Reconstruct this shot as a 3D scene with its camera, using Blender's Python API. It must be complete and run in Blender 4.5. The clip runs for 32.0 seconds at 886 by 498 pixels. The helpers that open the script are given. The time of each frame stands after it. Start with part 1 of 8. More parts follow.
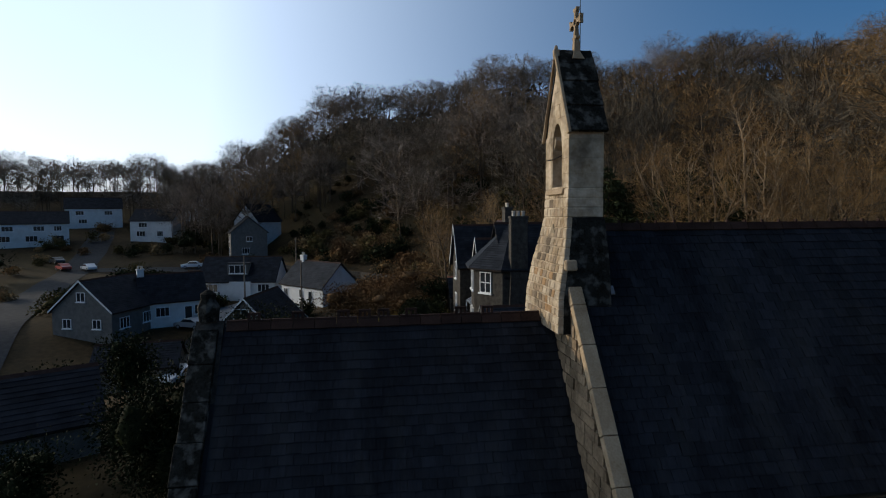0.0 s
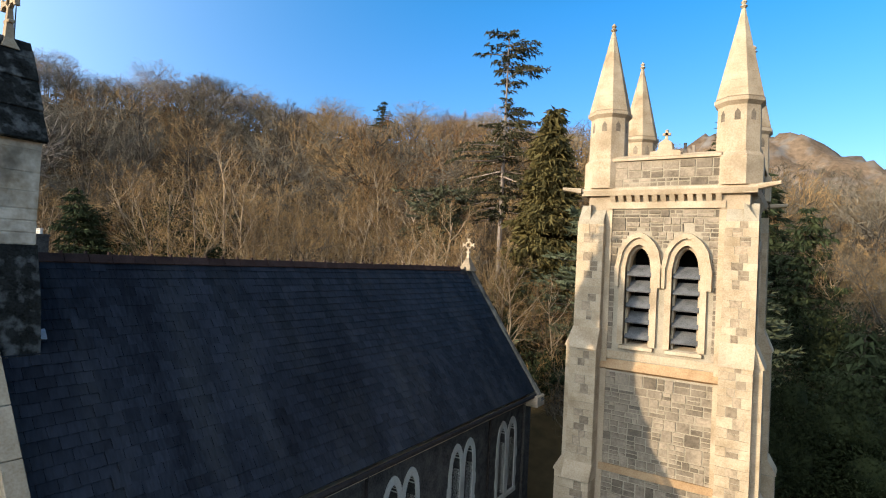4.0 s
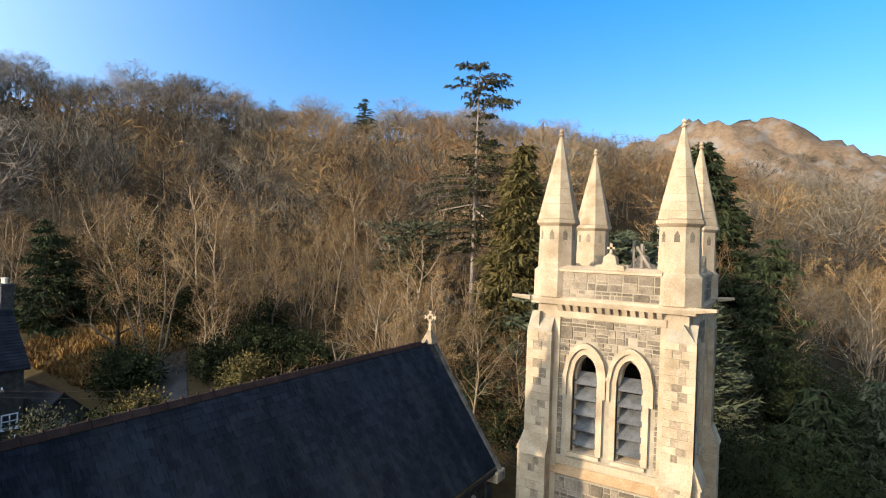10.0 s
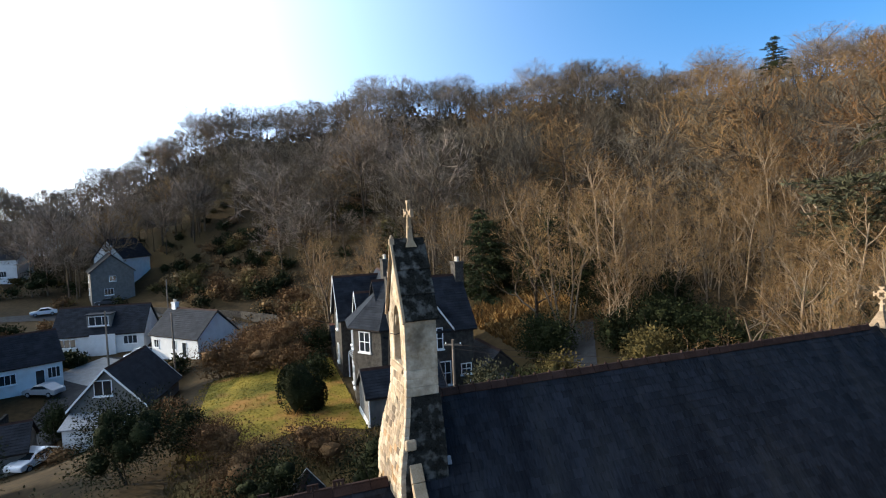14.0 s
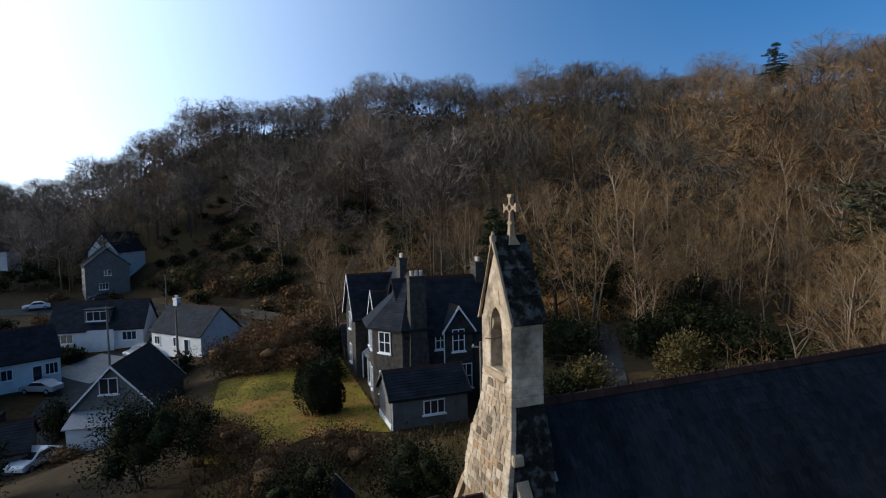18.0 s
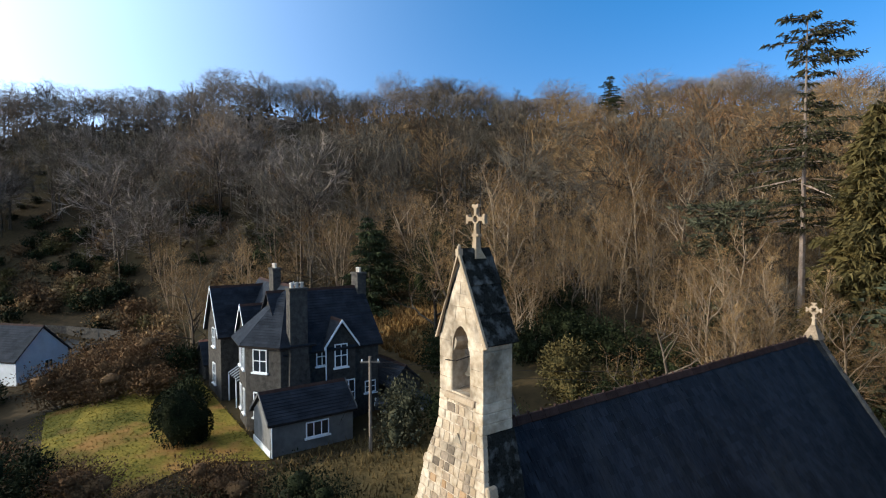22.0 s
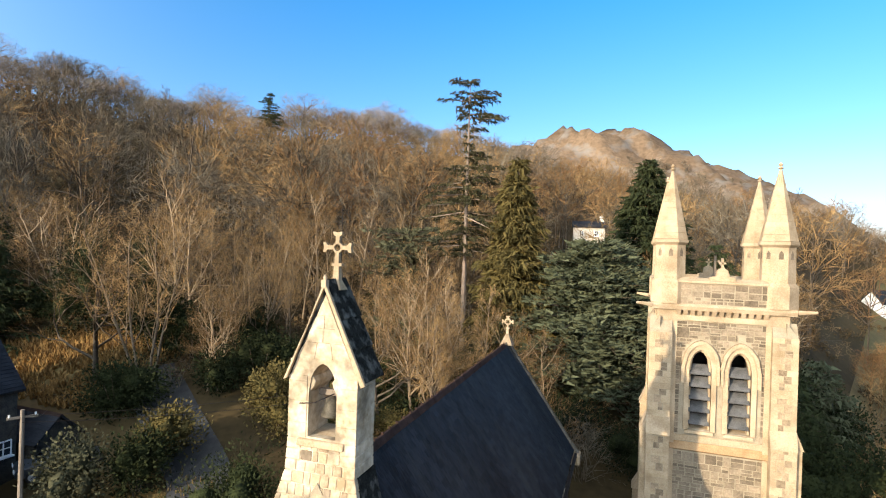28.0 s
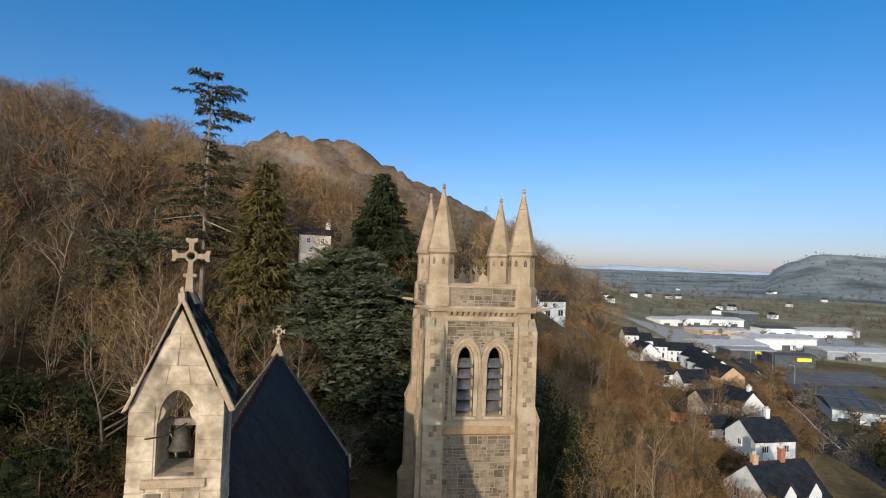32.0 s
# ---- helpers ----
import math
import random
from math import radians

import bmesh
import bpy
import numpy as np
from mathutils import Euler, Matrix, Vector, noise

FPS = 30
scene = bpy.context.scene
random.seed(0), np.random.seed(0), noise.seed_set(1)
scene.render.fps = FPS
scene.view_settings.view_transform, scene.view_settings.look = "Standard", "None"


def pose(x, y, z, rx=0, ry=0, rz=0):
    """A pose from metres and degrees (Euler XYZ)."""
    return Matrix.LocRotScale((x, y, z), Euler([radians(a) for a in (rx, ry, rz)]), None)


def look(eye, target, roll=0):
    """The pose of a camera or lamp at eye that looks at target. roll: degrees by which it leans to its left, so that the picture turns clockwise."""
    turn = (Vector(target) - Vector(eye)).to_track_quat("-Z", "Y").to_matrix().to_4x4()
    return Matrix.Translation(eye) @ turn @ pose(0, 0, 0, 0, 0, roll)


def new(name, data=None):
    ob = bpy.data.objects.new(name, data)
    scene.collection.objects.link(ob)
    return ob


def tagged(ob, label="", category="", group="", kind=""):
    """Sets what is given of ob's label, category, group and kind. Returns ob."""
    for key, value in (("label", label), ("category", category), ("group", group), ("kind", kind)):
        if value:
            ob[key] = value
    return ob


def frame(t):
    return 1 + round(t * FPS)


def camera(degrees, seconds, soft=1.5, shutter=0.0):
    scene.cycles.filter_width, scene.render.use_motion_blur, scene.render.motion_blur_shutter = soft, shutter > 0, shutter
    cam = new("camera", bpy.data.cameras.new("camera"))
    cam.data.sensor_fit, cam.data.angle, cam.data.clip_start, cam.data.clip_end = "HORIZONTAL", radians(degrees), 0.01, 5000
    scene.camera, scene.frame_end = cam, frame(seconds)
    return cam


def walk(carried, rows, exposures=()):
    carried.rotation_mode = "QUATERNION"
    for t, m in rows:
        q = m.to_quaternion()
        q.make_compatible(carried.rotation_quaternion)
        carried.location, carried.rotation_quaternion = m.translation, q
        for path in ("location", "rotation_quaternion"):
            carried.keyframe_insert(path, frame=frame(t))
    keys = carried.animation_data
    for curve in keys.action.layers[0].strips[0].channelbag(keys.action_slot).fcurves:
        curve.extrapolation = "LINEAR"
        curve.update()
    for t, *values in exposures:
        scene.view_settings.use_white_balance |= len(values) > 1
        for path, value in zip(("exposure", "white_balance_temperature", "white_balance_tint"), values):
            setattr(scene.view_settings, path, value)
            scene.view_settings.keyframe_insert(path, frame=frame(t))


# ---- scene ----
cam = camera(77.5, 32.0, soft=1.1)
PATH = [
 (0.0, look((12.014, -4.042, 11.255), (-7.803, -1.629, 10.043), -0.37)),
 (0.5, look((11.969, -4.052, 11.214), (-7.710, -0.678, 10.047), -0.25)),
 (1.0, look((11.916, -3.999, 11.169), (-7.657, -0.032, 10.080), 0.13)),
 (1.5, look((11.860, -3.878, 11.136), (-7.051, 2.572, 10.261), 0.99)),
 (2.0, look((11.921, -3.721, 11.114), (-5.689, 5.747, 10.640), 2.30)),
 (2.5, look((12.041, -3.668, 11.159), (-3.707, 8.659, 11.036), 2.96)),
 (3.0, look((12.122, -3.608, 11.204), (-1.283, 11.232, 11.483), 3.09)),
 (3.5, look((11.967, -3.487, 11.257), (0.771, 13.077, 11.801), 3.17)),
 (5.5, look((12.334, -3.192, 11.402), (1.551, 13.650, 11.663), 2.58)),
 (6.0, look((12.460, -3.088, 11.784), (1.842, 13.859, 12.045), 2.44)),
 (6.5, look((12.580, -3.020, 12.351), (1.978, 13.938, 12.573), 2.24)),
 (7.0, look((12.711, -3.012, 12.939), (2.086, 13.931, 13.143), 2.21)),
 (7.5, look((12.828, -3.029, 13.509), (2.231, 13.932, 13.691), 2.20)),
 (8.0, look((12.923, -3.032, 14.034), (2.330, 13.932, 14.175), 2.10)),
 (8.5, look((12.939, -2.998, 14.491), (2.493, 14.057, 14.585), 2.07)),
 (9.0, look((12.974, -3.025, 14.895), (2.638, 14.098, 14.938), 2.15)),
 (9.5, look((12.944, -3.000, 15.140), (2.510, 14.062, 15.096), 2.05)),
 (10.0, look((12.947, -2.997, 15.192), (2.359, 13.970, 15.098), 1.96)),
 (10.5, look((12.924, -2.963, 15.150), (2.181, 13.906, 15.035), 1.70)),
 (11.0, look((12.899, -2.898, 15.095), (2.152, 13.968, 14.931), 1.64)),
 (11.5, look((12.842, -2.907, 15.059), (2.055, 13.934, 14.858), 1.47)),
 (12.0, look((12.764, -2.912, 15.093), (1.506, 13.616, 14.816), 1.06)),
 (12.5, look((12.708, -2.914, 15.197), (-2.006, 10.615, 14.525), -0.99)),
 (13.0, look((12.875, -2.827, 15.359), (-5.204, 5.645, 14.182), -2.51)),
 (13.5, look((12.982, -2.992, 15.290), (-6.071, 2.989, 14.201), -2.59)),
 (14.0, look((13.032, -3.043, 15.287), (-5.930, 3.230, 14.241), -2.42)),
 (14.5, look((13.008, -3.030, 15.298), (-5.781, 3.747, 14.268), -2.09)),
 (16.5, look((12.083, -4.099, 15.297), (-6.886, 2.158, 14.283), -1.64)),
 (17.0, look((11.817, -4.458, 15.295), (-7.058, 2.077, 14.284), -1.41)),
 (17.5, look((11.518, -4.815, 15.292), (-7.363, 1.695, 14.240), -1.40)),
 (18.0, look((11.200, -5.170, 15.269), (-7.636, 1.470, 14.203), -1.35)),
 (18.5, look((10.856, -5.501, 15.270), (-7.944, 1.243, 14.222), -1.32)),
 (19.0, look((10.456, -5.820, 15.261), (-8.451, 0.608, 14.183), -1.33)),
 (19.5, look((10.083, -6.158, 15.264), (-8.903, 0.037, 14.196), -1.37)),
 (20.0, look((9.819, -6.468, 15.253), (-9.004, 0.212, 14.225), -1.23)),
 (20.5, look((9.651, -6.661, 15.248), (-9.065, 0.313, 14.212), -1.36)),
 (21.0, look((9.319, -6.655, 15.250), (-9.244, 0.717, 14.226), -1.23)),
 (21.5, look((9.148, -6.650, 15.296), (-7.818, 3.908, 14.458), -0.27)),
 (22.0, look((9.140, -6.723, 15.327), (-7.330, 4.596, 14.532), -0.16)),
 (22.5, look((9.168, -6.785, 15.373), (-5.484, 6.812, 14.713), 0.32)),
 (23.0, look((9.048, -6.976, 15.365), (-4.785, 7.457, 14.787), 0.67)),
 (23.5, look((8.854, -7.199, 15.379), (-4.349, 7.812, 14.795), 0.66)),
 (24.0, look((8.530, -7.400, 15.402), (-4.620, 7.655, 14.742), 0.60)),
 (24.5, look((8.128, -7.562, 15.418), (-5.120, 7.405, 14.713), 0.58)),
 (26.5, look((6.616, -8.465, 15.524), (-5.867, 7.148, 14.886), 0.96)),
 (27.0, look((6.252, -8.629, 15.550), (-4.734, 8.077, 15.074), 1.30)),
 (27.5, look((5.939, -8.909, 15.581), (-3.061, 8.949, 15.267), 1.60)),
 (28.0, look((5.561, -9.117, 15.557), (-1.130, 9.730, 15.510), 1.87)),
 (28.5, look((5.099, -9.264, 15.527), (0.009, 10.077, 15.646), 1.99)),
 (29.0, look((4.589, -9.361, 15.497), (1.555, 10.405, 15.812), 2.13)),
 (29.5, look((4.083, -9.446, 15.485), (3.498, 10.540, 15.989), 2.34)),
 (30.0, look((3.677, -9.578, 15.476), (5.467, 10.329, 16.189), 2.47)),
 (30.5, look((3.269, -9.545, 15.490), (6.087, 10.243, 16.186), 2.26)),
 (31.0, look((2.933, -9.499, 15.509), (5.143, 10.371, 16.053), 1.83)),
 (31.5, look((2.714, -9.508, 15.513), (4.621, 10.397, 15.932), 1.63)),
 (32.0, look((2.646, -9.762, 15.509), (6.057, 9.938, 16.070), 2.17)),
]
EXPOSURE = [(0.0, -1.15, 6400, 10), (1.0, -1.15, 6350, 10), (2.0, -0.38, 5950, 8), (2.7, 0.15, 6200, 8), (3.5, 0.58, 6450, 8), (12.0, 0.62, 6500, 9), (12.7, 0.58, 6400, 9), (14.0, 0.42, 6400, 10), (16.5, -0.4, 6000, 11), (18.0, -0.65, 5850, 11), (21.0, -0.65, 5850, 11), (22.0, 0.08, 5950, 8), (22.5, 0.50, 6250, 8), (24.0, 0.72, 6600, 8), (27.0, 0.78, 6850, 9), (28.0, 0.74, 6800, 9), (29.0, 0.38, 6600, 9), (30.0, -0.04, 6300, 11), (32.0, -0.4, 6250, 11)]
walk(cam, PATH, EXPOSURE)

# ---- light: low winter sun and clear sky ----
SUN_EL, SUN_AZ = radians(12.5), math.atan2(-0.466, -0.885)
world = bpy.data.worlds.new("sky")
scene.world = world
world.use_nodes = True
wn = world.node_tree
sky = wn.nodes.new("ShaderNodeTexSky")
sky.sky_type = "NISHITA"
sky.sun_disc = False
sky.sun_elevation, sky.sun_rotation = SUN_EL, SUN_AZ
sky.air_density, sky.dust_density, sky.ozone_density, sky.altitude = 1.0, 0.8, 1.0, 400.0
rich = wn.nodes.new("ShaderNodeHueSaturation")
rich.inputs["Saturation"].default_value = 1.12
tint = wn.nodes.new("ShaderNodeMix")
tint.data_type, tint.blend_type = "RGBA", "MULTIPLY"
tint.inputs[0].default_value = 1.0
grad = wn.nodes.new("ShaderNodeValToRGB")
grad.color_ramp.elements[0].position, grad.color_ramp.elements[1].position = 0.0, 0.62
grad.color_ramp.elements[0].color, grad.color_ramp.elements[1].color = (0.70, 0.74, 1.26, 1), (0.16, 0.36, 0.62, 1)
grad.color_ramp.elements[1].position = 0.80
grad.color_ramp.elements.new(0.14).color = (0.78, 0.95, 1.36, 1)
grad.color_ramp.elements.new(0.42).color = (0.56, 1.02, 1.46, 1)
up = wn.nodes.new("ShaderNodeSeparateXYZ")
way = wn.nodes.new("ShaderNodeTexCoord")
wn.links.new(way.outputs["Generated"], up.inputs[0])
wn.links.new(up.outputs[2], grad.inputs[0])
wn.links.new(grad.outputs[0], tint.inputs[7])
wn.links.new(sky.outputs[0], tint.inputs[6])
wn.links.new(tint.outputs[2], rich.inputs["Color"])
# hazy aureole round the sun
co = wn.nodes.new("ShaderNodeTexCoord")
near = wn.nodes.new("ShaderNodeVectorMath")
near.operation = "DOT_PRODUCT"
near.inputs[1].default_value = (math.sin(SUN_AZ) * math.cos(SUN_EL), math.cos(SUN_AZ) * math.cos(SUN_EL), math.sin(SUN_EL))
wn.links.new(co.outputs["Generated"], near.inputs[0])
pos = wn.nodes.new("ShaderNodeMath")
pos.operation, pos.inputs[1].default_value, pos.inputs[2].default_value = "MULTIPLY_ADD", 0.5, 0.5
wn.links.new(near.outputs["Value"], pos.inputs[0])
fall = wn.nodes.new("ShaderNodeMath")
fall.operation, fall.inputs[1].default_value = "POWER", 5.5
wn.links.new(pos.outputs[0], fall.inputs[0])
lobe = wn.nodes.new("ShaderNodeMath")
lobe.operation, lobe.inputs[1].default_value, lobe.use_clamp = "MINIMUM", 0.41, True
wn.links.new(fall.outputs[0], lobe.inputs[0])
haze = wn.nodes.new("ShaderNodeMix")
haze.data_type, haze.blend_type = "RGBA", "ADD"
haze.inputs[7].default_value = (25.0, 26.5, 27.5, 1)
wn.links.new(lobe.outputs[0], haze.inputs[0])
wn.links.new(rich.outputs[0], haze.inputs[6])
wn.links.new(haze.outputs[2], wn.nodes["Background"].inputs[0])
wn.nodes["Background"].inputs[1].default_value = 0.15
sun = new("sun", bpy.data.lights.new("sun", "SUN"))
sun.data.energy, sun.data.angle, sun.data.color = 5.0, radians(0.5), (1.0, 0.865, 0.67)
sun_dir = Vector((math.sin(SUN_AZ) * math.cos(SUN_EL), math.cos(SUN_AZ) * math.cos(SUN_EL), math.sin(SUN_EL)))
sun.matrix_world = look(sun_dir * 100, (0, 0, 0))

# ---- materials ----
def mat(name, dark, light, scale=6.0, rough=0.85, bump=0.3, fine=40.0, vary=0.0, metal=0.0, spec=0.07, stain=None, stain_scale=0.6, stain_amount=0.5, island=False, stretch=(1, 1, 1)):
    """Two-scale noise between two colours, with relief, optional stains and piece-to-piece variation."""
    m = bpy.data.materials.new(name)
    m.use_nodes = True
    t = m.node_tree
    n, l = t.nodes, t.links
    b = n["Principled BSDF"]
    co = n.new("ShaderNodeTexCoord")
    mp = n.new("ShaderNodeMapping")
    mp.inputs["Scale"].default_value = stretch
    geo = n.new("ShaderNodeNewGeometry")
    l.new(geo.outputs["Position"], mp.inputs[0])
    big = n.new("ShaderNodeTexNoise")
    big.inputs["Scale"].default_value, big.inputs["Detail"].default_value = scale, 5
    small = n.new("ShaderNodeTexNoise")
    small.inputs["Scale"].default_value, small.inputs["Detail"].default_value = fine, 3
    l.new(mp.outputs[0], big.inputs["Vector"])
    l.new(mp.outputs[0], small.inputs["Vector"])
    mix = n.new("ShaderNodeMath")
    mix.operation = "MULTIPLY_ADD"
    l.new(small.outputs[0], mix.inputs[0])
    mix.inputs[1].default_value = 0.45
    half = n.new("ShaderNodeMath")
    half.operation = "MULTIPLY"
    l.new(big.outputs[0], half.inputs[0])
    half.inputs[1].default_value = 0.6
    l.new(half.outputs[0], mix.inputs[2])
    ramp = n.new("ShaderNodeValToRGB")
    ramp.color_ramp.elements[0].position, ramp.color_ramp.elements[1].position = 0.36, 0.66
    ramp.color_ramp.elements[0].color, ramp.color_ramp.elements[1].color = (*dark, 1), (*light, 1)
    l.new(mix.outputs[0], ramp.inputs[0])
    out = ramp.outputs[0]
    if vary:
        src = geo.outputs["Random Per Island"] if island else n.new("ShaderNodeObjectInfo").outputs["Random"]
        hsv = n.new("ShaderNodeHueSaturation")
        rng = n.new("ShaderNodeMapRange")
        rng.inputs[3].default_value, rng.inputs[4].default_value = 1 - vary, 1 + vary
        l.new(src, rng.inputs[0])
        l.new(rng.outputs[0], hsv.inputs["Value"])
        l.new(out, hsv.inputs["Color"])
        out = hsv.outputs[0]
    if stain:
        sn = n.new("ShaderNodeTexNoise")
        sn.inputs["Scale"].default_value, sn.inputs["Detail"].default_value = stain_scale, 6
        l.new(mp.outputs[0], sn.inputs["Vector"])
        sr = n.new("ShaderNodeMapRange")
        sr.inputs[1].default_value, sr.inputs[2].default_value, sr.inputs[4].default_value = 0.5, 0.68, stain_amount
        l.new(sn.outputs[0], sr.inputs[0])
        mx = n.new("ShaderNodeMix")
        mx.data_type = "RGBA"
        l.new(sr.outputs[0], mx.inputs[0])
        l.new(out, mx.inputs[6])
        mx.inputs[7].default_value = (*stain, 1)
        out = mx.outputs[2]
    l.new(out, b.inputs["Base Color"])
    b.inputs["Roughness"].default_value, b.inputs["Metallic"].default_value = rough, metal
    b.inputs["Specular IOR Level"].default_value = spec
    if bump:
        bp = n.new("ShaderNodeBump")
        bp.inputs["Strength"].default_value, bp.inputs["Distance"].default_value = bump, 0.03
        l.new(mix.outputs[0], bp.inputs["Height"])
        l.new(bp.outputs[0], b.inputs["Normal"])
    return m


M_ASHLAR = mat("pale ashlar", (0.275, 0.196, 0.116), (0.425, 0.326, 0.218), 1.6, 0.9, 0.4, 22, stain=(0.165, 0.115, 0.068), stain_scale=1.1, stain_amount=0.5)
M_BELFRY = mat("blotched pale ashlar", (0.275, 0.198, 0.116), (0.570, 0.468, 0.338), 1.3, 0.92, 0.6, 9, vary=0.09, stain=(0.120, 0.092, 0.062), stain_scale=1.7, stain_amount=0.78)
M_QUOIN = mat("dressed stone", (0.272, 0.194, 0.114), (0.415, 0.318, 0.210), 2.0, 0.9, 0.4, 26, vary=0.10, island=True, stain=(0.190, 0.128, 0.070), stain_scale=1.6, stain_amount=0.55)
M_RUBBLE = mat("grey rubble", (0.100, 0.076, 0.052), (0.235, 0.180, 0.124), 2.2, 0.9, 0.8, 14, vary=0.38, island=True)
M_RUBBLE_P = mat("grey rubble block", (0.100, 0.076, 0.052), (0.235, 0.180, 0.124), 2.2, 0.9, 0.8, 14, vary=0.38)
M_MORTAR = mat("lime mortar", (0.220, 0.175, 0.118), (0.330, 0.272, 0.192), 3.0, 0.95, 0.5, 30)
M_COPING = mat("dark weathered coping", (0.050, 0.044, 0.036), (0.170, 0.150, 0.120), 2.5, 0.92, 0.6, 20, vary=0.25)
M_ORANGE = mat("iron-stained stone", (0.230, 0.135, 0.066), (0.370, 0.238, 0.128), 2.5, 0.9, 0.4, 24)
M_SLATE = mat("blue slate", (0.0078, 0.0088, 0.0114), (0.0250, 0.0282, 0.0345), 0.8, 0.55, 0.45, 14, vary=0.27, island=True, spec=0.06, stain=(0.075, 0.076, 0.070), stain_scale=1.0, stain_amount=0.24, stretch=(0.30, 1.3, 0.30))
M_SLATE_P = mat("blue slate piece", (0.0078, 0.0088, 0.0114), (0.0250, 0.0282, 0.0345), 0.8, 0.55, 0.45, 14, vary=0.27, spec=0.06, stain=(0.075, 0.076, 0.070), stain_scale=1.0, stain_amount=0.24, stretch=(0.30, 1.3, 0.30))
M_SLATE_HOUSE = mat("house slate", (0.010, 0.012, 0.016), (0.030, 0.034, 0.041), 1.2, 0.6, 0.3, 20, vary=0.18, island=True, spec=0.06)
M_UNDER = mat("roof felt", (0.02, 0.02, 0.022), (0.035, 0.035, 0.038), 3, 0.9, 0.2)
M_TERRACOTTA = mat("red ridge tile", (0.029, 0.017, 0.014), (0.061, 0.036, 0.028), 3, 0.85, 0.3, 30, vary=0.2)
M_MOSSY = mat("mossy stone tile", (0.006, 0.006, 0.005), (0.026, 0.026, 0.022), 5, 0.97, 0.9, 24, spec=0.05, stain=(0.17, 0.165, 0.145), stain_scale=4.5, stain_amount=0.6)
M_DARKWOOD = mat("louvre slate", (0.06, 0.058, 0.056), (0.125, 0.12, 0.115), 4, 0.7, 0.3, 30)
M_VOID = mat("near-black interior shade", (0.008, 0.008, 0.008), (0.015, 0.014, 0.013), 2, 1.0, 0.0)
M_IRON = mat("dark iron", (0.02, 0.018, 0.016), (0.05, 0.04, 0.035), 8, 0.6, 0.2, 40, metal=0.6)
M_BRONZE = mat("weathered bell bronze", (0.055, 0.048, 0.036), (0.121, 0.105, 0.081), 6, 0.62, 0.2, 40, metal=0.35)
M_LIMEWASH = mat("limewashed dressed stone", (0.300, 0.275, 0.225), (0.420, 0.390, 0.325), 2.0, 0.9, 0.3, 24)
M_WHITE = mat("white paint", (0.70, 0.70, 0.68), (0.82, 0.82, 0.80), 3, 0.6, 0.1, 30)
M_RENDER = mat("white render", (0.594, 0.594, 0.576), (0.720, 0.720, 0.702), 1.2, 0.9, 0.2, 30, stain=(0.5, 0.49, 0.46), stain_scale=0.7, stain_amount=0.4)
M_PEBBLE = mat("grey pebbledash", (0.115, 0.110, 0.100), (0.185, 0.176, 0.160), 2, 0.95, 0.8, 60)
M_HOUSESTONE = mat("house stone", (0.024, 0.022, 0.020), (0.075, 0.067, 0.056), 3.0, 0.92, 0.8, 16, vary=0.35, island=True)
M_BRICK = mat("red brick", (0.26, 0.10, 0.06), (0.40, 0.18, 0.11), 4, 0.9, 0.4, 40)
M_POT = mat("chimney pot", (0.45, 0.38, 0.30), (0.62, 0.55, 0.45), 5, 0.85, 0.2, 30)
M_TIMBER = mat("weathered timber", (0.13, 0.10, 0.075), (0.26, 0.21, 0.16), 4, 0.85, 0.4, 50, stretch=(1, 1, 0.15))
M_LEAD = mat("lead flashing", (0.20, 0.21, 0.22), (0.32, 0.33, 0.34), 5, 0.5, 0.2, 30)
M_ASPHALT = mat("asphalt", (0.035, 0.035, 0.036), (0.065, 0.064, 0.062), 1.5, 0.9, 0.3, 40)
M_TARMAC = mat("worn pale tarmac", (0.10, 0.10, 0.098), (0.17, 0.165, 0.16), 0.3, 0.9, 0.2, 8)
M_CONCRETE = mat("concrete", (0.28, 0.27, 0.25), (0.42, 0.40, 0.37), 1.5, 0.9, 0.3, 30)
M_STEELROOF = mat("light metal roof", (0.34, 0.34, 0.34), (0.50, 0.50, 0.49), 0.6, 0.55, 0.1, 6)
# Paler copy of the bark; the sunlit look of near trunks is in its tone.
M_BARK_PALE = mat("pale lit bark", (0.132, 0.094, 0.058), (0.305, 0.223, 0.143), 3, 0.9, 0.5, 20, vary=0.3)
M_INFILL = mat("brown-beige rubble", (0.132, 0.097, 0.063), (0.293, 0.216, 0.140), 2.4, 0.92, 0.6, 16, vary=0.3, island=True)
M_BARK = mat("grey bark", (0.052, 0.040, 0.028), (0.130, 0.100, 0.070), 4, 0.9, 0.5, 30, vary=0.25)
M_TWIG = mat("bare brown twigs", (0.090, 0.051, 0.021), (0.215, 0.130, 0.056), 0.5, 0.9, 0.0, 6, vary=0.32)
M_TWIG_BROW = mat("pale grey-brown twigs", (0.129, 0.098, 0.072), (0.312, 0.249, 0.197), 0.12, 0.9, 0.0, 0.8, vary=0.2, island=True)
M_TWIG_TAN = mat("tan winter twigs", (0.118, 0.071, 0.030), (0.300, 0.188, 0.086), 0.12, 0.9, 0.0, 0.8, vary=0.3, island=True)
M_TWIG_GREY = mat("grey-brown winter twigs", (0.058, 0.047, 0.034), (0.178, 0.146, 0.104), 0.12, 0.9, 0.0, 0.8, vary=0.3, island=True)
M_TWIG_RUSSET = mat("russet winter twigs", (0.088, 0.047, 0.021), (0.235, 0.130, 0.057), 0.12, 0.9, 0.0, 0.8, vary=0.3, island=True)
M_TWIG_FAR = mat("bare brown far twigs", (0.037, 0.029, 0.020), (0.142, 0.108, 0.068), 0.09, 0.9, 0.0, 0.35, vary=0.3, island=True)
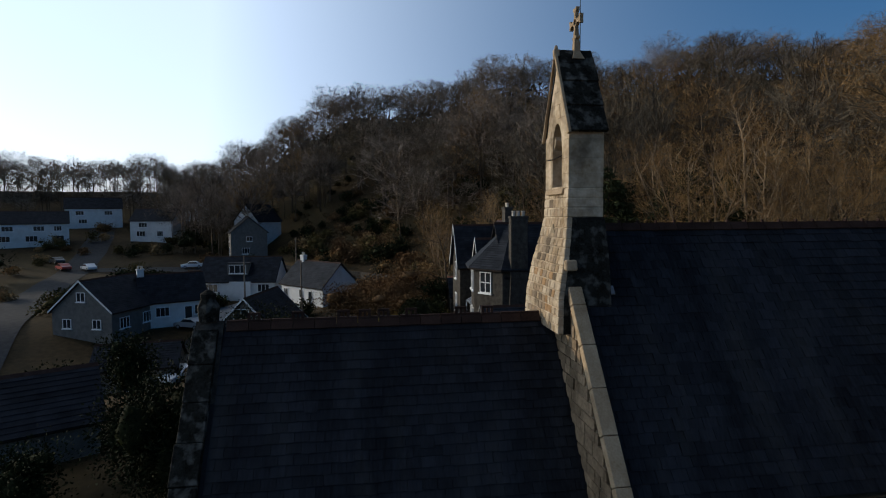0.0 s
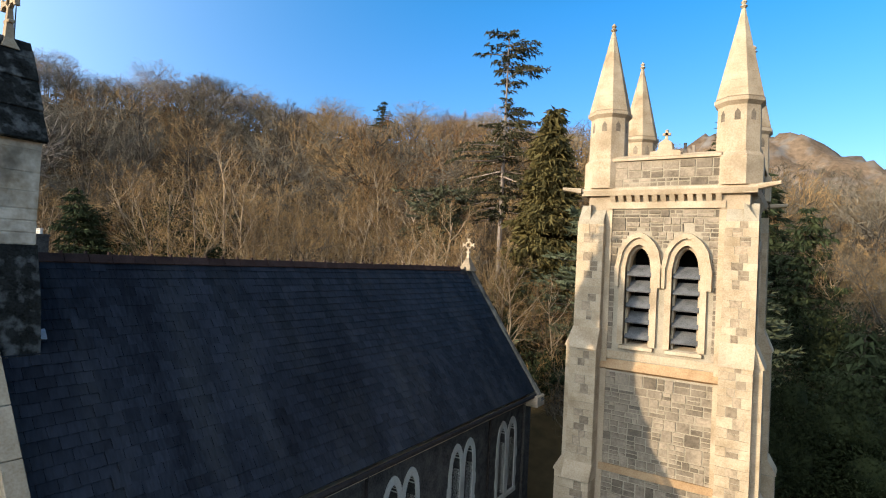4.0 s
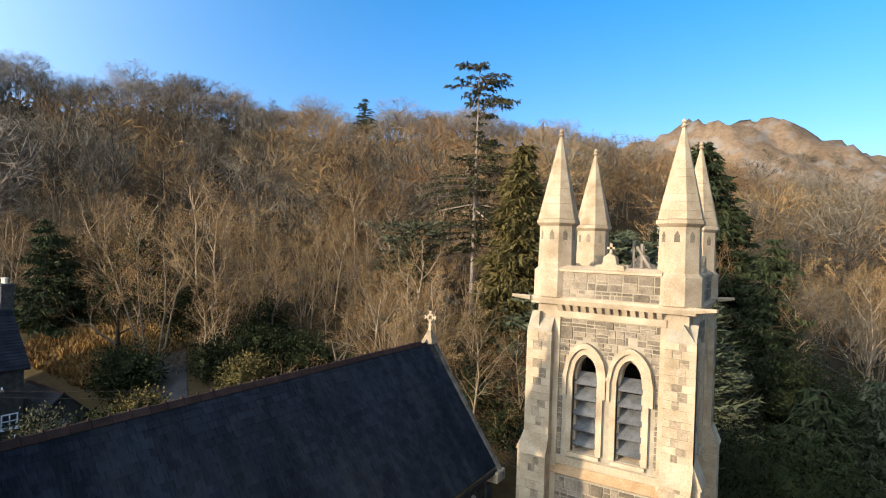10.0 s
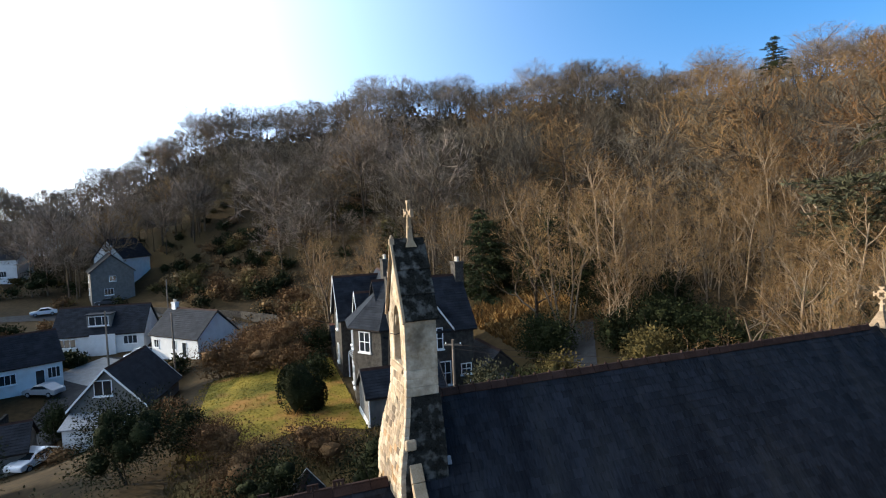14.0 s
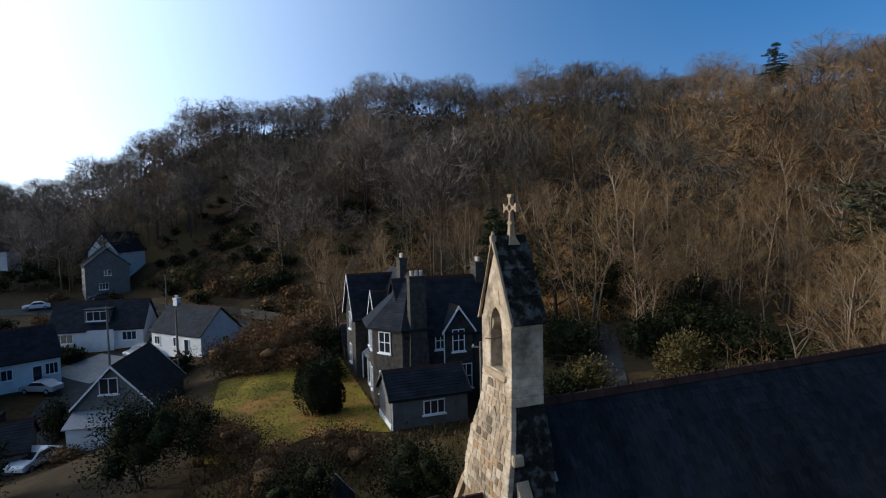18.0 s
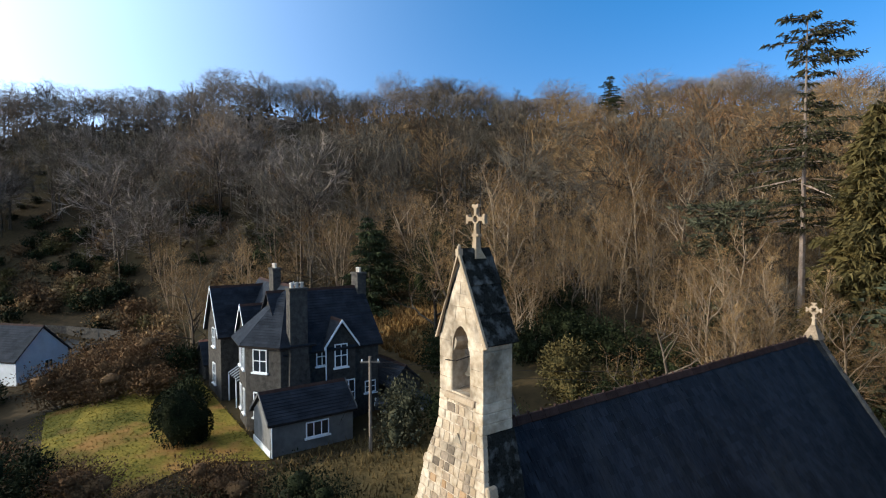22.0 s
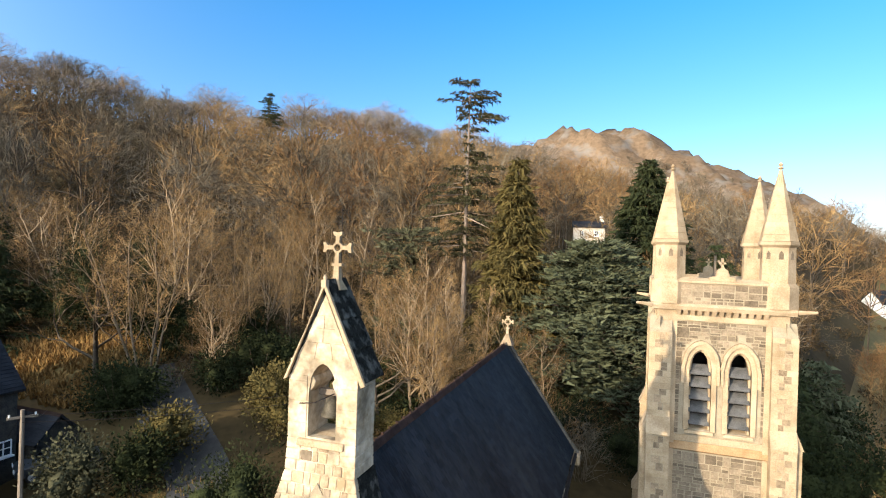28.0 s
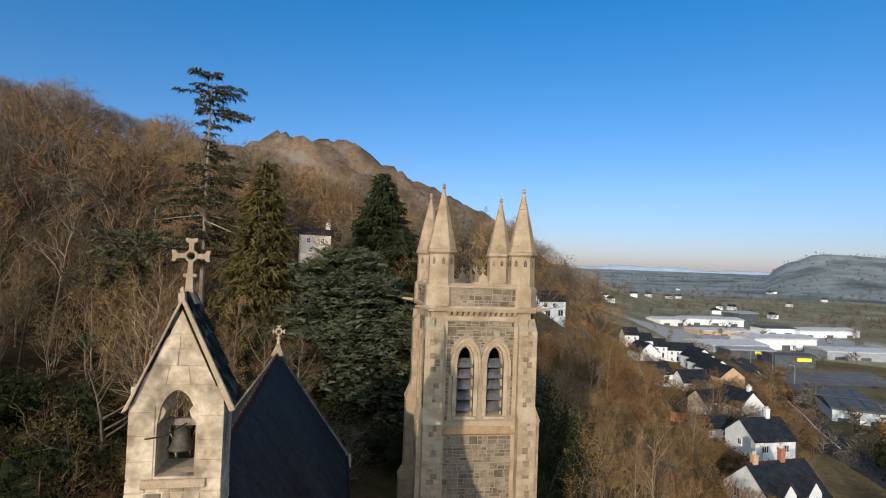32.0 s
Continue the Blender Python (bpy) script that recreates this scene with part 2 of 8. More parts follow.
M_TWIG_PALE = mat("pale straw twigs", (0.167, 0.101, 0.041), (0.336, 0.212, 0.096), 0.5, 0.9, 0.0, 6, vary=0.2)
M_NEEDLE = mat("dark conifer needles", (0.013, 0.018, 0.008), (0.045, 0.052, 0.021), 1.0, 0.8, 0.0, 8, vary=0.2)
M_NEEDLE_GREY = mat("grey-green ragged needles", (0.030, 0.032, 0.017), (0.090, 0.085, 0.048), 1.0, 0.8, 0.0, 8, vary=0.15)
M_NEEDLE_OLIVE = mat("olive conifer sprays", (0.052, 0.042, 0.014), (0.116, 0.088, 0.030), 1.0, 0.8, 0.0, 8, vary=0.15)
M_CEDAR = mat("blue-green cedar needles", (0.030, 0.036, 0.019), (0.098, 0.104, 0.058), 1.0, 0.8, 0.0, 8, vary=0.15)
M_PINE = mat("brown-olive pine needles", (0.026, 0.025, 0.011), (0.078, 0.068, 0.032), 1.0, 0.8, 0.0, 8, vary=0.2)
M_LEAF = mat("evergreen leaves", (0.007, 0.010, 0.004), (0.029, 0.034, 0.012), 1.5, 0.9, 0.0, 10, vary=0.25, spec=0.08)
M_HEDGE = mat("brown winter hedge", (0.070, 0.038, 0.018), (0.165, 0.095, 0.042), 1.0, 0.95, 0.0, 8, vary=0.25, spec=0.08)
M_GROUND = mat("hill grass and bracken", (0.022, 0.017, 0.009), (0.070, 0.047, 0.022), 0.09, 0.95, 0.6, 1.7, stain=(0.090, 0.066, 0.028), stain_scale=0.035, stain_amount=0.6)
M_CRAG = mat("bracken and grey rock", (0.085, 0.055, 0.032), (0.200, 0.135, 0.085), 0.02, 0.95, 0.5, 0.25, stain=(0.19, 0.18, 0.165), stain_scale=0.06, stain_amount=0.6)
M_VALLEY = mat("brown winter valley side", (0.075, 0.055, 0.026), (0.190, 0.135, 0.066), 0.06, 0.95, 0.5, 0.9, stain=(0.110, 0.100, 0.040), stain_scale=0.03, stain_amount=0.7)
M_PLAIN = mat("valley fields and scrub", (0.120, 0.108, 0.062), (0.320, 0.275, 0.165), 0.022, 0.95, 0.3, 0.09, stain=(0.140, 0.132, 0.066), stain_scale=0.006, stain_amount=0.85)
# Far land: the distance haze is put into its grey-green colour.
M_FARLAND_HAZE = mat("far fields and woods with haze in the colour", (0.143, 0.166, 0.156), (0.305, 0.320, 0.294), 0.010, 0.95, 0.0, 0.05, stain=(0.065, 0.075, 0.075), stain_scale=0.008, stain_amount=0.9)
# Hill range: blue-grey of the distance haze painted in.
M_RANGE_HAZE = mat("distant hills with blue-grey haze in the colour", (0.20, 0.25, 0.32), (0.27, 0.32, 0.39), 0.004, 0.95, 0.0, 0.02)
M_LAWN = mat("winter lawn", (0.070, 0.072, 0.012), (0.300, 0.215, 0.036), 0.45, 0.95, 0.8, 5, stain=(0.360, 0.180, 0.055), stain_scale=0.4, stain_amount=0.9)


def glass(name, tint=(0.02, 0.025, 0.03)):
    m = bpy.data.materials.new(name)
    m.use_nodes = True
    b = m.node_tree.nodes["Principled BSDF"]
    b.inputs["Base Color"].default_value = (*tint, 1)
    b.inputs["Roughness"].default_value = 0.06
    b.inputs["Specular IOR Level"].default_value = 0.6
    return m


M_GLASS = glass("window glass")


# ---- geometry helpers ----
class Geo:
    """Collects vertices and faces for one mesh."""

    def __init__(self):
        self.v, self.f = [], []

    def poly(self, pts):
        k = len(self.v)
        self.v += [tuple(p) for p in pts]
        self.f.append(tuple(range(k, k + len(pts))))
        return self

    def hull(self, a, b, caps=True):
        """Joins two rings of equal length."""
        k, n = len(self.v), len(a)
        self.v += [tuple(p) for p in a] + [tuple(p) for p in b]
        for i in range(n):
            j = (i + 1) % n
            self.f.append((k + i, k + j, k + n + j, k + n + i))
        if caps:
            self.f.append(tuple(range(k + n - 1, k - 1, -1)))
            self.f.append(tuple(range(k + n, k + 2 * n)))
        return self

    def box(self, x0, x1, y0, y1, z0, z1):
        return self.hull([(x0, y0, z0), (x1, y0, z0), (x1, y1, z0), (x0, y1, z0)], [(x0, y0, z1), (x1, y0, z1), (x1, y1, z1), (x0, y1, z1)])

    def taper(self, x0, x1, y0, y1, z0, X0, X1, Y0, Y1, z1):
        return self.hull([(x0, y0, z0), (x1, y0, z0), (x1, y1, z0), (x0, y1, z0)], [(X0, Y0, z1), (X1, Y0, z1), (X1, Y1, z1), (X0, Y1, z1)])

    def prism_y(self, xz, y0, y1):
        return self.hull([(x, y0, z) for x, z in xz], [(x, y1, z) for x, z in xz])

    def prism_x(self, yz, x0, x1):
        return self.hull([(x0, y, z) for y, z in yz], [(x1, y, z) for y, z in yz])

    def lathe(self, cx, cy, rz, n=8, turn=0.0):
        """Rings of (radius, z) round a vertical axis."""
        rings = [[(cx + r * math.cos(turn + 2 * math.pi * i / n), cy + r * math.sin(turn + 2 * math.pi * i / n), z) for i in range(n)] for r, z in rz]
        for a, b in zip(rings, rings[1:]):
            self.hull(a, b, False)
        self.poly(rings[-1])
        self.poly(rings[0][::-1])
        return self

    def rod(self, a, b, r0, r1=None, n=6):
        a, b = Vector(a), Vector(b)
        r1 = r0 if r1 is None else r1
        d = (b - a).normalized()
        u = d.orthogonal().normalized()
        w = d.cross(u)
        ring = lambda c, r: [c + u * (r * math.cos(2 * math.pi * i / n)) + w * (r * math.sin(2 * math.pi * i / n)) for i in range(n)]
        return self.hull(ring(a, r0), ring(b, r1))

    def mesh(self, name, material, bevel=0.0, smooth=False):
        me = bpy.data.meshes.new(name)
        me.from_pydata(self.v, [], self.f)
        bm = bmesh.new()
        bm.from_mesh(me)
        bmesh.ops.remove_doubles(bm, verts=bm.verts, dist=1e-4)
        bmesh.ops.recalc_face_normals(bm, faces=bm.faces)
        if bevel:
            bmesh.ops.bevel(bm, geom=[e for e in bm.edges if len(e.link_faces) == 2 and e.calc_face_angle(0) > 0.5], offset=bevel, segments=1, affect="EDGES")
        bm.to_mesh(me)
        bm.free()
        me.materials.append(material)
        if smooth:
            me.polygons.foreach_set("use_smooth", [True] * len(me.polygons))
        return me


def part(name, g, material, parent=None, label="", bevel=0.0, smooth=False):
    ob = new(name, g.mesh(name, material, bevel, smooth) if isinstance(g, Geo) else g)
    if parent is not None:
        ob.parent = parent
    if label:
        ob["label"] = label
    return ob


def thing(name, label, category, group="", kind="", at=None):
    ob = new(name)
    if at is not None:
        ob.matrix_basis = at
    return tagged(ob, label, category, group, kind)


def raw_mesh(name, verts, tris, material):
    """A triangle mesh from arrays."""
    me = bpy.data.meshes.new(name)
    v, f = np.asarray(verts, dtype=np.float32), np.asarray(tris, dtype=np.int32)
    me.vertices.add(len(v))
    me.vertices.foreach_set("co", v.ravel())
    me.loops.add(f.size)
    me.loops.foreach_set("vertex_index", f.ravel())
    me.polygons.add(len(f))
    me.polygons.foreach_set("loop_start", np.arange(0, f.size, f.shape[1], dtype=np.int32))
    me.update(calc_edges=True)
    me.materials.append(material)
    return me


# ---- ground ----
# bearing (degrees from +y towards -x): foot level, foot distance, brow distance, brow level
LAND = [(-180, -4, 80, 200, 5), (-150, -6, 90, 220, 0), (-120, -14, 100, 260, -14), (-90, -15, 90, 250, -16), (-60, -16, 85, 250, -16), (-45, -15.5, 80, 250, -16), (-33, -14, 85, 260, -15.5),
        (-26, -8, 65, 260, -5), (-21, -2, 60, 250, 13), (-16, 3, 50, 240, 23), (-8, 5, 45, 230, 28), (0, 6, 42, 215, 34), (10, 6.5, 40, 200, 40), (17, 6.5, 38, 190, 45), (25, 6.5, 40, 180, 48), (30, 6.5, 41, 179, 50), (40, 6.5, 42, 178, 47),
        (49, 6.5, 44, 178, 48.5), (57, 6.5, 45, 178, 52), (66, 5.5, 48, 178, 48.5), (74, 4.5, 52, 178, 50), (79, 3.5, 58, 178, 50.5), (87, 1.5, 72, 183, 43), (93, 1, 85, 187, 45), (99.5, 1, 95, 195, 34), (104, 1, 105, 205, 24), (107, 0.5, 110, 230, 21), (115, 0, 115, 240, 21),
        (126, -1, 112, 240, 20), (140, -2, 105, 235, 13), (160, -3, 100, 230, 10), (180, -4, 80, 200, 5)]
LAND = np.array(LAND, dtype=float)
CRAG = np.array([(-180, -30), (-60, -30), (-34, -25), (-22, 10), (-16, 58), (-12, 86), (-8, 108), (-4, 128), (0, 142), (3, 150), (6.4, 157), (9.5, 148), (15, 125), (30, 70), (60, 20), (180, -30)], dtype=float)
FAR_HILL = np.array([(-180, 0), (-80, 10), (-62, 40), (-52, 70), (-47, 80), (-44, 84), (-42.6, 62), (-41.6, 58), (-40.3, 16), (-38, 9), (-25, 10), (0, 0), (180, 0)], dtype=float)


def smooth01(a):
    a = np.clip(a, 0, 1)
    return a * a * (3 - 2 * a)


def lumps(x, y, s):
    return np.sin(x / s + 1.3) * np.cos(y / s * 1.1 + 0.4) + 0.5 * np.sin(x / s * 2.3 + y / s * 1.7)


def land(x, y):
    """Height of the ground."""
    x, y = np.asarray(x, dtype=float), np.asarray(y, dtype=float)
    r, b = np.hypot(x - 5, y), np.degrees(np.arctan2(-(x - 5), y))
    foot, r0, r1, brow = (np.interp(b, LAND[:, 0], LAND[:, i]) for i in range(1, 5))
    z = foot * smooth01((r - 10) / (r0 - 10)) + (brow - foot) * np.clip((r - r0) / (r1 - r0), 0, 1) ** 1.5
    z = np.where(r > r1, brow - (brow + 17) * smooth01((r - r1 - 20) / 260), z)
    crag = sum(np.interp(b + k, CRAG[:, 0], CRAG[:, 1]) for k in (-2.4, -0.9, 0.9, 2.4)) / 4 + 2
    z = z + np.maximum(0, crag + 16) * np.exp(-(((r - 660) / 170) ** 2)) * (1 + (0.05 * lumps(x, y, 14) + 0.035 * lumps(y, x, 33) + 0.02 * lumps(x, -y, 6)) * (r > 400))
    hill = np.interp(b, FAR_HILL[:, 0], FAR_HILL[:, 1])
    z = z + np.maximum(0, hill + 12) * np.exp(-(((r - 1700) / 420) ** 2))
    z = z + 42 * smooth01((r - 1900) / 1500) * (b < 40)
    # the village lies in a hollow
    z = z - 3.0 * np.exp(-(((x + 46) / 15) ** 2 + ((y + 23) / 11) ** 2)) - 4.0 * np.exp(-(((x + 35) / 16) ** 2 + ((y + 40) / 13) ** 2))
    z = z - 2.0 * np.exp(-(((x + 66) / 26) ** 2 + ((y + 24) / 20) ** 2))
    # the lawn terrace by the house
    d = np.hypot((x + 32.6) / 17, (y - 3.2) / 13)
    z = z + (1.2 - z) * smooth01(1.6 - d)
    return z + 0.25 * lumps(x, y, 9) * smooth01((r - 25) / 60)


def village(x, y):
    """From the village's own grid, which lies askew to the church, to the world."""
    c, n, u, v = math.cos(radians(5.2)), math.sin(radians(5.2)), x - 10.5, y + 5.5
    return 10.5 + u * c - v * n, -5.5 + u * n + v * c


def town(x, y):
    """From the grid of the valley town to the world."""
    c, n, u, v = math.cos(radians(-2.5)), math.sin(radians(-2.5)), x - 3, y + 9.5
    return 3 + u * c - v * n, -9.5 + u * n + v * c


def settled(x, y):
    """The grid that a place belongs to, and its turn."""
    if x < -41 and y < 12 or x < -36 and y < -20:
        return (*village(x, y), 5.2)
    if x > 45 and y > 45:
        return (*town(x, y), -2.5)
    return x, y, 0.0


def make_ground():
    rings = np.concatenate([np.arange(0, 60, 2.5), np.arange(60, 300, 4), np.geomspace(300, 1000, 80), np.geomspace(1030, 4500, 36)])
    sect = 420
    a = np.linspace(0, 2 * np.pi, sect, endpoint=False)
    X = 5 + rings[:, None] * np.cos(a)
    Y = rings[:, None] * np.sin(a)
    Z = land(X, Y)
    v = np.stack([X, Y, Z], -1).reshape(-1, 3)
    i = np.arange(len(rings) - 1)[:, None] * sect
    j = np.arange(sect)[None]
    k = (j + 1) % sect
    q = np.stack([i + j, i + sect + j, i + sect + k, i + k], -1).reshape(-1, 4)
    me = raw_mesh("ground", v, q[:, ::-1], M_GROUND)
    me.polygons.foreach_set("use_smooth", [True] * len(me.polygons))
    me.materials.append(M_CRAG)
    me.materials.append(M_PLAIN)
    me.materials.append(M_VALLEY)
    # haze-coloured land, used past 900 m over the valley
    me.materials.append(M_FARLAND_HAZE)
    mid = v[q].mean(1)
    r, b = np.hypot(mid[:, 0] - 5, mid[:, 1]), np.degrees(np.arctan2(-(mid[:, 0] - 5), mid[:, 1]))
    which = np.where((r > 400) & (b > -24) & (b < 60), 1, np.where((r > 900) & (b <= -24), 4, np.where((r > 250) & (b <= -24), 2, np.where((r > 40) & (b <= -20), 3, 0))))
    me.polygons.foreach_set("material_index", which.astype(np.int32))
    return tagged(new("ground", me), "brown winter grass and bracken hillside falling to a valley", "ground", kind="structure")


make_ground()


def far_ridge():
    """The range of hills beyond the plain, with blue-grey distance haze painted into its colour."""
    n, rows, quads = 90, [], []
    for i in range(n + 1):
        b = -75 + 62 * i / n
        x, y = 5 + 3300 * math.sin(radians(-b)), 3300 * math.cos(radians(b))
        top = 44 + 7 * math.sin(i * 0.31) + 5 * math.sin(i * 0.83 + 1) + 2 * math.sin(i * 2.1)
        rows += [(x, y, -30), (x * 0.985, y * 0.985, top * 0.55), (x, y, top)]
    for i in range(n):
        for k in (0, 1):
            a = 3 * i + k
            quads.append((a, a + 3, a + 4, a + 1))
    tagged(new("backdrop", raw_mesh("backdrop", rows, quads, M_RANGE_HAZE)), "range of hills beyond the plain, blue-grey haze in its colour", "hills", kind="structure")


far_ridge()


# ---- the church ----
def arch_z(u, w, spring, apex):
    """Height of a pointed arch at u from its axis, for a half width w."""
    return spring + (apex - spring) * math.sqrt(max(0.0, 1 - (abs(u) / w) ** 1.7))


def arched_wall(g, x0, x1, z0, z1, y0, y1, holes, n=10):
    """A wall in the xz plane with pointed openings (centre, half width, sill, spring, apex) that go through it."""
    cuts = [x0, x1]
    for c, w, *_ in holes:
        cuts += [c - w + 2 * w * i / n for i in range(n + 1)]
    cuts = sorted(set(round(c, 5) for c in cuts))
    for a, b in zip(cuts, cuts[1:]):
        hole = next((h for h in holes if abs((a + b) / 2 - h[0]) < h[1]), None)
        if hole is None:
            g.box(a, b, y0, y1, z0, z1)
        else:
            c, w, sill, spring, apex = hole
            g.box(a, b, y0, y1, z0, sill)
            za, zb = arch_z(a - c, w, spring, apex), arch_z(b - c, w, spring, apex)
            g.hull([(a, y0, za), (b, y0, zb), (b, y1, zb), (a, y1, za)], [(a, y0, z1), (b, y0, z1), (b, y1, z1), (a, y1, z1)])
    return g


def arch_band(g, c, w, spring, apex, sill, thick, y0, y1, n=12):
    """A moulded band round a pointed opening: jambs and arch."""
    pts = [(c - w, sill)] + [(c + u, arch_z(u, w, spring, apex)) for u in (w * (2 * i / n - 1) for i in range(n + 1))] + [(c + w, sill)]
    W = w + thick
    out = [(c - W, sill)] + [(c + u, arch_z(u, W, spring, apex + thick * 1.25)) for u in (W * (2 * i / n - 1) for i in range(n + 1))] + [(c + W, sill)]
    for i in range(len(pts) - 1):
        (a, b), (d, e) = (pts[i], pts[i + 1]), (out[i + 1], out[i])
        g.hull([(a[0], y0, a[1]), (b[0], y0, b[1]), (d[0], y0, d[1]), (e[0], y0, e[1])], [(a[0], y1, a[1]), (b[0], y1, b[1]), (d[0], y1, d[1]), (e[0], y1, e[1])])
    return g


def slate_field(g, o, along, down, normal, length, depth, sw, sh, rng, pick=None):
    """Overlapping slates on a slope; pick(row, x) takes a slate out for a piece of its own and gets its pose."""
    o, along, down, normal = Vector(o), Vector(along).normalized(), Vector(down).normalized(), Vector(normal).normalized()
    rows = int(depth / sh)
    taken = []
    for r in range(rows):
        x = -sw * 0.5 * (r % 2)
        while x < length:
            a, b = max(0.0, x + 0.004), min(length, x + sw - 0.004)
            x += sw
            if b - a < 0.04:
                continue
            lift = 0.018 + rng.uniform(0, 0.014)
            slip = rng.uniform(-0.008, 0.012)
            if rng.random() < 0.01:
                slip += rng.uniform(0.02, 0.06)
            d0, d1 = r * sh, (r + 1) * sh + 0.03 + slip
            if pick and pick(r, a) and b - a > sw * 0.9:
                taken.append((o + along * a + down * d0 + normal * 0.004, lift, r))
                continue
            p = [o + along * a + down * d0 + normal * 0.004, o + along * b + down * d0 + normal * 0.004, o + along * b + down * d1 + normal * lift, o + along * a + down * d1 + normal * lift]
            t = normal * 0.009
            k = len(g.v)
            g.v += [tuple(q + t) for q in p] + [tuple(p[2]), tuple(p[3]), tuple(p[1]), tuple(p[0])]
            g.f += [(k, k + 1, k + 2, k + 3), (k + 3, k + 2, k + 4, k + 5), (k + 1, k + 6, k + 4, k + 2), (k + 7, k, k + 3, k + 5)]
    return taken


def fast_part(name, g, material, parent, label="", kind=""):
    """Links a large collected mesh without the slower clean-up."""
    me = bpy.data.meshes.new(name)
    me.from_pydata(g.v, [], g.f)
    me.materials.append(material)
    ob = new(name, me)
    ob.parent = parent
    return tagged(ob, label, "", "", kind)


RNG = random.Random(5)
NAVE = pose(0, 0, 0, 0, 0, 1.3)
NAVE_L, RIDGE, EAVE, HALF = 17.8, 10.95, 6.15, 3.35
church = thing("church", "stone church with slate roofs, belfry gable and chancel", "church", at=NAVE)
SLOPE = math.hypot(RIDGE - EAVE, HALF)
ux, uz = HALF / SLOPE, -(RIDGE - EAVE) / SLOPE

# nave walls with pairs of lancets on the side that faces the tower
WALL_X = HALF - 0.3
LANCETS = [(y + d, 0.27, 2.6, 4.5, 5.15) for y in (2.2, 5.6, 9.0, 12.4, 15.8) for d in (-0.42, 0.42)]


def side_wall(sign, holes):
    g = Geo()
    arched_wall(g, 0.4, NAVE_L - 0.4, -3.0, EAVE + 0.05, 0, 0.6, holes)
    g.v = [(sign * (WALL_X - y), x, z) for x, y, z in g.v]
    return g


part("nave_side_wall", side_wall(1, LANCETS), M_HOUSESTONE, church)
part("nave_side_wall", side_wall(-1, []), M_HOUSESTONE, church)
for c, w, sill, spring, apex in LANCETS:
    win = part("lancet_surround", Geo(), M_LIMEWASH, church, "pale dressed stone lancet surround")
    g = arch_band(Geo(), c, w, spring, apex, sill, 0.2, -0.03, 0.3)
    g.v = [((WALL_X - y), x, z) for x, y, z in g.v]
    win.data = g.mesh("lancet_surround", M_LIMEWASH)
    for i in range(5):
        side = 0.36 if i % 2 else 0.27
        for s in (-1, 1):
            x0, x1 = sorted((c + s * (w + 0.01), c + s * (w + side - 0.12)))
            g = Geo().box(x0, x1, -0.036, 0.25, sill + i * 0.38, sill + i * 0.38 + 0.36)
            g.v = [((WALL_X - y), x, z) for x, y, z in g.v]
            part("jamb_stone", g, M_LIMEWASH, win)
    g = Geo().box(c - w - 0.15, c + w + 0.15, -0.08, 0.3, sill - 0.16, sill - 0.002)
    g.v = [((WALL_X - y), x, z) for x, y, z in g.v]
    part("sill", g, M_LIMEWASH, win)
    g = Geo().box(c - w, c + w, 0.28, 0.3, sill, apex)
    g.v = [((WALL_X - y), x, z) for x, y, z in g.v]
    part("leaded_pane", g, M_GLASS, win)
    for i in range(1, 8):
        g = Geo().box(c - w, c + w, 0.26, 0.28, sill + i * 0.3, sill + i * 0.3 + 0.025)
        g.v = [((WALL_X - y), x, z) for x, y, z in g.v]
        part("glazing_bar", g, M_IRON, win)


def gable(half, eave, ridge, y0, y1, low):
    return Geo().prism_y([(-half, low), (half, low), (half, eave), (0, ridge), (-half, eave)], y0, y1)


def coping(half, eave, ridge, y0, y1, stop=0.0, thick=0.16, name="coping", lift=0.30, mat_=None, top=None):
    """The pale stones along both slopes of a gable, one part a slope."""
    s = math.hypot(half, ridge - eave)
    dx, dz = half / s, -(ridge - eave) / s
    nx, nz = -dz, dx
    for sgn in (1, -1):
        L = s + 0.15
        n = max(3, int((L - stop) / 0.75))
        for i in range(n):
            a, b = stop + (L - stop) * i / n, stop + (L - stop) * (i + 1) / n - 0.012
            jut = RNG.uniform(-0.012, 0.012)
            lo, hi = lift - thick, lift + jut
            q = [(dx * a + nx * lo, ridge + dz * a + nz * lo), (dx * b + nx * lo, ridge + dz * b + nz * lo), (dx * b + nx * hi, ridge + dz * b + nz * hi), (dx * a + nx * hi, ridge + dz * a + nz * hi)]
            part(name, Geo().prism_y([(sgn * x, z) for x, z in q], y0 - 0.07 - jut, y1 + 0.07), mat_ or M_ASHLAR, church, bevel=0.012)


# gables: one under the belfry, one at the far end
part("belfry_gable_wall", gable(WALL_X + 0.1, EAVE, RIDGE + 0.10, -0.1, 0.20, -3), M_MORTAR, church)
part("far_gable_wall", gable(WALL_X + 0.1, EAVE, RIDGE + 0.12, NAVE_L - 0.55, NAVE_L, -3), M_HOUSESTONE, church)
coping(HALF + 0.2, EAVE - 0.25, RIDGE, -0.07, 0.08, stop=1.15, lift=0.22, mat_=M_QUOIN)
coping(HALF + 0.2, EAVE - 0.25, RIDGE, NAVE_L - 0.10, NAVE_L - 0.02, lift=0.10, thick=0.10, mat_=M_COPING)
for s in (-1, 1):
    for y in (-0.15, NAVE_L - 0.55):
        part("kneeler", Geo().box(s * HALF - 0.3, s * HALF + 0.3, y, y + 0.75, EAVE - 0.55, EAVE - 0.1), M_ASHLAR, church, bevel=0.03)

# slates of the nave; a stretch by the belfry is made of single pieces
def pieces_here(r, a):
    return 3 <= r < 23 and 1.2 <= a < 5.4


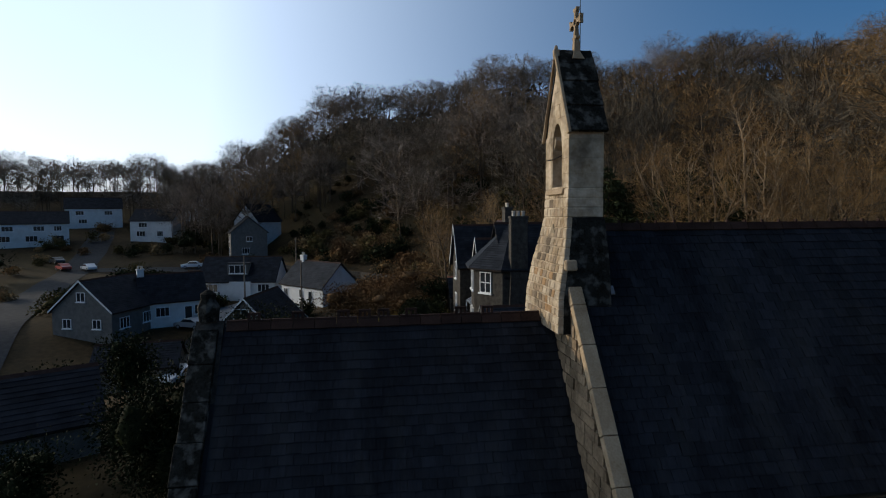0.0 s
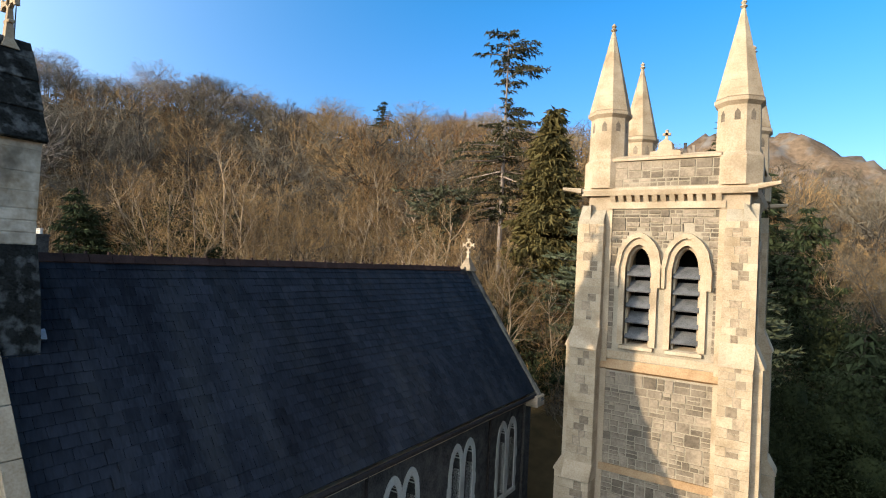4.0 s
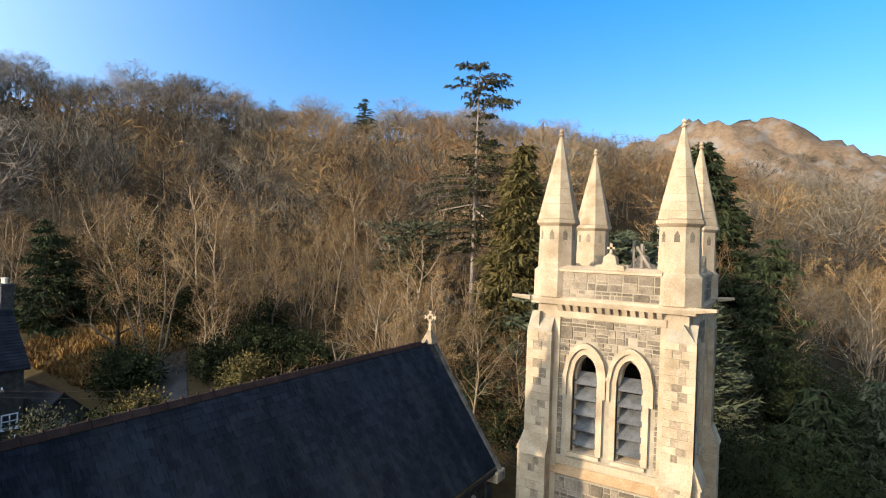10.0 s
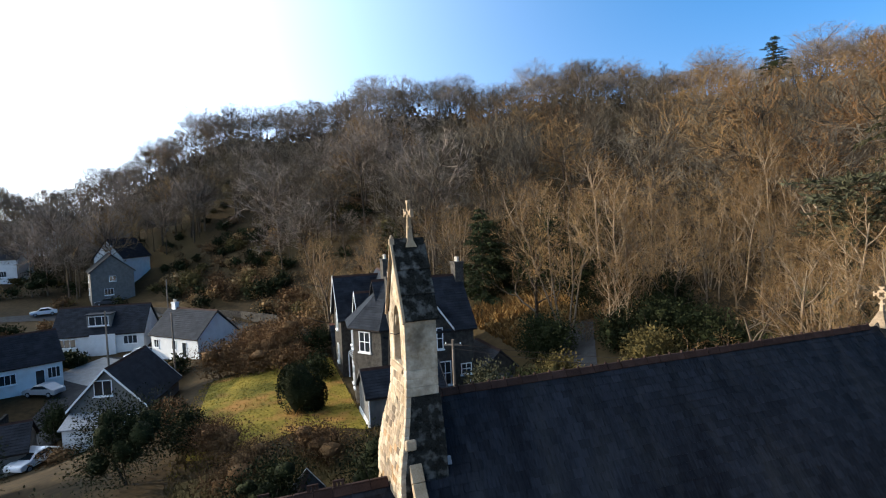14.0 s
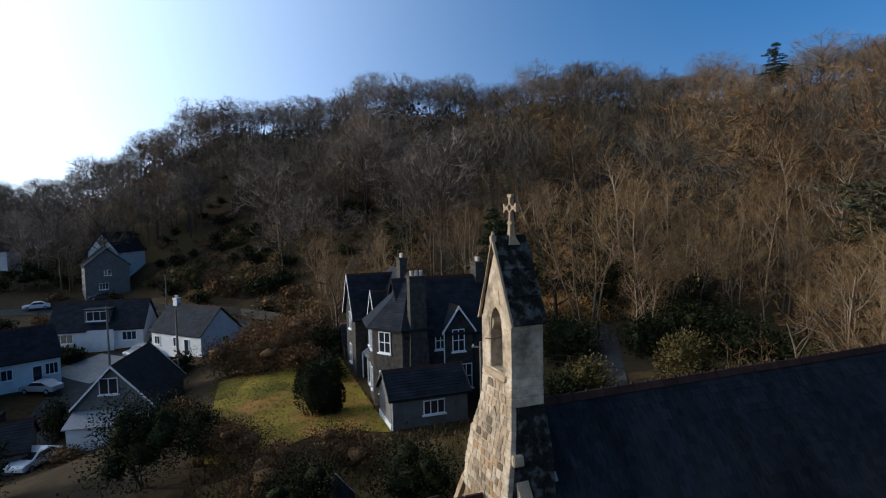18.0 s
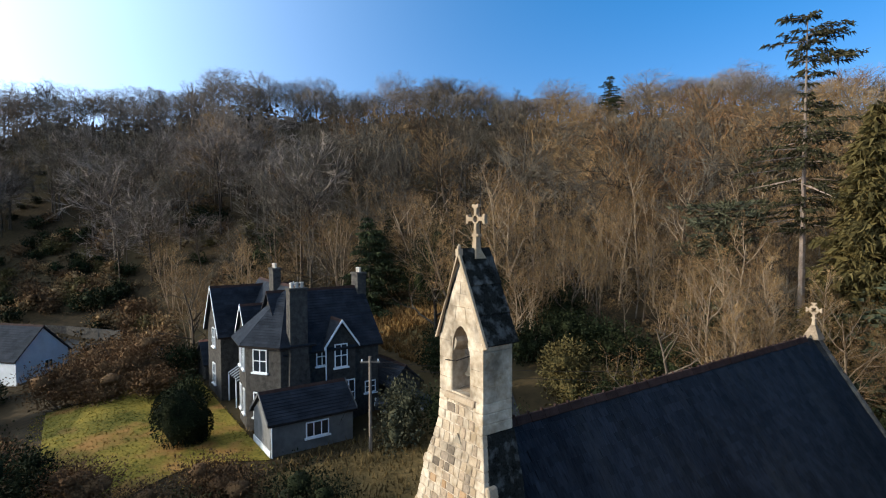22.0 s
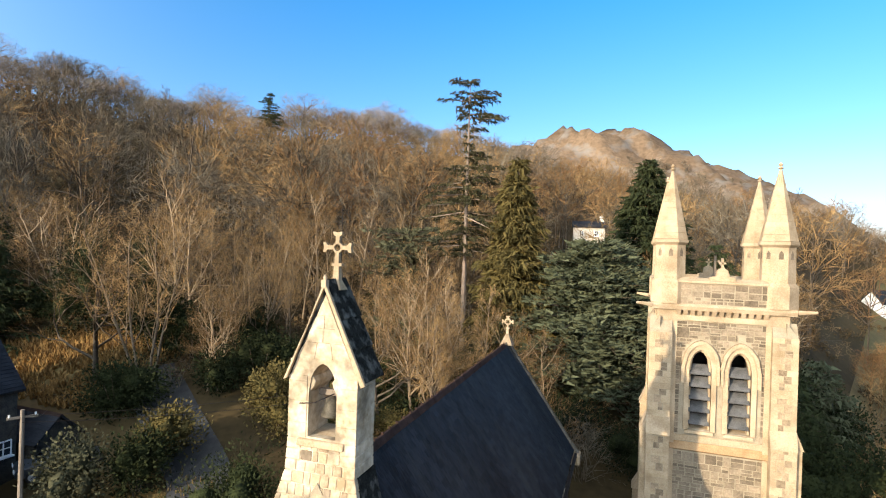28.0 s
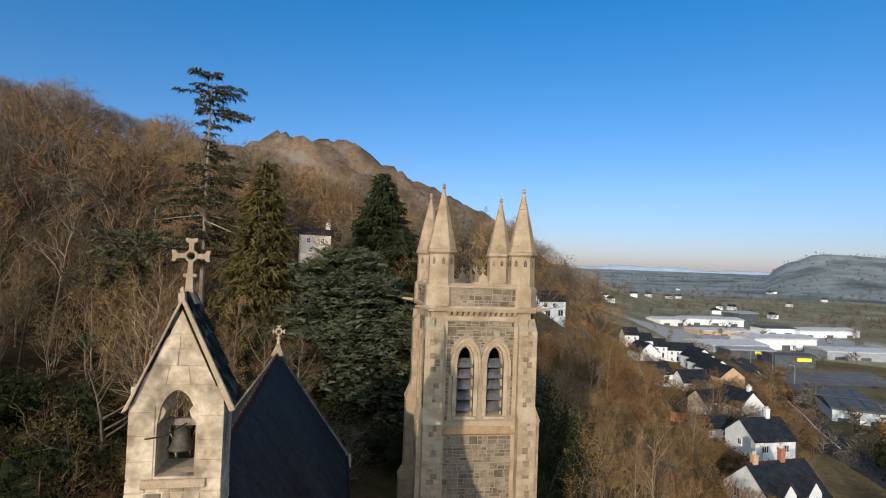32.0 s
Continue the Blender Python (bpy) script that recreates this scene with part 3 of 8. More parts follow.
NAVE_TAKEN = []
for sgn in (1, -1):
    g = Geo()
    deck = Geo().poly([(0, 0.1, RIDGE), (sgn * HALF, 0.1, EAVE), (sgn * HALF, NAVE_L - 0.1, EAVE), (0, NAVE_L - 0.1, RIDGE)])
    part("roof_deck", deck, M_UNDER, church)
    tk = slate_field(g, (0, 0.16, RIDGE), (0, 1, 0), (sgn * ux, 0, uz), (-sgn * uz, 0, ux), NAVE_L - 0.27, SLOPE + 0.12, 0.30, 0.215, RNG, pieces_here if sgn > 0 else None)
    if sgn > 0:
        NAVE_TAKEN = tk
    fast_part("slating", g, M_SLATE, church, "weathered blue-grey roof slates", "stuff")


def ridge_tiles(length, y0, z, crest, step=0.45):
    n = int(length / step)
    g = Geo()
    for i in range(1):
        prof = [(-0.115, -0.13), (-0.10, -0.15), (0, -0.03), (0.10, -0.15), (0.115, -0.13), (0.03, 0.03), (-0.03, 0.03)]
        g.prism_y([(x, zz) for x, zz in prof], 0.005, step - 0.008)
        if crest == "nub":
            g.box(-0.03, 0.03, step - 0.06, step - 0.02, 0.02, 0.085)
        elif crest == "roll":
            g.box(-0.035, 0.035, 0.01, step - 0.015, 0.02, 0.07)
    me = g.mesh("ridge_tile", M_TERRACOTTA)
    for i in range(n):
        ob = new("ridge_tile", me)
        ob.parent = church
        ob.matrix_basis = pose(RNG.uniform(-0.006, 0.006), y0 + i * step, z + RNG.uniform(-0.006, 0.006), 0, 0, RNG.uniform(-0.7, 0.7))


ridge_tiles(NAVE_L - 1.2, 0.62, RIDGE + 0.08, "nub")

# chancel, lower, in front of the belfry gable
CH_L, CH_RIDGE, CH_EAVE, CH_HALF = 7.45, 8.95, 4.9, 2.85
cs = math.hypot(CH_HALF, CH_RIDGE - CH_EAVE)
cx_, cz_ = CH_HALF / cs, -(CH_RIDGE - CH_EAVE) / cs
for sgn in (1, -1):
    part("chancel_side_wall", Geo().box(*sorted((sgn * (CH_HALF - 0.25), sgn * (CH_HALF - 0.8))), -CH_L + 0.1, -0.1, -3, CH_EAVE), M_HOUSESTONE, church)
    part("chancel_roof_deck", Geo().poly([(0, -CH_L, CH_RIDGE), (sgn * CH_HALF, -CH_L, CH_EAVE), (sgn * CH_HALF, -0.1, CH_EAVE), (0, -0.1, CH_RIDGE)]), M_UNDER, church)
    g = Geo()
    slate_field(g, (0, -CH_L + 0.25, CH_RIDGE), (0, 1, 0), (sgn * cx_, 0, cz_), (-sgn * cz_, 0, cx_), CH_L - 0.4, cs + 0.1, 0.28, 0.20, RNG)
    fast_part("chancel_slating", g, M_SLATE, church, "dark blue-grey chancel slates", "stuff")
part("chancel_gable_wall", gable(CH_HALF - 0.2, CH_EAVE, CH_RIDGE + 0.15, -CH_L - 0.3, -CH_L + 0.25, -3), M_HOUSESTONE, church)
coping(CH_HALF + 0.15, CH_EAVE - 0.2, CH_RIDGE, -CH_L - 0.25, -CH_L + 0.1, name="chancel_coping", lift=0.16, stop=0.1, mat_=M_MOSSY)
part("chancel_finial_stub", Geo().lathe(0, -CH_L - 0.05, [(0.20, CH_RIDGE + 0.15), (0.23, CH_RIDGE + 0.45), (0.15, CH_RIDGE + 0.6), (0.16, CH_RIDGE + 0.72), (0.04, CH_RIDGE + 0.8)], 8), M_MOSSY, church)
ridge_tiles(CH_L - 0.6, -CH_L + 0.3, CH_RIDGE + 0.08, "roll")
# pierced cresting left on part of the chancel ridge
for i, y in enumerate((-6.6, -5.7, -4.75, -4.3, -3.9, -3.3, -2.2, -1.6)):
    g = Geo()
    for a, b in ((-0.13, -0.07), (-0.02, 0.02), (0.07, 0.13)):
        g.box(-0.02, 0.02, y + a, y + b, CH_RIDGE + 0.14, CH_RIDGE + 0.27)
    g.box(-0.02, 0.02, y - 0.13, y + 0.13, CH_RIDGE + 0.25, CH_RIDGE + 0.30)
    part("pierced_crest", g, M_TERRACOTTA, church)

# eaves gutters and downpipe
for sgn in (1, -1):
    part("gutter", Geo().rod((sgn * (HALF + 0.1), 0.5, EAVE - 0.12), (sgn * (HALF + 0.1), NAVE_L - 0.3, EAVE - 0.12), 0.075, n=8), M_IRON, church)
    part("eaves_course", Geo().box(*sorted((sgn * (WALL_X + 0.16), sgn * (WALL_X - 0.1))), 0.45, NAVE_L - 0.45, EAVE - 0.38, EAVE - 0.16), M_ASHLAR, church)
    part("chancel_gutter", Geo().rod((sgn * (CH_HALF + 0.08), -CH_L, CH_EAVE - 0.1), (sgn * (CH_HALF + 0.08), -0.1, CH_EAVE - 0.1), 0.07, n=8), M_IRON, church)
for y in (7.3, 14.1):
    part("downpipe", Geo().rod((WALL_X + 0.12, y, -2.5), (WALL_X + 0.12, y, EAVE - 0.2), 0.05, n=8), M_IRON, church)
part("roof_hatch", Geo().box(-0.03, 0.03, -0.13, 0.13, -0.1, 0.1), M_LEAD, church, "small pale lead patch on the slates").matrix_basis = Matrix.Translation((0.97, 0.78, RIDGE - 1.30)) @ Euler((0, radians(-35), 0)).to_matrix().to_4x4()

# ---- belfry over the gable ----
BW, BD = 0.72, 0.75
B_SILL, B_EAVE, B_APEX = 11.87, 13.03, 14.72
g = Geo()
arched_wall(g, -BW, BW, B_SILL - 0.05, B_EAVE + 0.3, 0.0, BD, [(0, 0.30, B_SILL, 12.72, 13.28)], 12)
belfry = part("belfry", g, M_BELFRY, church, "pale weathered ashlar belfry")
part("belfry_gablet", Geo().prism_y([(-BW + 0.13, B_EAVE + 0.3), (BW - 0.13, B_EAVE + 0.3), (0, B_APEX - 0.12)], 0.0, BD), M_BELFRY, belfry)
# cusps of the trefoil head
for s in (1, -1):
    part("cusp", Geo().prism_y([(s * 0.31, 12.70), (s * 0.30, 12.98), (s * 0.24, 13.02), (s * 0.175, 12.93), (s * 0.21, 12.82)], 0.03, BD - 0.03), M_BELFRY, belfry, bevel=0.012)
# ashlar courses of the gablet, and voussoir blocks beside the arch
z = B_EAVE + 0.03
while z < B_APEX - 0.32:
    h = RNG.uniform(0.24, 0.33)
    w0, w1 = (0.80 * (B_APEX - 0.13 - q) / (B_APEX - B_EAVE) for q in (z, z + h))
    n = 3 if w0 > 0.55 else 2 if w0 > 0.25 else 1
    for i in range(n):
        u0, u1 = i / n + (RNG.uniform(-0.07, 0.07) if i else 0), (i + 1) / n
        a0, a1, b0, b1 = -w0 + 2 * w0 * u0, -w0 + 2 * w0 * u1, -w1 + 2 * w1 * u0, -w1 + 2 * w1 * u1
        if z < 13.28 and a0 < 0.28 and a1 > -0.28:
            continue
        part("gablet_block", Geo().taper(a0 + 0.0015, a1 - 0.0015, -0.010, 0.1, z + 0.0015, b0 + 0.0015, b1 - 0.0015, -0.010, 0.1, z + h - 0.0015), M_BELFRY, belfry, bevel=0.004)
    z += h
g = Geo()
for s in (1, -1):
    g.prism_y([(s * (BW - 0.13), B_EAVE + 0.3), (s * BW, B_EAVE + 0.3), (s * BW, B_EAVE + 0.02)], 0.004, BD - 0.004)
# roof slabs of the belfry
rs = math.hypot(0.79, B_APEX - (B_EAVE - 0.02))
for s in (1, -1):
    dx, dz = s * 0.79 / rs, -(B_APEX - B_EAVE + 0.02) / rs
    nx, nz = -dz * s, abs(dx)
    for i in range(6):
        slab = Geo()
        a, b = rs * i / 6, rs * (i + 1) / 6 + 0.05
        lo, hi = 0.0, 0.07 + 0.02 * (i % 2)
        slab.prism_y([(dx * a + s * nx * lo * 1, B_APEX + dz * a + nz * lo), (dx * b + s * nx * (lo + 0.02), B_APEX + dz * b + nz * (lo + 0.02)), (dx * b + s * nx * (hi + 0.02), B_APEX + dz * b + nz * (hi + 0.02)), (dx * a + s * nx * hi, B_APEX + dz * a + nz * hi)], -0.02, BD + 0.05)
        part("belfry_roof_slab", slab, M_MOSSY, belfry, bevel=0.012)
    verge = Geo()
    verge.prism_y([(0, B_APEX + 0.02), (dx * rs * 1.05, B_APEX + dz * rs * 1.05), (dx * rs * 1.05 + s * nx * 0.10, B_APEX + dz * rs * 1.05 + nz * 0.10), (s * nx * 0.02, B_APEX + 0.13)], -0.09, -0.022)
    part("verge_moulding", verge, M_ASHLAR, belfry, bevel=0.01)
part("gablet_finial", Geo().box(-0.05, 0.05, -0.1, 0.02, B_APEX + 0.02, B_APEX + 0.16).lathe(0, -0.04, [(0.03, B_APEX + 0.14), (0.045, B_APEX + 0.2), (0.02, B_APEX + 0.26)], 6), M_ASHLAR, belfry)
part("lead_saddle", Geo().prism_y([(-0.14, B_APEX - 0.12), (0, B_APEX + 0.13), (0.14, B_APEX - 0.12), (0.17, B_APEX - 0.14), (0, B_APEX + 0.17), (-0.17, B_APEX - 0.14)], 0.02, BD + 0.02), M_MOSSY, belfry)
part("belfry_sill", Geo().prism_x([(-0.05, B_SILL - 0.05), (-0.09, B_SILL - 0.17), (BD, B_SILL - 0.17), (BD, B_SILL + 0.04), (0.3, B_SILL + 0.03)], -0.5, 0.5), M_ASHLAR, belfry, bevel=0.015)
# block joints as proud stones on the belfry piers
for s in (1, -1):
    z = B_SILL - 0.04
    while z < B_EAVE - 0.05:
        h = RNG.uniform(0.28, 0.42)
        h = min(h, B_EAVE - z)
        x0, x1 = sorted((s * (BW + 0.014), s * 0.33))
        part("pier_block", Geo().box(x0, x1, -0.014, BD + 0.014, z + 0.002, z + h - 0.002), M_BELFRY, belfry, bevel=0.006)
        z += h
# stepped shaft below the sill, standing on the gable
g = Geo()
prof = [(B_SILL - 0.05, BW, 0.0), (11.2, 0.74, -0.03), (10.75, 0.86, -0.10), (10.2, 1.02, -0.22), (9.5, 1.10, -0.34), (8.8, 1.16, -0.37)]
for (za, wa, ya), (zb, wb, yb) in zip(prof, prof[1:]):
    g.taper(-wb, wb, yb, BD, zb, -wa, wa, ya, BD, za)
shaft = part("belfry_shaft", g, M_BELFRY, belfry, "stepped stone shaft with rubble panel")
for (za, wa, ya), (zb, wb, yb) in zip(prof, prof[1:]):
    n = max(1, round((za - zb) / 0.19))
    for i in range(n):
        t0, t1 = i / n, (i + 1) / n
        z1_, z0_ = za + (zb - za) * t0, za + (zb - za) * t1
        w1_, w0_, y1_, y0_ = wa + (wb - wa) * t0, wa + (wb - wa) * t1, ya + (yb - ya) * t0, ya + (yb - ya) * t1
        inner = (wa + wb) / 2 - RNG.choice((0.16, 0.22, 0.30))
        for s in (1, -1):
            q0, q1 = sorted((s * inner, s * (w0_ + 0.015))), sorted((s * inner, s * (w1_ + 0.015)))
            part("shaft_quoin", Geo().taper(q0[0], q0[1], y0_ - 0.02, BD + 0.01, z0_ + 0.008, q1[0], q1[1], y1_ - 0.02, BD + 0.01, z1_ - 0.008), M_BELFRY, belfry, bevel=0.012)
        x = -inner
        while x < inner - 0.05:
            w = min(RNG.uniform(0.14, 0.28), inner - x)
            part("rubble_stone", Geo().taper(x + 0.01, x + w - 0.01, y0_ - 0.015, 0.2, z0_ + 0.01, x + 0.01, x + w - 0.01, y1_ - 0.015, 0.2, z1_ - 0.01), RNG.choice((M_INFILL, M_RUBBLE_P, M_BELFRY, M_BELFRY, M_BELFRY, M_QUOIN, M_ORANGE if z0_ < 9.9 else M_QUOIN)), belfry, bevel=0.012)
            x += w
# thin black slabs over the +x flank of the shaft, in the belfry roof's material
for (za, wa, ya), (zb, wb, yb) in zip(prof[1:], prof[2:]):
    part("dark_flank", Geo().taper(wb - 0.05, wb + 0.034, yb + 0.1, BD + 0.03, zb, wa - 0.05, wa + 0.034, ya + 0.1, BD + 0.03, za), M_MOSSY, belfry, "thin black slab on the flank of the shaft")
for s in (1, -1):
    part("shoulder_stone", Geo().taper(s * 1.06 - 0.10, s * 1.06 + 0.10, -0.22, 0.05, 10.10, s * 1.03 - 0.07, s * 1.03 + 0.07, -0.2, 0.05, 10.32), M_ASHLAR, belfry, "pale shoulder stone", bevel=0.03)
# rubble stones over the visible gable face
g = Geo()
z = CH_EAVE - 0.2
while z < 9.6:
    h = RNG.uniform(0.18, 0.3)
    w_in = max(0.0, CH_HALF * (CH_RIDGE - z) / (CH_RIDGE - CH_EAVE)) - 0.1
    w_out = HALF * (RIDGE - z) / (RIDGE - EAVE) - 0.15
    for s in (1, -1):
        x = max(0.0, w_in)
        while x < w_out:
            w = RNG.uniform(0.22, 0.5)
            x1_ = min(w_out, x + w)
            if x1_ - x > 0.06:
                a, b = sorted((s * (x + 0.01), s * (x1_ - 0.01)))
                g.box(a, b, -0.1 - RNG.uniform(0.01, 0.04), -0.05, z + 0.01, z + h - 0.01)
            x += w
    z += h
fast_part("gable_rubble", g, M_INFILL, church, "coursed pale rubble on the gable", "stuff")

# bell with its wheel bar
bell = thing("bell", "grey weathered bronze bell hung in the belfry", "bell", at=NAVE)
part("bell_body", Geo().lathe(0, BD / 2, [(0.215, 12.20), (0.22, 12.23), (0.175, 12.29), (0.145, 12.38), (0.13, 12.50), (0.105, 12.56), (0.03, 12.6)], 20), M_BRONZE, bell, smooth=True)
part("headstock", Geo().box(-0.27, 0.27, BD / 2 - 0.05, BD / 2 + 0.05, 12.6, 12.72), M_TIMBER, bell, bevel=0.01)
part("clapper", Geo().rod((0, BD / 2, 12.4), (0, BD / 2, 12.20), 0.015).lathe(0, BD / 2, [(0.02, 12.14), (0.045, 12.18), (0.02, 12.22)], 8), M_IRON, bell)
part("lever_arm", Geo().rod((0.1, BD / 2 - 0.1, 12.66), (-0.18, 0.02, 12.52), 0.013).rod((-0.18, 0.02, 12.52), (-0.46, -0.06, 12.5), 0.013), M_IRON, bell)


def stone_cross(name, x, y, z, h, label, ring):
    """A cross with flared arms, a pierced hub and a knop on the shaft."""
    c = thing(name, label, "cross", at=NAVE)
    w = h * 0.048
    hub = z + h * 0.66
    arm = h * 0.205
    g = Geo().taper(x - w * 1.5, x + w * 1.5, y - w * 1.5, y + w * 1.5, z, x - w * 0.8, x + w * 0.8, y - w * 0.8, y + w * 0.8, hub - arm * 0.45)
    part("shaft", g, M_ASHLAR, c, bevel=0.006)
    part("knop", Geo().box(x - w * 2.3, x + w * 2.3, y - w, y + w, z + h * 0.30, z + h * 0.36), M_ASHLAR, c, bevel=0.008)
    for ang in (0, 90, 180, 270):
        ca, sa = math.cos(radians(ang)), math.sin(radians(ang))
        prof = [(arm * 0.35, -w * 0.8), (arm * 1.05, -w * 0.9), (arm * 1.22, -w * 2.0), (arm * 1.5, -w * 2.0), (arm * 1.42, 0), (arm * 1.5, w * 2.0), (arm * 1.22, w * 2.0), (arm * 1.05, w * 0.9), (arm * 0.35, w * 0.8)]
        if ang == 270:
            prof = [(arm * 0.35, -w * 0.8), (arm * 0.7, -w * 0.8), (arm * 0.7, w * 0.8), (arm * 0.35, w * 0.8)]
        part("arm", Geo().prism_y([(x + ca * u - sa * v, hub + sa * u + ca * v) for u, v in prof], y - w * 0.8, y + w * 0.8), M_ASHLAR, c)
    g = Geo()
    n = 12
    for i in range(n):
        a, b = 2 * math.pi * i / n, 2 * math.pi * (i + 1) / n
        ro, ri = arm * ring, arm * ring * 0.62
        g.prism_y([(x + ri * math.cos(a), hub + ri * math.sin(a)), (x + ro * math.cos(a), hub + ro * math.sin(a)), (x + ro * math.cos(b), hub + ro * math.sin(b)), (x + ri * math.cos(b), hub + ri * math.sin(b))], y - w * 0.7, y + w * 0.7)
    part("hub_ring", g, M_ASHLAR, c)
    return c


stone_cross("belfry_cross", 0, 0.42, B_APEX + 0.1, 1.02, "pale stone cross with flared arms on the belfry ridge", 0.52)
part("cross_base", Geo().taper(-0.16, 0.16, 0.28, 0.56, B_APEX - 0.05, -0.07, 0.07, 0.36, 0.48, B_APEX + 0.14), M_ASHLAR, belfry)
tagged(part("lightning_rod", Geo().rod((0.03, 0.5, B_APEX), (0.03, 0.5, B_APEX + 1.55), 0.012, 0.006, 5), M_IRON), "thin lightning rod behind the belfry cross", "lightning rod").matrix_basis = NAVE
stone_cross("gable_cross", 0, NAVE_L - 0.25, RIDGE + 0.45, 0.95, "small ringed stone cross on the far nave gable", 0.9)
part("cross_saddle", Geo().taper(-0.3, 0.3, NAVE_L - 0.55, NAVE_L + 0.05, RIDGE - 0.05, -0.07, 0.07, NAVE_L - 0.33, NAVE_L - 0.17, RIDGE + 0.5), M_INFILL, church, "pale weathered apex stone")


# ---- the bell tower ----
TX0, TX1, TY0, TY1 = 5.85, 10.45, 13.85, 18.5
tower = thing("bell_tower", "square stone bell tower with louvred lancets and four spired pinnacles", "tower")
Z_STR, Z_PAR, Z_SPIRE, Z_TIP = 13.65, 14.65, 16.15, 19.05
Z_LOW = 8.3
TRNG = random.Random(11)
# core walls: the front has two tall openings, the sides one pair each
W_OPEN = [(7.55, 0.36, 9.05, 11.35, 12.06), (8.80, 0.36, 9.05, 11.35, 12.06)]
part("front_wall", arched_wall(Geo(), TX0 + 0.25, TX1 - 0.25, -4, Z_STR, TY0 + 0.25, TY0 + 0.85, W_OPEN), M_MORTAR, tower)
part("back_wall", Geo().box(TX0 + 0.25, TX1 - 0.25, TY1 - 0.85, TY1 - 0.25, -4, Z_STR), M_MORTAR, tower)
for name, x0, x1 in (("side_wall", TX0 + 0.25, TX0 + 0.85), ("side_wall", TX1 - 0.85, TX1 - 0.25)):
    g = arched_wall(Geo(), TY0 + 0.86, TY1 - 0.86, -4, Z_STR, x0, x1, [(15.55, 0.36, 9.05, 11.35, 12.06), (16.8, 0.36, 9.05, 11.35, 12.06)])
    g.v = [(y, x, z) for x, y, z in g.v]
    part(name, g, M_MORTAR, tower)
part("belfry_floor", Geo().box(TX0 + 0.9, TX1 - 0.9, TY0 + 0.9, TY1 - 0.9, 8.2, 8.5), M_VOID, tower)
part("roof_floor", Geo().box(TX0 + 0.3, TX1 - 0.3, TY0 + 0.3, TY1 - 0.3, Z_STR - 0.3, Z_STR - 0.05), M_LEAD, tower)
# near-black box added inside, so the openings read as deep shade
part("dark_filler", Geo().box(TX0 + 1.3, TX1 - 1.3, TY0 + 1.5, TY1 - 1.5, 8.5, 13.2), M_VOID, tower)


def lancet(cx, w, sill, spring, apex, flip):
    """Frame, hood and louvres of one opening; flip maps the front face to another side."""
    win = part("lancet_window", flip(arch_band(Geo(), cx, w, spring, apex, sill, 0.16, TY0 + 0.16, TY0 + 0.6)), M_ASHLAR, tower, "moulded pale stone lancet")
    part("hood_mould", flip(arch_band(Geo(), cx, w + 0.16, spring, apex + 0.2, spring - 0.55, 0.12, TY0 + 0.08, TY0 + 0.34)), M_ASHLAR, win)
    part("inner_order", flip(arch_band(Geo(), cx, w - 0.07, spring, apex - 0.1, sill, 0.07, TY0 + 0.36, TY0 + 0.62)), M_ASHLAR, win)
    part("sill", flip(Geo().prism_x([(TY0 + 0.12, sill - 0.12), (TY0 + 0.7, sill - 0.12), (TY0 + 0.7, sill + 0.08), (TY0 + 0.16, sill - 0.03)], cx - w - 0.1, cx + w + 0.1)), M_ASHLAR, win)
    for i in range(5):
        z = sill + 0.22 + i * 0.47
        part("louvre", flip(Geo().prism_x([(TY0 + 0.24, z), (TY0 + 0.27, z - 0.05), (TY0 + 0.66, z + 0.27), (TY0 + 0.63, z + 0.31)], cx - w + 0.02, cx + w - 0.02)), M_DARKWOOD, win, bevel=0.008)
    return win


def turn(kind):
    cx, cy = (TX0 + TX1) / 2, (TY0 + TY1) / 2

    def f(g):
        if kind == 1:   # the side that faces the nave
            g.v = [(TX0 + (y - TY0), cy - (x - cx), z) for x, y, z in g.v]
        elif kind == 2:  # the outer side
            g.v = [(TX1 - (y - TY0), cy + (x - cx), z) for x, y, z in g.v]
        elif kind == 3:
            g.v = [(2 * cx - x, TY1 - (y - TY0), z) for x, y, z in g.v]
        return g
    return f


for k in (0, 1, 2):
    for c, w, sill, spring, apex in W_OPEN:
        lancet(c if k == 0 else c - 0.03, w, sill, spring, apex, turn(k))


def free_run(a, b, z, h, holes):
    """The stretch of a block that no opening or its dressing takes."""
    for c, hw, sill, spring, apex in holes:
        lim = hw + 0.30
        if sill - 0.15 < z + h and z < spring:
            pass
        elif spring <= z < apex + 0.45:
            u = [t for t in np.linspace(0, lim, 14) if arch_z(t, lim, spring, apex + 0.42) > z]
            lim = u[-1] if u else 0
        else:
            continue
        if a < c + lim and b > c - lim:
            if a < c - lim:
                b = c - lim
            elif b > c + lim:
                a = c + lim
            else:
                return a, a
    return a, b


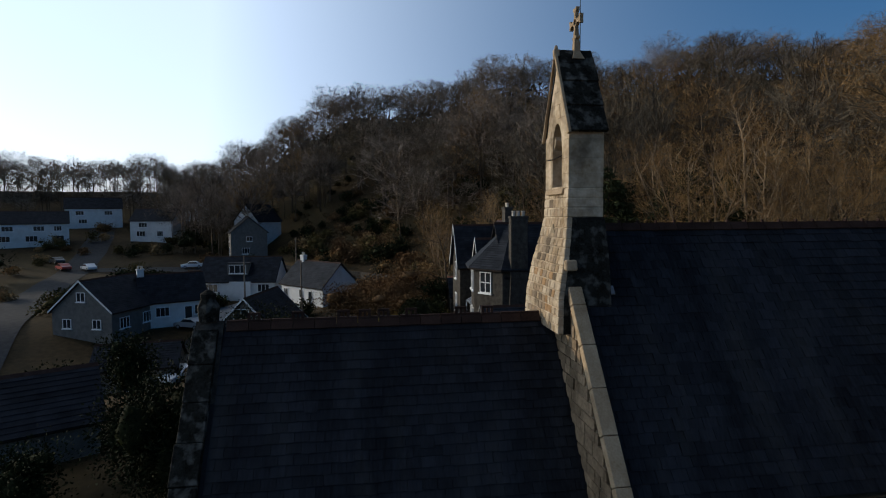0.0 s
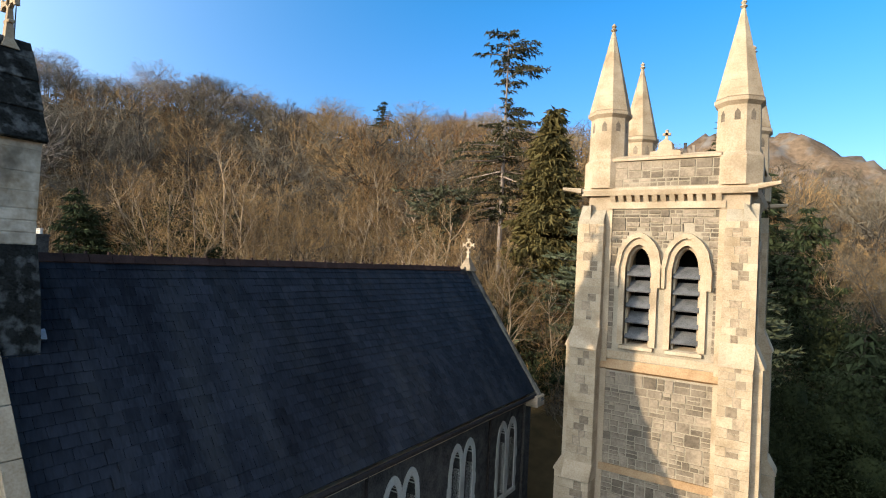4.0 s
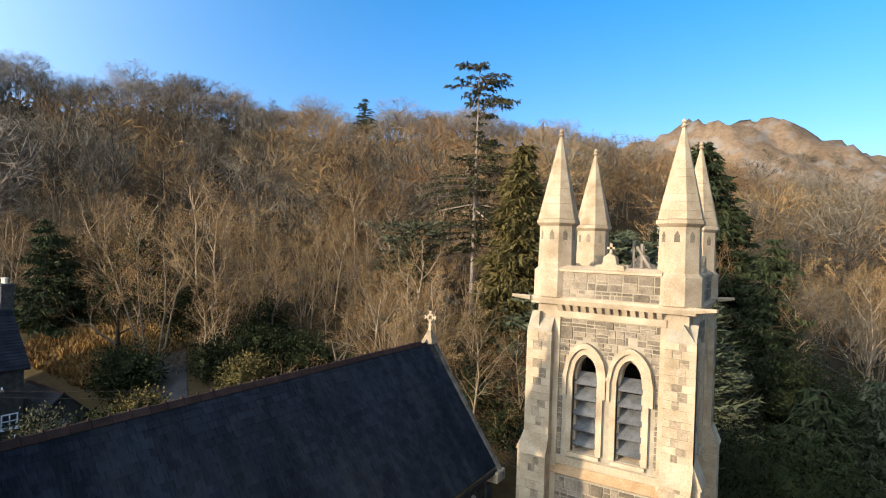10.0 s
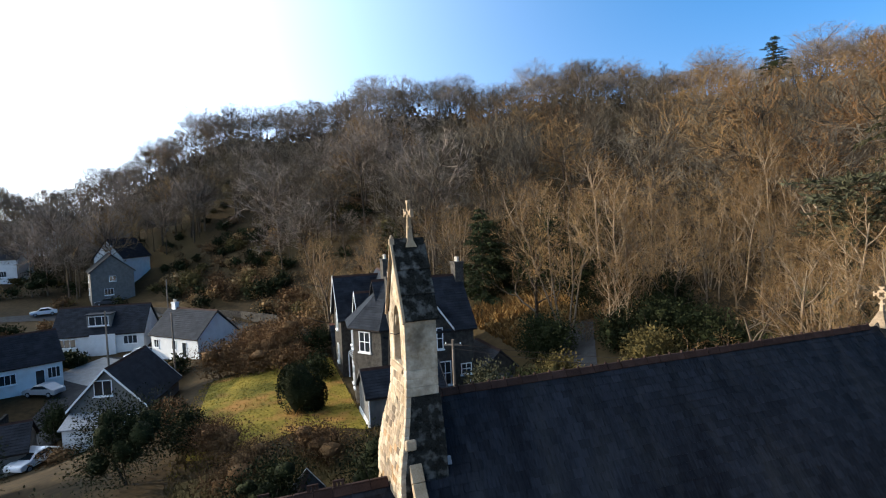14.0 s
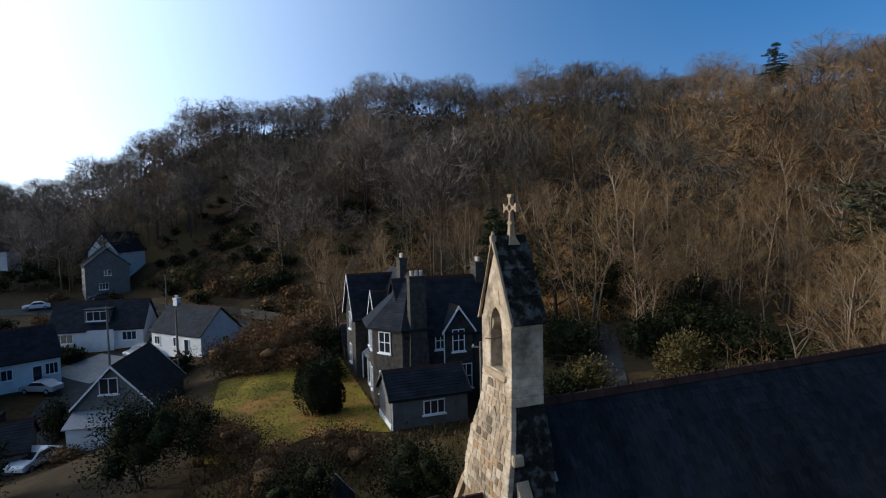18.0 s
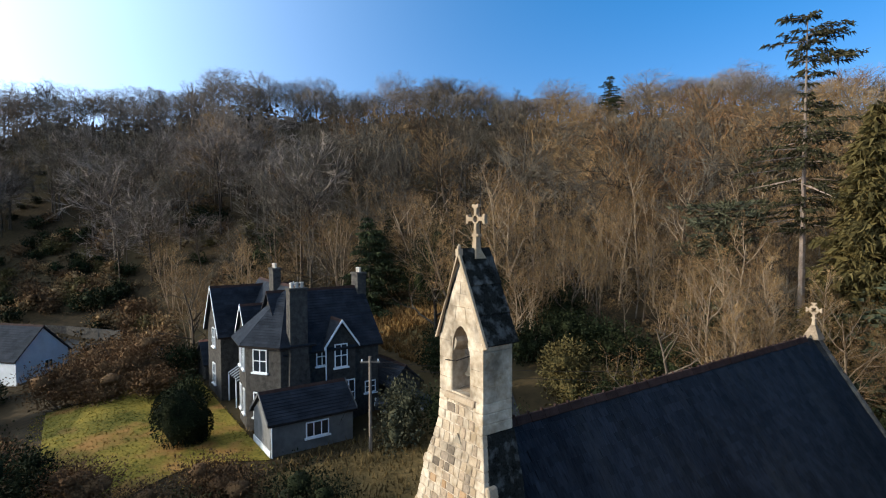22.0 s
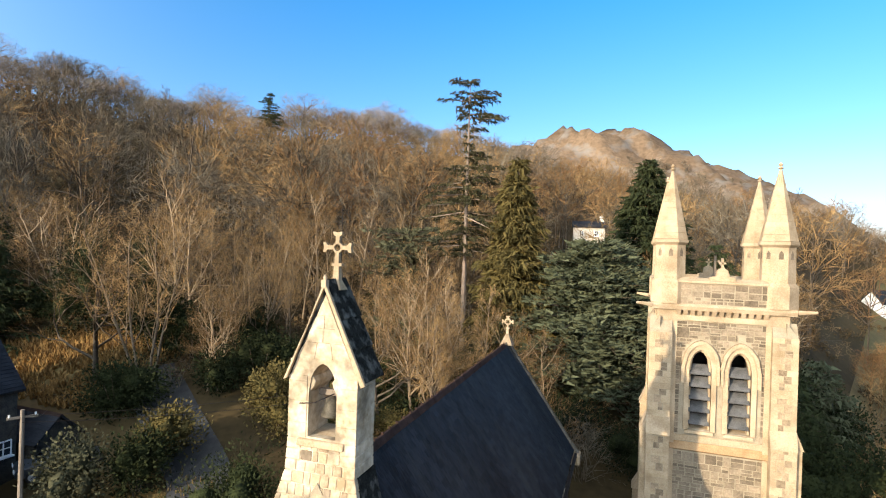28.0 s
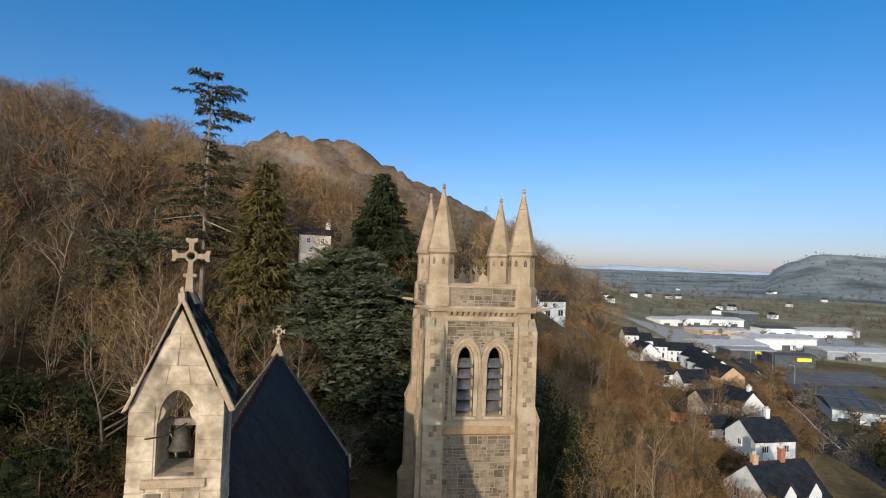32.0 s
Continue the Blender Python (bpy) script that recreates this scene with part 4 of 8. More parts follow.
def wall_blocks(x0, x1, z0, z1, holes, y, big=False):
    """Snecked rubble (x0, x1, z0, z1, proud): tall stones beside stacked small ones, openings left free."""
    out = []
    z = z0
    while z < z1 - 0.06:
        h = min(TRNG.choice((0.24, 0.30, 0.36, 0.42)), z1 - z)
        if z1 - z - h < 0.12:
            h = z1 - z
        x = x0
        while x < x1 - 0.04:
            w = TRNG.uniform(0.20, 0.46)
            if x1 - x - w < 0.16:
                w = x1 - x
            k = 1 if h < 0.2 else TRNG.choice((1, 2, 2, 2, 3)) if h > 0.33 else TRNG.choice((1, 2, 2))
            cuts = [0.0] + [(i + TRNG.uniform(-0.22, 0.22)) / k for i in range(1, k)] + [1.0]
            for lo, hi in zip(cuts, cuts[1:]):
                zz, hh = z + lo * h, (hi - lo) * h
                ends = [x, x + w]
                if hh < 0.15 and w > 0.32 and TRNG.random() < 0.45:
                    ends = [x, x + w * TRNG.uniform(0.38, 0.62), x + w]
                for ea, eb in zip(ends, ends[1:]):
                    a, b = free_run(ea, eb, zz, hh, holes)
                    if b - a > 0.07:
                        out.append((a + 0.019, b - 0.019, zz + 0.019, zz + hh - 0.019, TRNG.uniform(0.010, 0.040)))
            x += w
        z += h
    return out


BLOCKS = {}
for k in range(4):
    holes = W_OPEN if k < 3 else []
    lst = wall_blocks(TX0 + 0.85, TX1 - 0.85, 2.0 if k == 0 else -3.5, Z_LOW - 0.12, [], 0) + wall_blocks(TX0 + 0.85, TX1 - 0.85, Z_LOW + 0.55, Z_STR - 0.55, holes, 0)
    BLOCKS[k] = lst
    if k == 0:
        lst = [q for q in lst if q[2] < 6.2] 
    g = Geo()
    for a, b, z0, z1, pr in lst:
        g.box(a, b, TY0 + 0.25 - pr, TY0 + 0.3, z0, z1)
    fast_part("rubble_walling", turn(k)(g), M_RUBBLE, tower, "squared grey-brown rubble in lime mortar", "stuff")
    # string courses and corbel table
    t = turn(k)
    part("lower_string", t(Geo().prism_x([(TY0 + 0.12, Z_LOW), (TY0 + 0.3, Z_LOW - 0.1), (TY0 + 0.3, Z_LOW + 0.3), (TY0 + 0.24, Z_LOW + 0.26)], TX0 + 0.6, TX1 - 0.6)), M_ORANGE, tower, "orange-tinted weathered string course")
    part("lower_band", t(Geo().box(TX0 + 0.8, TX1 - 0.8, TY0 + 0.215, TY0 + 0.3, Z_LOW + 0.3, Z_LOW + 0.52)), M_ASHLAR, tower)
    part("middle_band", t(Geo().box(TX0 + 0.8, TX1 - 0.8, TY0 + 0.19, TY0 + 0.3, 5.2, 5.42)), M_ORANGE, tower)
    part("corbel_band", t(Geo().box(TX0 + 0.75, TX1 - 0.75, TY0 + 0.16, TY0 + 0.3, Z_STR - 0.52, Z_STR - 0.32)), M_ASHLAR, tower)
    for i in range(13):
        x = TX0 + 0.85 + i * (TX1 - TX0 - 1.7 - 0.14) / 12
        part("corbel", t(Geo().prism_x([(TY0 + 0.03, Z_STR - 0.12), (TY0 + 0.17, Z_STR - 0.34), (TY0 + 0.3, Z_STR - 0.34), (TY0 + 0.3, Z_STR - 0.12)], x, x + 0.14)), M_ASHLAR, tower)
    part("cornice", t(Geo().prism_x([(TY0 + 0.0, Z_STR + 0.02), (TY0 + 0.06, Z_STR - 0.13), (TY0 + 0.34, Z_STR - 0.13), (TY0 + 0.34, Z_STR + 0.12), (TY0 + 0.06, Z_STR + 0.1)], TX0 + 0.02, TX1 - 0.02)), M_ASHLAR, tower)
    # parapet with coping and a raised middle
    par = part("parapet", t(Geo().box(TX0 + 0.9, TX1 - 0.9, TY0 + 0.1, TY0 + 0.42, Z_STR + 0.1, Z_PAR - 0.1)), M_MORTAR, tower)
    g = Geo()
    for a, b, z0, z1, pr in wall_blocks(TX0 + 0.9, TX1 - 0.9, Z_STR + 0.12, Z_PAR - 0.12, [], 0):
        g.box(a, b, TY0 + 0.1 - pr * 0.6, TY0 + 0.15, z0, z1)
    fast_part("parapet_walling", t(g), M_RUBBLE, par, "", "stuff")
    part("parapet_coping", t(Geo().prism_x([(TY0 + 0.02, Z_PAR - 0.1), (TY0 + 0.5, Z_PAR - 0.1), (TY0 + 0.5, Z_PAR - 0.03), (TY0 + 0.26, Z_PAR + 0.09), (TY0 + 0.02, Z_PAR - 0.03)], TX0 + 0.88, TX1 - 0.88)), M_ASHLAR, par)
    mid = (TX0 + TX1) / 2
    part("gablet", t(Geo().prism_y([(mid - 0.42, Z_PAR), (mid + 0.42, Z_PAR), (mid + 0.40, Z_PAR + 0.14), (mid + 0.2, Z_PAR + 0.18), (mid + 0.17, Z_PAR + 0.4), (mid, Z_PAR + 0.52), (mid - 0.17, Z_PAR + 0.4), (mid - 0.2, Z_PAR + 0.18), (mid - 0.40, Z_PAR + 0.14)], TY0 + 0.1, TY0 + 0.4)), M_ASHLAR, par, "carved pale stone gablet", bevel=0.015)
    part("gablet_cross", t(Geo().box(mid - 0.035, mid + 0.035, TY0 + 0.22, TY0 + 0.29, Z_PAR + 0.5, Z_PAR + 0.8).box(mid - 0.11, mid + 0.11, TY0 + 0.22, TY0 + 0.29, Z_PAR + 0.63, Z_PAR + 0.70)), M_ASHLAR, par)


def buttress(x0, x1, f, s):
    """A corner buttress on one face, with weathered set-offs and alternate quoins."""
    stages = [(-4.0, 5.0, 0.72), (5.4, 8.9, 0.52), (9.45, 12.75, 0.32)]
    b = part("buttress", f(Geo().box(x0, x1, TY0 + 0.29, TY0 + 0.3, -4, 0)), M_MORTAR, tower, "stepped corner buttress with alternate quoins")
    body = Geo()
    for i, (za, zb, pr) in enumerate(stages):
        body.box(x0, x1, TY0 + 0.3 - pr, TY0 + 0.32, za, zb)
        nxt = stages[i + 1][2] if i < 2 else 0.0
        top = stages[i + 1][0] if i < 2 else 13.25
        body.hull([(x0, TY0 + 0.3 - pr, zb), (x1, TY0 + 0.3 - pr, zb), (x1, TY0 + 0.32, zb), (x0, TY0 + 0.32, zb)], [(x0, TY0 + 0.3 - nxt, top), (x1, TY0 + 0.3 - nxt, top), (x1, TY0 + 0.32, top), (x0, TY0 + 0.32, top)])
    b.data = f(body).mesh("buttress", M_MORTAR)
    q, r = Geo(), Geo()
    for za, zb, pr in stages:
        z, i = za, 0
        while z < zb - 0.1:
            h = min(TRNG.uniform(0.19, 0.31), zb - z)
            wide, e = x1 - x0, 0.014
            yy = TY0 + 0.3 - pr
            if TRNG.random() < (0.22 if za > 9 else 0.14 if za > 5 else 0.08):
                q.box(x0 - e, x1 + e, yy - e, TY0 + 0.3, z + 0.005, z + h - 0.005)
            else:
                m = x0 + wide * (TRNG.uniform(0.44, 0.54) if i % 2 else TRNG.uniform(0.22, 0.32))
                n = min(m + wide * TRNG.uniform(0.22, 0.42 if za > 5 else 0.55), x1 - 0.12)
                q.box(x0 - e, m, yy - e, TY0 + 0.3, z + 0.005, z + h - 0.005)
                q.box(n, x1 + e, yy - e, TY0 + 0.3, z + 0.005, z + h - 0.005)
                cut = h * TRNG.uniform(0.4, 0.6) if h > 0.24 and TRNG.random() < 0.5 else 0
                for lo, hi in ((0, cut), (cut, h)) if cut else ((0, h),):
                    r.box(m + 0.012, n - 0.012, yy - e * 0.7, TY0 + 0.3, z + lo + 0.010, z + hi - 0.010)
            z += h
            i += 1
    fast_part("quoin_work", f(q), M_QUOIN, b, "pale dressed quoins", "stuff")
    fast_part("rubble_infill", f(r), M_INFILL, b, "", "stuff")
    for za, zb, pr in stages[:2]:
        k = stages.index((za, zb, pr))
        nxt, top = stages[k + 1][2], stages[k + 1][0]
        part("set_off", f(Geo().prism_x([(TY0 + 0.24 - pr, zb - 0.06), (TY0 + 0.27 - pr, zb + 0.03), (TY0 + 0.28 - nxt, top + 0.02), (TY0 + 0.3, top), (TY0 + 0.3, zb - 0.06)], x0 - 0.03, x1 + 0.03)), M_ASHLAR, b)


for k in range(4):
    buttress(TX0 - 0.02, TX0 + 0.72, turn(k), 1)
    buttress(TX1 - 0.72, TX1 + 0.02, turn(k), -1)
# corner masses between the buttresses, up to the cornice
for x, y in ((TX0, TY0), (TX1, TY0), (TX0, TY1), (TX1, TY1)):
    sx, sy = (1 if x == TX0 else -1), (1 if y == TY0 else -1)
    a, b = sorted((x + sx * 0.2, x + sx * 0.9))
    c, d = sorted((y + sy * 0.2, y + sy * 0.9))
    part("corner_pier", Geo().box(a, b, c, d, -4, Z_STR), M_ASHLAR, tower)

# gargoyle spouts
for x, y, dx, dy in ((TX0, TY0, -0.8, -0.35), (TX1, TY0, 0.8, -0.35), (TX0, TY1, -0.8, 0.35), (TX1, TY1, 0.8, 0.35)):
    part("water_spout", Geo().rod((x, y, Z_STR + 0.02), (x + dx * 0.62, y + dy * 0.55, Z_STR + 0.08), 0.09, 0.05, 6), M_ASHLAR, tower)

# corner turrets with spires
for n_, (x, y) in enumerate(((6.45, 14.42), (9.9, 14.42), (6.45, 17.95), (9.9, 17.95))):
    t8 = math.pi / 8
    pin = part("pinnacle", Geo().lathe(x, y, [(0.66, Z_STR + 0.1), (0.66, Z_PAR - 0.1), (0.56, Z_PAR + 0.02), (0.54, Z_SPIRE - 0.2), (0.64, Z_SPIRE - 0.1), (0.64, Z_SPIRE), (0.56, Z_SPIRE + 0.04)], 8, t8), M_ASHLAR, tower, "octagonal pale stone pinnacle with a lichened spire")
    g = Geo()
    zz = Z_SPIRE + 0.03
    H = Z_TIP - Z_SPIRE - 0.28
    rows = 11
    for i in range(rows):
        r0, r1 = 0.56 * (1 - i / rows) + 0.045, 0.56 * (1 - (i + 1) / rows) + 0.045
        za, zb = zz + H * i / rows, zz + H * (i + 1) / rows
        ring = lambda r, z: [(x + r * math.cos(t8 + math.pi / 4 * j), y + r * math.sin(t8 + math.pi / 4 * j), z) for j in range(8)]
        part("spire_course", Geo().hull(ring(r0, za + 0.003), ring(r1 + 0.006, zb - 0.003)), M_QUOIN, pin)
    part("spire_finial", Geo().lathe(x, y, [(0.05, Z_TIP - 0.3), (0.04, Z_TIP - 0.24), (0.10, Z_TIP - 0.19), (0.04, Z_TIP - 0.13), (0.08, Z_TIP - 0.07), (0.02, Z_TIP + 0.02)], 8), M_QUOIN, pin)
    for j in range(8):
        a = math.pi / 4 * j
        ca, sa = math.cos(a), math.sin(a)
        r = 0.505
        z0, z1 = Z_PAR + 0.2, Z_SPIRE - 0.42
        q = lambda u, rr, z: (x + ca * rr - sa * u, y + sa * rr + ca * u, z)
        part("blind_slit", Geo().hull([q(-0.07, r, z0), q(0.07, r, z0), q(0.07, r, z1), q(0, r, z1 + 0.12), q(-0.07, r, z1)], [q(-0.07, r - 0.1, z0), q(0.07, r - 0.1, z0), q(0.07, r - 0.1, z1), q(0, r - 0.1, z1 + 0.12), q(-0.07, r - 0.1, z1)]), M_RUBBLE_P, pin)
# timber flag frame on the tower roof
frame_ = thing("roof_frame", "weathered timber frame standing on the tower roof", "timber frame")
for a, b in (((8.2, 16.6, Z_STR - 0.05), (8.2, 16.6, 15.6)), ((8.45, 16.6, Z_STR - 0.05), (8.45, 16.6, 15.5)), ((8.3, 16.6, 15.4), (9.2, 16.3, 14.0)), ((8.3, 16.6, 15.0), (7.5, 16.9, 13.9))):
    part("timber", Geo().rod(a, b, 0.06, n=4), M_TIMBER, frame_)
TOWER_AT = Matrix.Translation((8.52, 15.80, 0)) @ Matrix.Diagonal((1.055, 1.055, 1, 1)) @ Matrix.Translation((-8.175, -16.185, 0))
tower.matrix_basis = frame_.matrix_basis = TOWER_AT


# ---- buildings of the village and the villa ----
def sash(parent, m, w, h, bars=(1, 1), frame_mat=None, sill=True):
    """A window with frame, sill and panes; m takes local (x, out, z) to the wall, with out pointing outwards."""
    fm = frame_mat or M_WHITE
    t = 0.07
    g = Geo()
    g.box(-w / 2, -w / 2 + t, -0.04, 0.05, 0, h)
    g.box(w / 2 - t, w / 2, -0.04, 0.05, 0, h)
    g.box(-w / 2 + t, w / 2 - t, -0.04, 0.05, h - t, h)
    g.box(-w / 2 + t, w / 2 - t, -0.04, 0.05, 0, t)
    nx, nz = bars
    for i in range(1, nx + 1):
        x = -w / 2 + w * i / (nx + 1)
        g.box(x - 0.03, x + 0.03, -0.03, 0.045, t, h - t)
    for i in range(1, nz + 1):
        z = h * i / (nz + 1)
        g.box(-w / 2 + t, w / 2 - t, -0.03, 0.04, z - 0.03, z + 0.03)
    me = g.mesh("window", fm)
    win = part("window", me, fm, parent)
    win.matrix_basis = m
    pane = part("pane", Geo().box(-w / 2 + 0.02, w / 2 - 0.02, -0.02, 0.012, 0.02, h - 0.02), M_GLASS, win)
    if sill:
        part("sill", Geo().box(-w / 2 - 0.1, w / 2 + 0.1, -0.04, 0.14, -0.1, 0.0), fm, win)
    return win


def chimney(parent, x, y, z0, z1, w, d, pots, material, pot_mat=None):
    c = part("chimney", Geo().box(x - w / 2, x + w / 2, y - d / 2, y + d / 2, z0, z1 - 0.12), material, parent, "", 0.015)
    part("chimney_cap", Geo().box(x - w / 2 - 0.06, x + w / 2 + 0.06, y - d / 2 - 0.06, y + d / 2 + 0.06, z1 - 0.2, z1 - 0.02), material, c, bevel=0.02)
    for i in range(pots):
        px = x + (i - (pots - 1) / 2) * min(0.36, w / max(pots, 1)) if w >= d else x
        py = y + (i - (pots - 1) / 2) * min(0.36, d / max(pots, 1)) if d > w else y
        part("chimney_pot", Geo().lathe(px, py, [(0.13, z1 - 0.03), (0.12, z1 + 0.25), (0.15, z1 + 0.28), (0.14, z1 + 0.36), (0.09, z1 + 0.34)], 10), pot_mat or M_POT, c)
    return c


def slope_slab(g, a, b, c, d, t=0.1):
    """A roof plane with thickness from four corners, top side up."""
    n = (Vector(b) - Vector(a)).cross(Vector(d) - Vector(a)).normalized() * t
    if n.z < 0:
        n = -n
    g.hull([a, b, c, d], [tuple(Vector(p) + n) for p in (a, b, c, d)])
    return g


def courses(g, a, b, c, d, step, rng):
    """Lapped slate courses over the plane a-b (ridge), d-c (eave)."""
    a, b, c, d = (Vector(p) for p in (a, b, c, d))
    n = (b - a).cross(d - a).normalized()
    if n.z < 0:
        n = -n
    depth = ((d - a).length + (c - b).length) / 2
    rows = max(2, int(depth / step))
    for r in range(rows):
        p, q = a.lerp(d, r / rows), b.lerp(c, r / rows)
        s, t = a.lerp(d, (r + 1) / rows), b.lerp(c, (r + 1) / rows)
        L = (q - p).length
        k = max(1, int(L / 0.9))
        for i in range(k):
            u0, u1 = (i + 0.0) / k, (i + 1.0) / k
            off = rng.uniform(0, 0.012)
            P = [p.lerp(q, u0), p.lerp(q, u1), s.lerp(t, u1), s.lerp(t, u0)]
            k0 = len(g.v)
            g.v += [tuple(P[0] + n * 0.104), tuple(P[1] + n * 0.104), tuple(P[2] + n * (0.125 + off)), tuple(P[3] + n * (0.125 + off)), tuple(P[2] + n * 0.1), tuple(P[3] + n * 0.1)]
            g.f += [(k0, k0 + 1, k0 + 2, k0 + 3), (k0 + 3, k0 + 2, k0 + 4, k0 + 5)]


HR = random.Random(77)


def gable_block(parent, x0, x1, y0, y1, z0, eave, ridge, along, wall_mat, roof_mat, over=0.3, ridge_mat=None, step=0.24, barge=None, stones=False):
    """Walls and a gabled roof. along: the ridge's axis."""
    if along == "y":
        xm = (x0 + x1) / 2
        part("wall", Geo().prism_y([(x0, z0), (x1, z0), (x1, eave), (xm, ridge - 0.1), (x0, eave)], y0, y1), wall_mat, parent)
        drop = (ridge - eave) / ((x1 - x0) / 2) * over
        sl = [((xm, y0 - over, ridge), (xm, y1 + over, ridge), (x1 + over, y1 + over, eave - drop), (x1 + over, y0 - over, eave - drop)),
              ((xm, y1 + over, ridge), (xm, y0 - over, ridge), (x0 - over, y0 - over, eave - drop), (x0 - over, y1 + over, eave - drop))]
        tile = Geo().prism_y([(xm - 0.16, ridge + 0.02), (xm, ridge + 0.2), (xm + 0.16, ridge + 0.02), (xm, ridge + 0.1)], y0 - over, y1 + over)
        edge = [((x1 + over, y0 - over, eave - drop), (x1 + over, y1 + over, eave - drop)), ((x0 - over, y0 - over, eave - drop), (x0 - over, y1 + over, eave - drop))]
        ends = [[(x0 - over, y, eave - drop), (xm, y, ridge), (x1 + over, y, eave - drop)] for y in (y0 - over - 0.03, y1 + over + 0.03)]
    else:
        ym = (y0 + y1) / 2
        part("wall", Geo().prism_x([(y0, z0), (y1, z0), (y1, eave), (ym, ridge - 0.1), (y0, eave)], x0, x1), wall_mat, parent)
        drop = (ridge - eave) / ((y1 - y0) / 2) * over
        sl = [((x1 + over, ym, ridge), (x0 - over, ym, ridge), (x0 - over, y1 + over, eave - drop), (x1 + over, y1 + over, eave - drop)),
              ((x0 - over, ym, ridge), (x1 + over, ym, ridge), (x1 + over, y0 - over, eave - drop), (x0 - over, y0 - over, eave - drop))]
        tile = Geo().prism_x([(ym - 0.16, ridge + 0.02), (ym, ridge + 0.2), (ym + 0.16, ridge + 0.02), (ym, ridge + 0.1)], x0 - over, x1 + over)
        edge = [((x0 - over, y1 + over, eave - drop), (x1 + over, y1 + over, eave - drop)), ((x0 - over, y0 - over, eave - drop), (x1 + over, y0 - over, eave - drop))]
        ends = [[(x, y0 - over, eave - drop), (x, ym, ridge), (x, y1 + over, eave - drop)] for x in (x0 - over - 0.03, x1 + over + 0.03)]
    for q in sl:
        roof = part("roof", slope_slab(Geo(), *q), M_UNDER, parent)
        g = Geo()
        courses(g, *q, step, HR)
        fast_part("slating", g, roof_mat, roof, "", "stuff")
    part("ridge_tile", tile, ridge_mat or M_TERRACOTTA, parent)
    for a, b in edge:
        part("gutter", Geo().rod(a, b, 0.07, n=6), M_IRON, parent)
    if barge:
        for e in ends:
            for p, q in ((e[0], e[1]), (e[2], e[1])):
                p, q = Vector(p), Vector(q)
                g = Geo().hull([p, q, q + Vector((0, 0, 0.22)), p + Vector((0, 0, 0.22))], [v + (Vector((0, 0.05, 0)) if along == "y" else Vector((0.05, 0, 0))) for v in (p, q, q + Vector((0, 0, 0.22)), p + Vector((0, 0, 0.22)))])
                part("bargeboard", g, barge, parent)


# villa west of the church
VZ = 1.6
YARD = pose(-0.6, -1.8, -0.7)
villa = thing("villa", "grey stone Victorian villa with slate roofs and tall chimneys", "house")
gable_block(villa, -34.0, -27.4, 7.4, 14.6, VZ, 7.5, 11.2, "y", M_HOUSESTONE, M_SLATE_HOUSE, 0.25, barge=None)
gable_block(villa, -41.5, -31.0, 7.3, 12.4, VZ, 7.4, 11.3, "x", M_HOUSESTONE, M_SLATE_HOUSE, 0.1)
gable_block(villa, -42.0, -37.3, 5.4, 12.0, VZ, 7.5, 10.9, "y", M_HOUSESTONE, M_SLATE_HOUSE, 0.3, barge=M_WHITE)
gable_block(villa, -36.2, -33.8, 6.6, 9.5, VZ, 7.9, 9.8, "y", M_HOUSESTONE, M_SLATE_HOUSE, 0.25, barge=M_WHITE)
# canted bay under a hipped roof
bay = [(-32.4, 8.5), (-32.4, 5.6), (-29.4, 5.3), (-27.1, 7.0), (-27.1, 9.2)]
part("bay_wall", Geo().hull([(x, y, VZ) for x, y in bay], [(x, y, 7.95) for x, y in bay]), M_HOUSESTONE, villa)
top = (-30.4, 8.6, 11.35)
out = [(-32.8, 8.6), (-32.8, 5.25), (-29.3, 4.9), (-26.75, 6.85), (-26.75, 9.4)]
for (xa, ya), (xb, yb) in zip(out, out[1:]):
    pl = Geo()
    n = (Vector((xb, yb, 7.85)) - Vector((xa, ya, 7.85))).cross(Vector(top) - Vector((xa, ya, 7.85))).normalized() * 0.1
    pl.hull([(xa, ya, 7.85), (xb, yb, 7.85), top], [tuple(Vector(p) + n) for p in ((xa, ya, 7.85), (xb, yb, 7.85), top)])
    rf = part("bay_roof", pl, M_SLATE_HOUSE, villa)
    g = Geo()
    A, B, C_ = Vector((xa, ya, 7.85)), Vector((xb, yb, 7.85)), Vector(top)
    courses(g, C_.lerp(A, 0.04), C_.lerp(B, 0.04), B, A, 0.24, HR)
    fast_part("slating", g, M_SLATE_HOUSE, rf, "", "stuff")
    part("bay_gutter", Geo().rod((xa, ya, 7.85), (xb, yb, 7.85), 0.07), M_IRON, villa)
    part("hip_roll", Geo().rod(tuple(Vector((xb, yb, 7.98))), (top[0], top[1], top[2] + 0.10), 0.05), M_SLATE_HOUSE, villa)


def window_between(parent, a, b, u, z, w, h, bars=(1, 1)):
    d = Vector((b[0] - a[0], b[1] - a[1], 0))
    L = d.length
    d = d / L
    nrm = Vector((d.y, -d.x, 0))
    p = Vector((a[0], a[1], 0)) + d * (u * L) + nrm * 0.02
    m = Matrix(((-d.x, nrm.x, 0, p.x), (-d.y, nrm.y, 0, p.y), (0, 0, 1, z), (0, 0, 0, 1)))
    return sash(parent, m, w, h, bars)


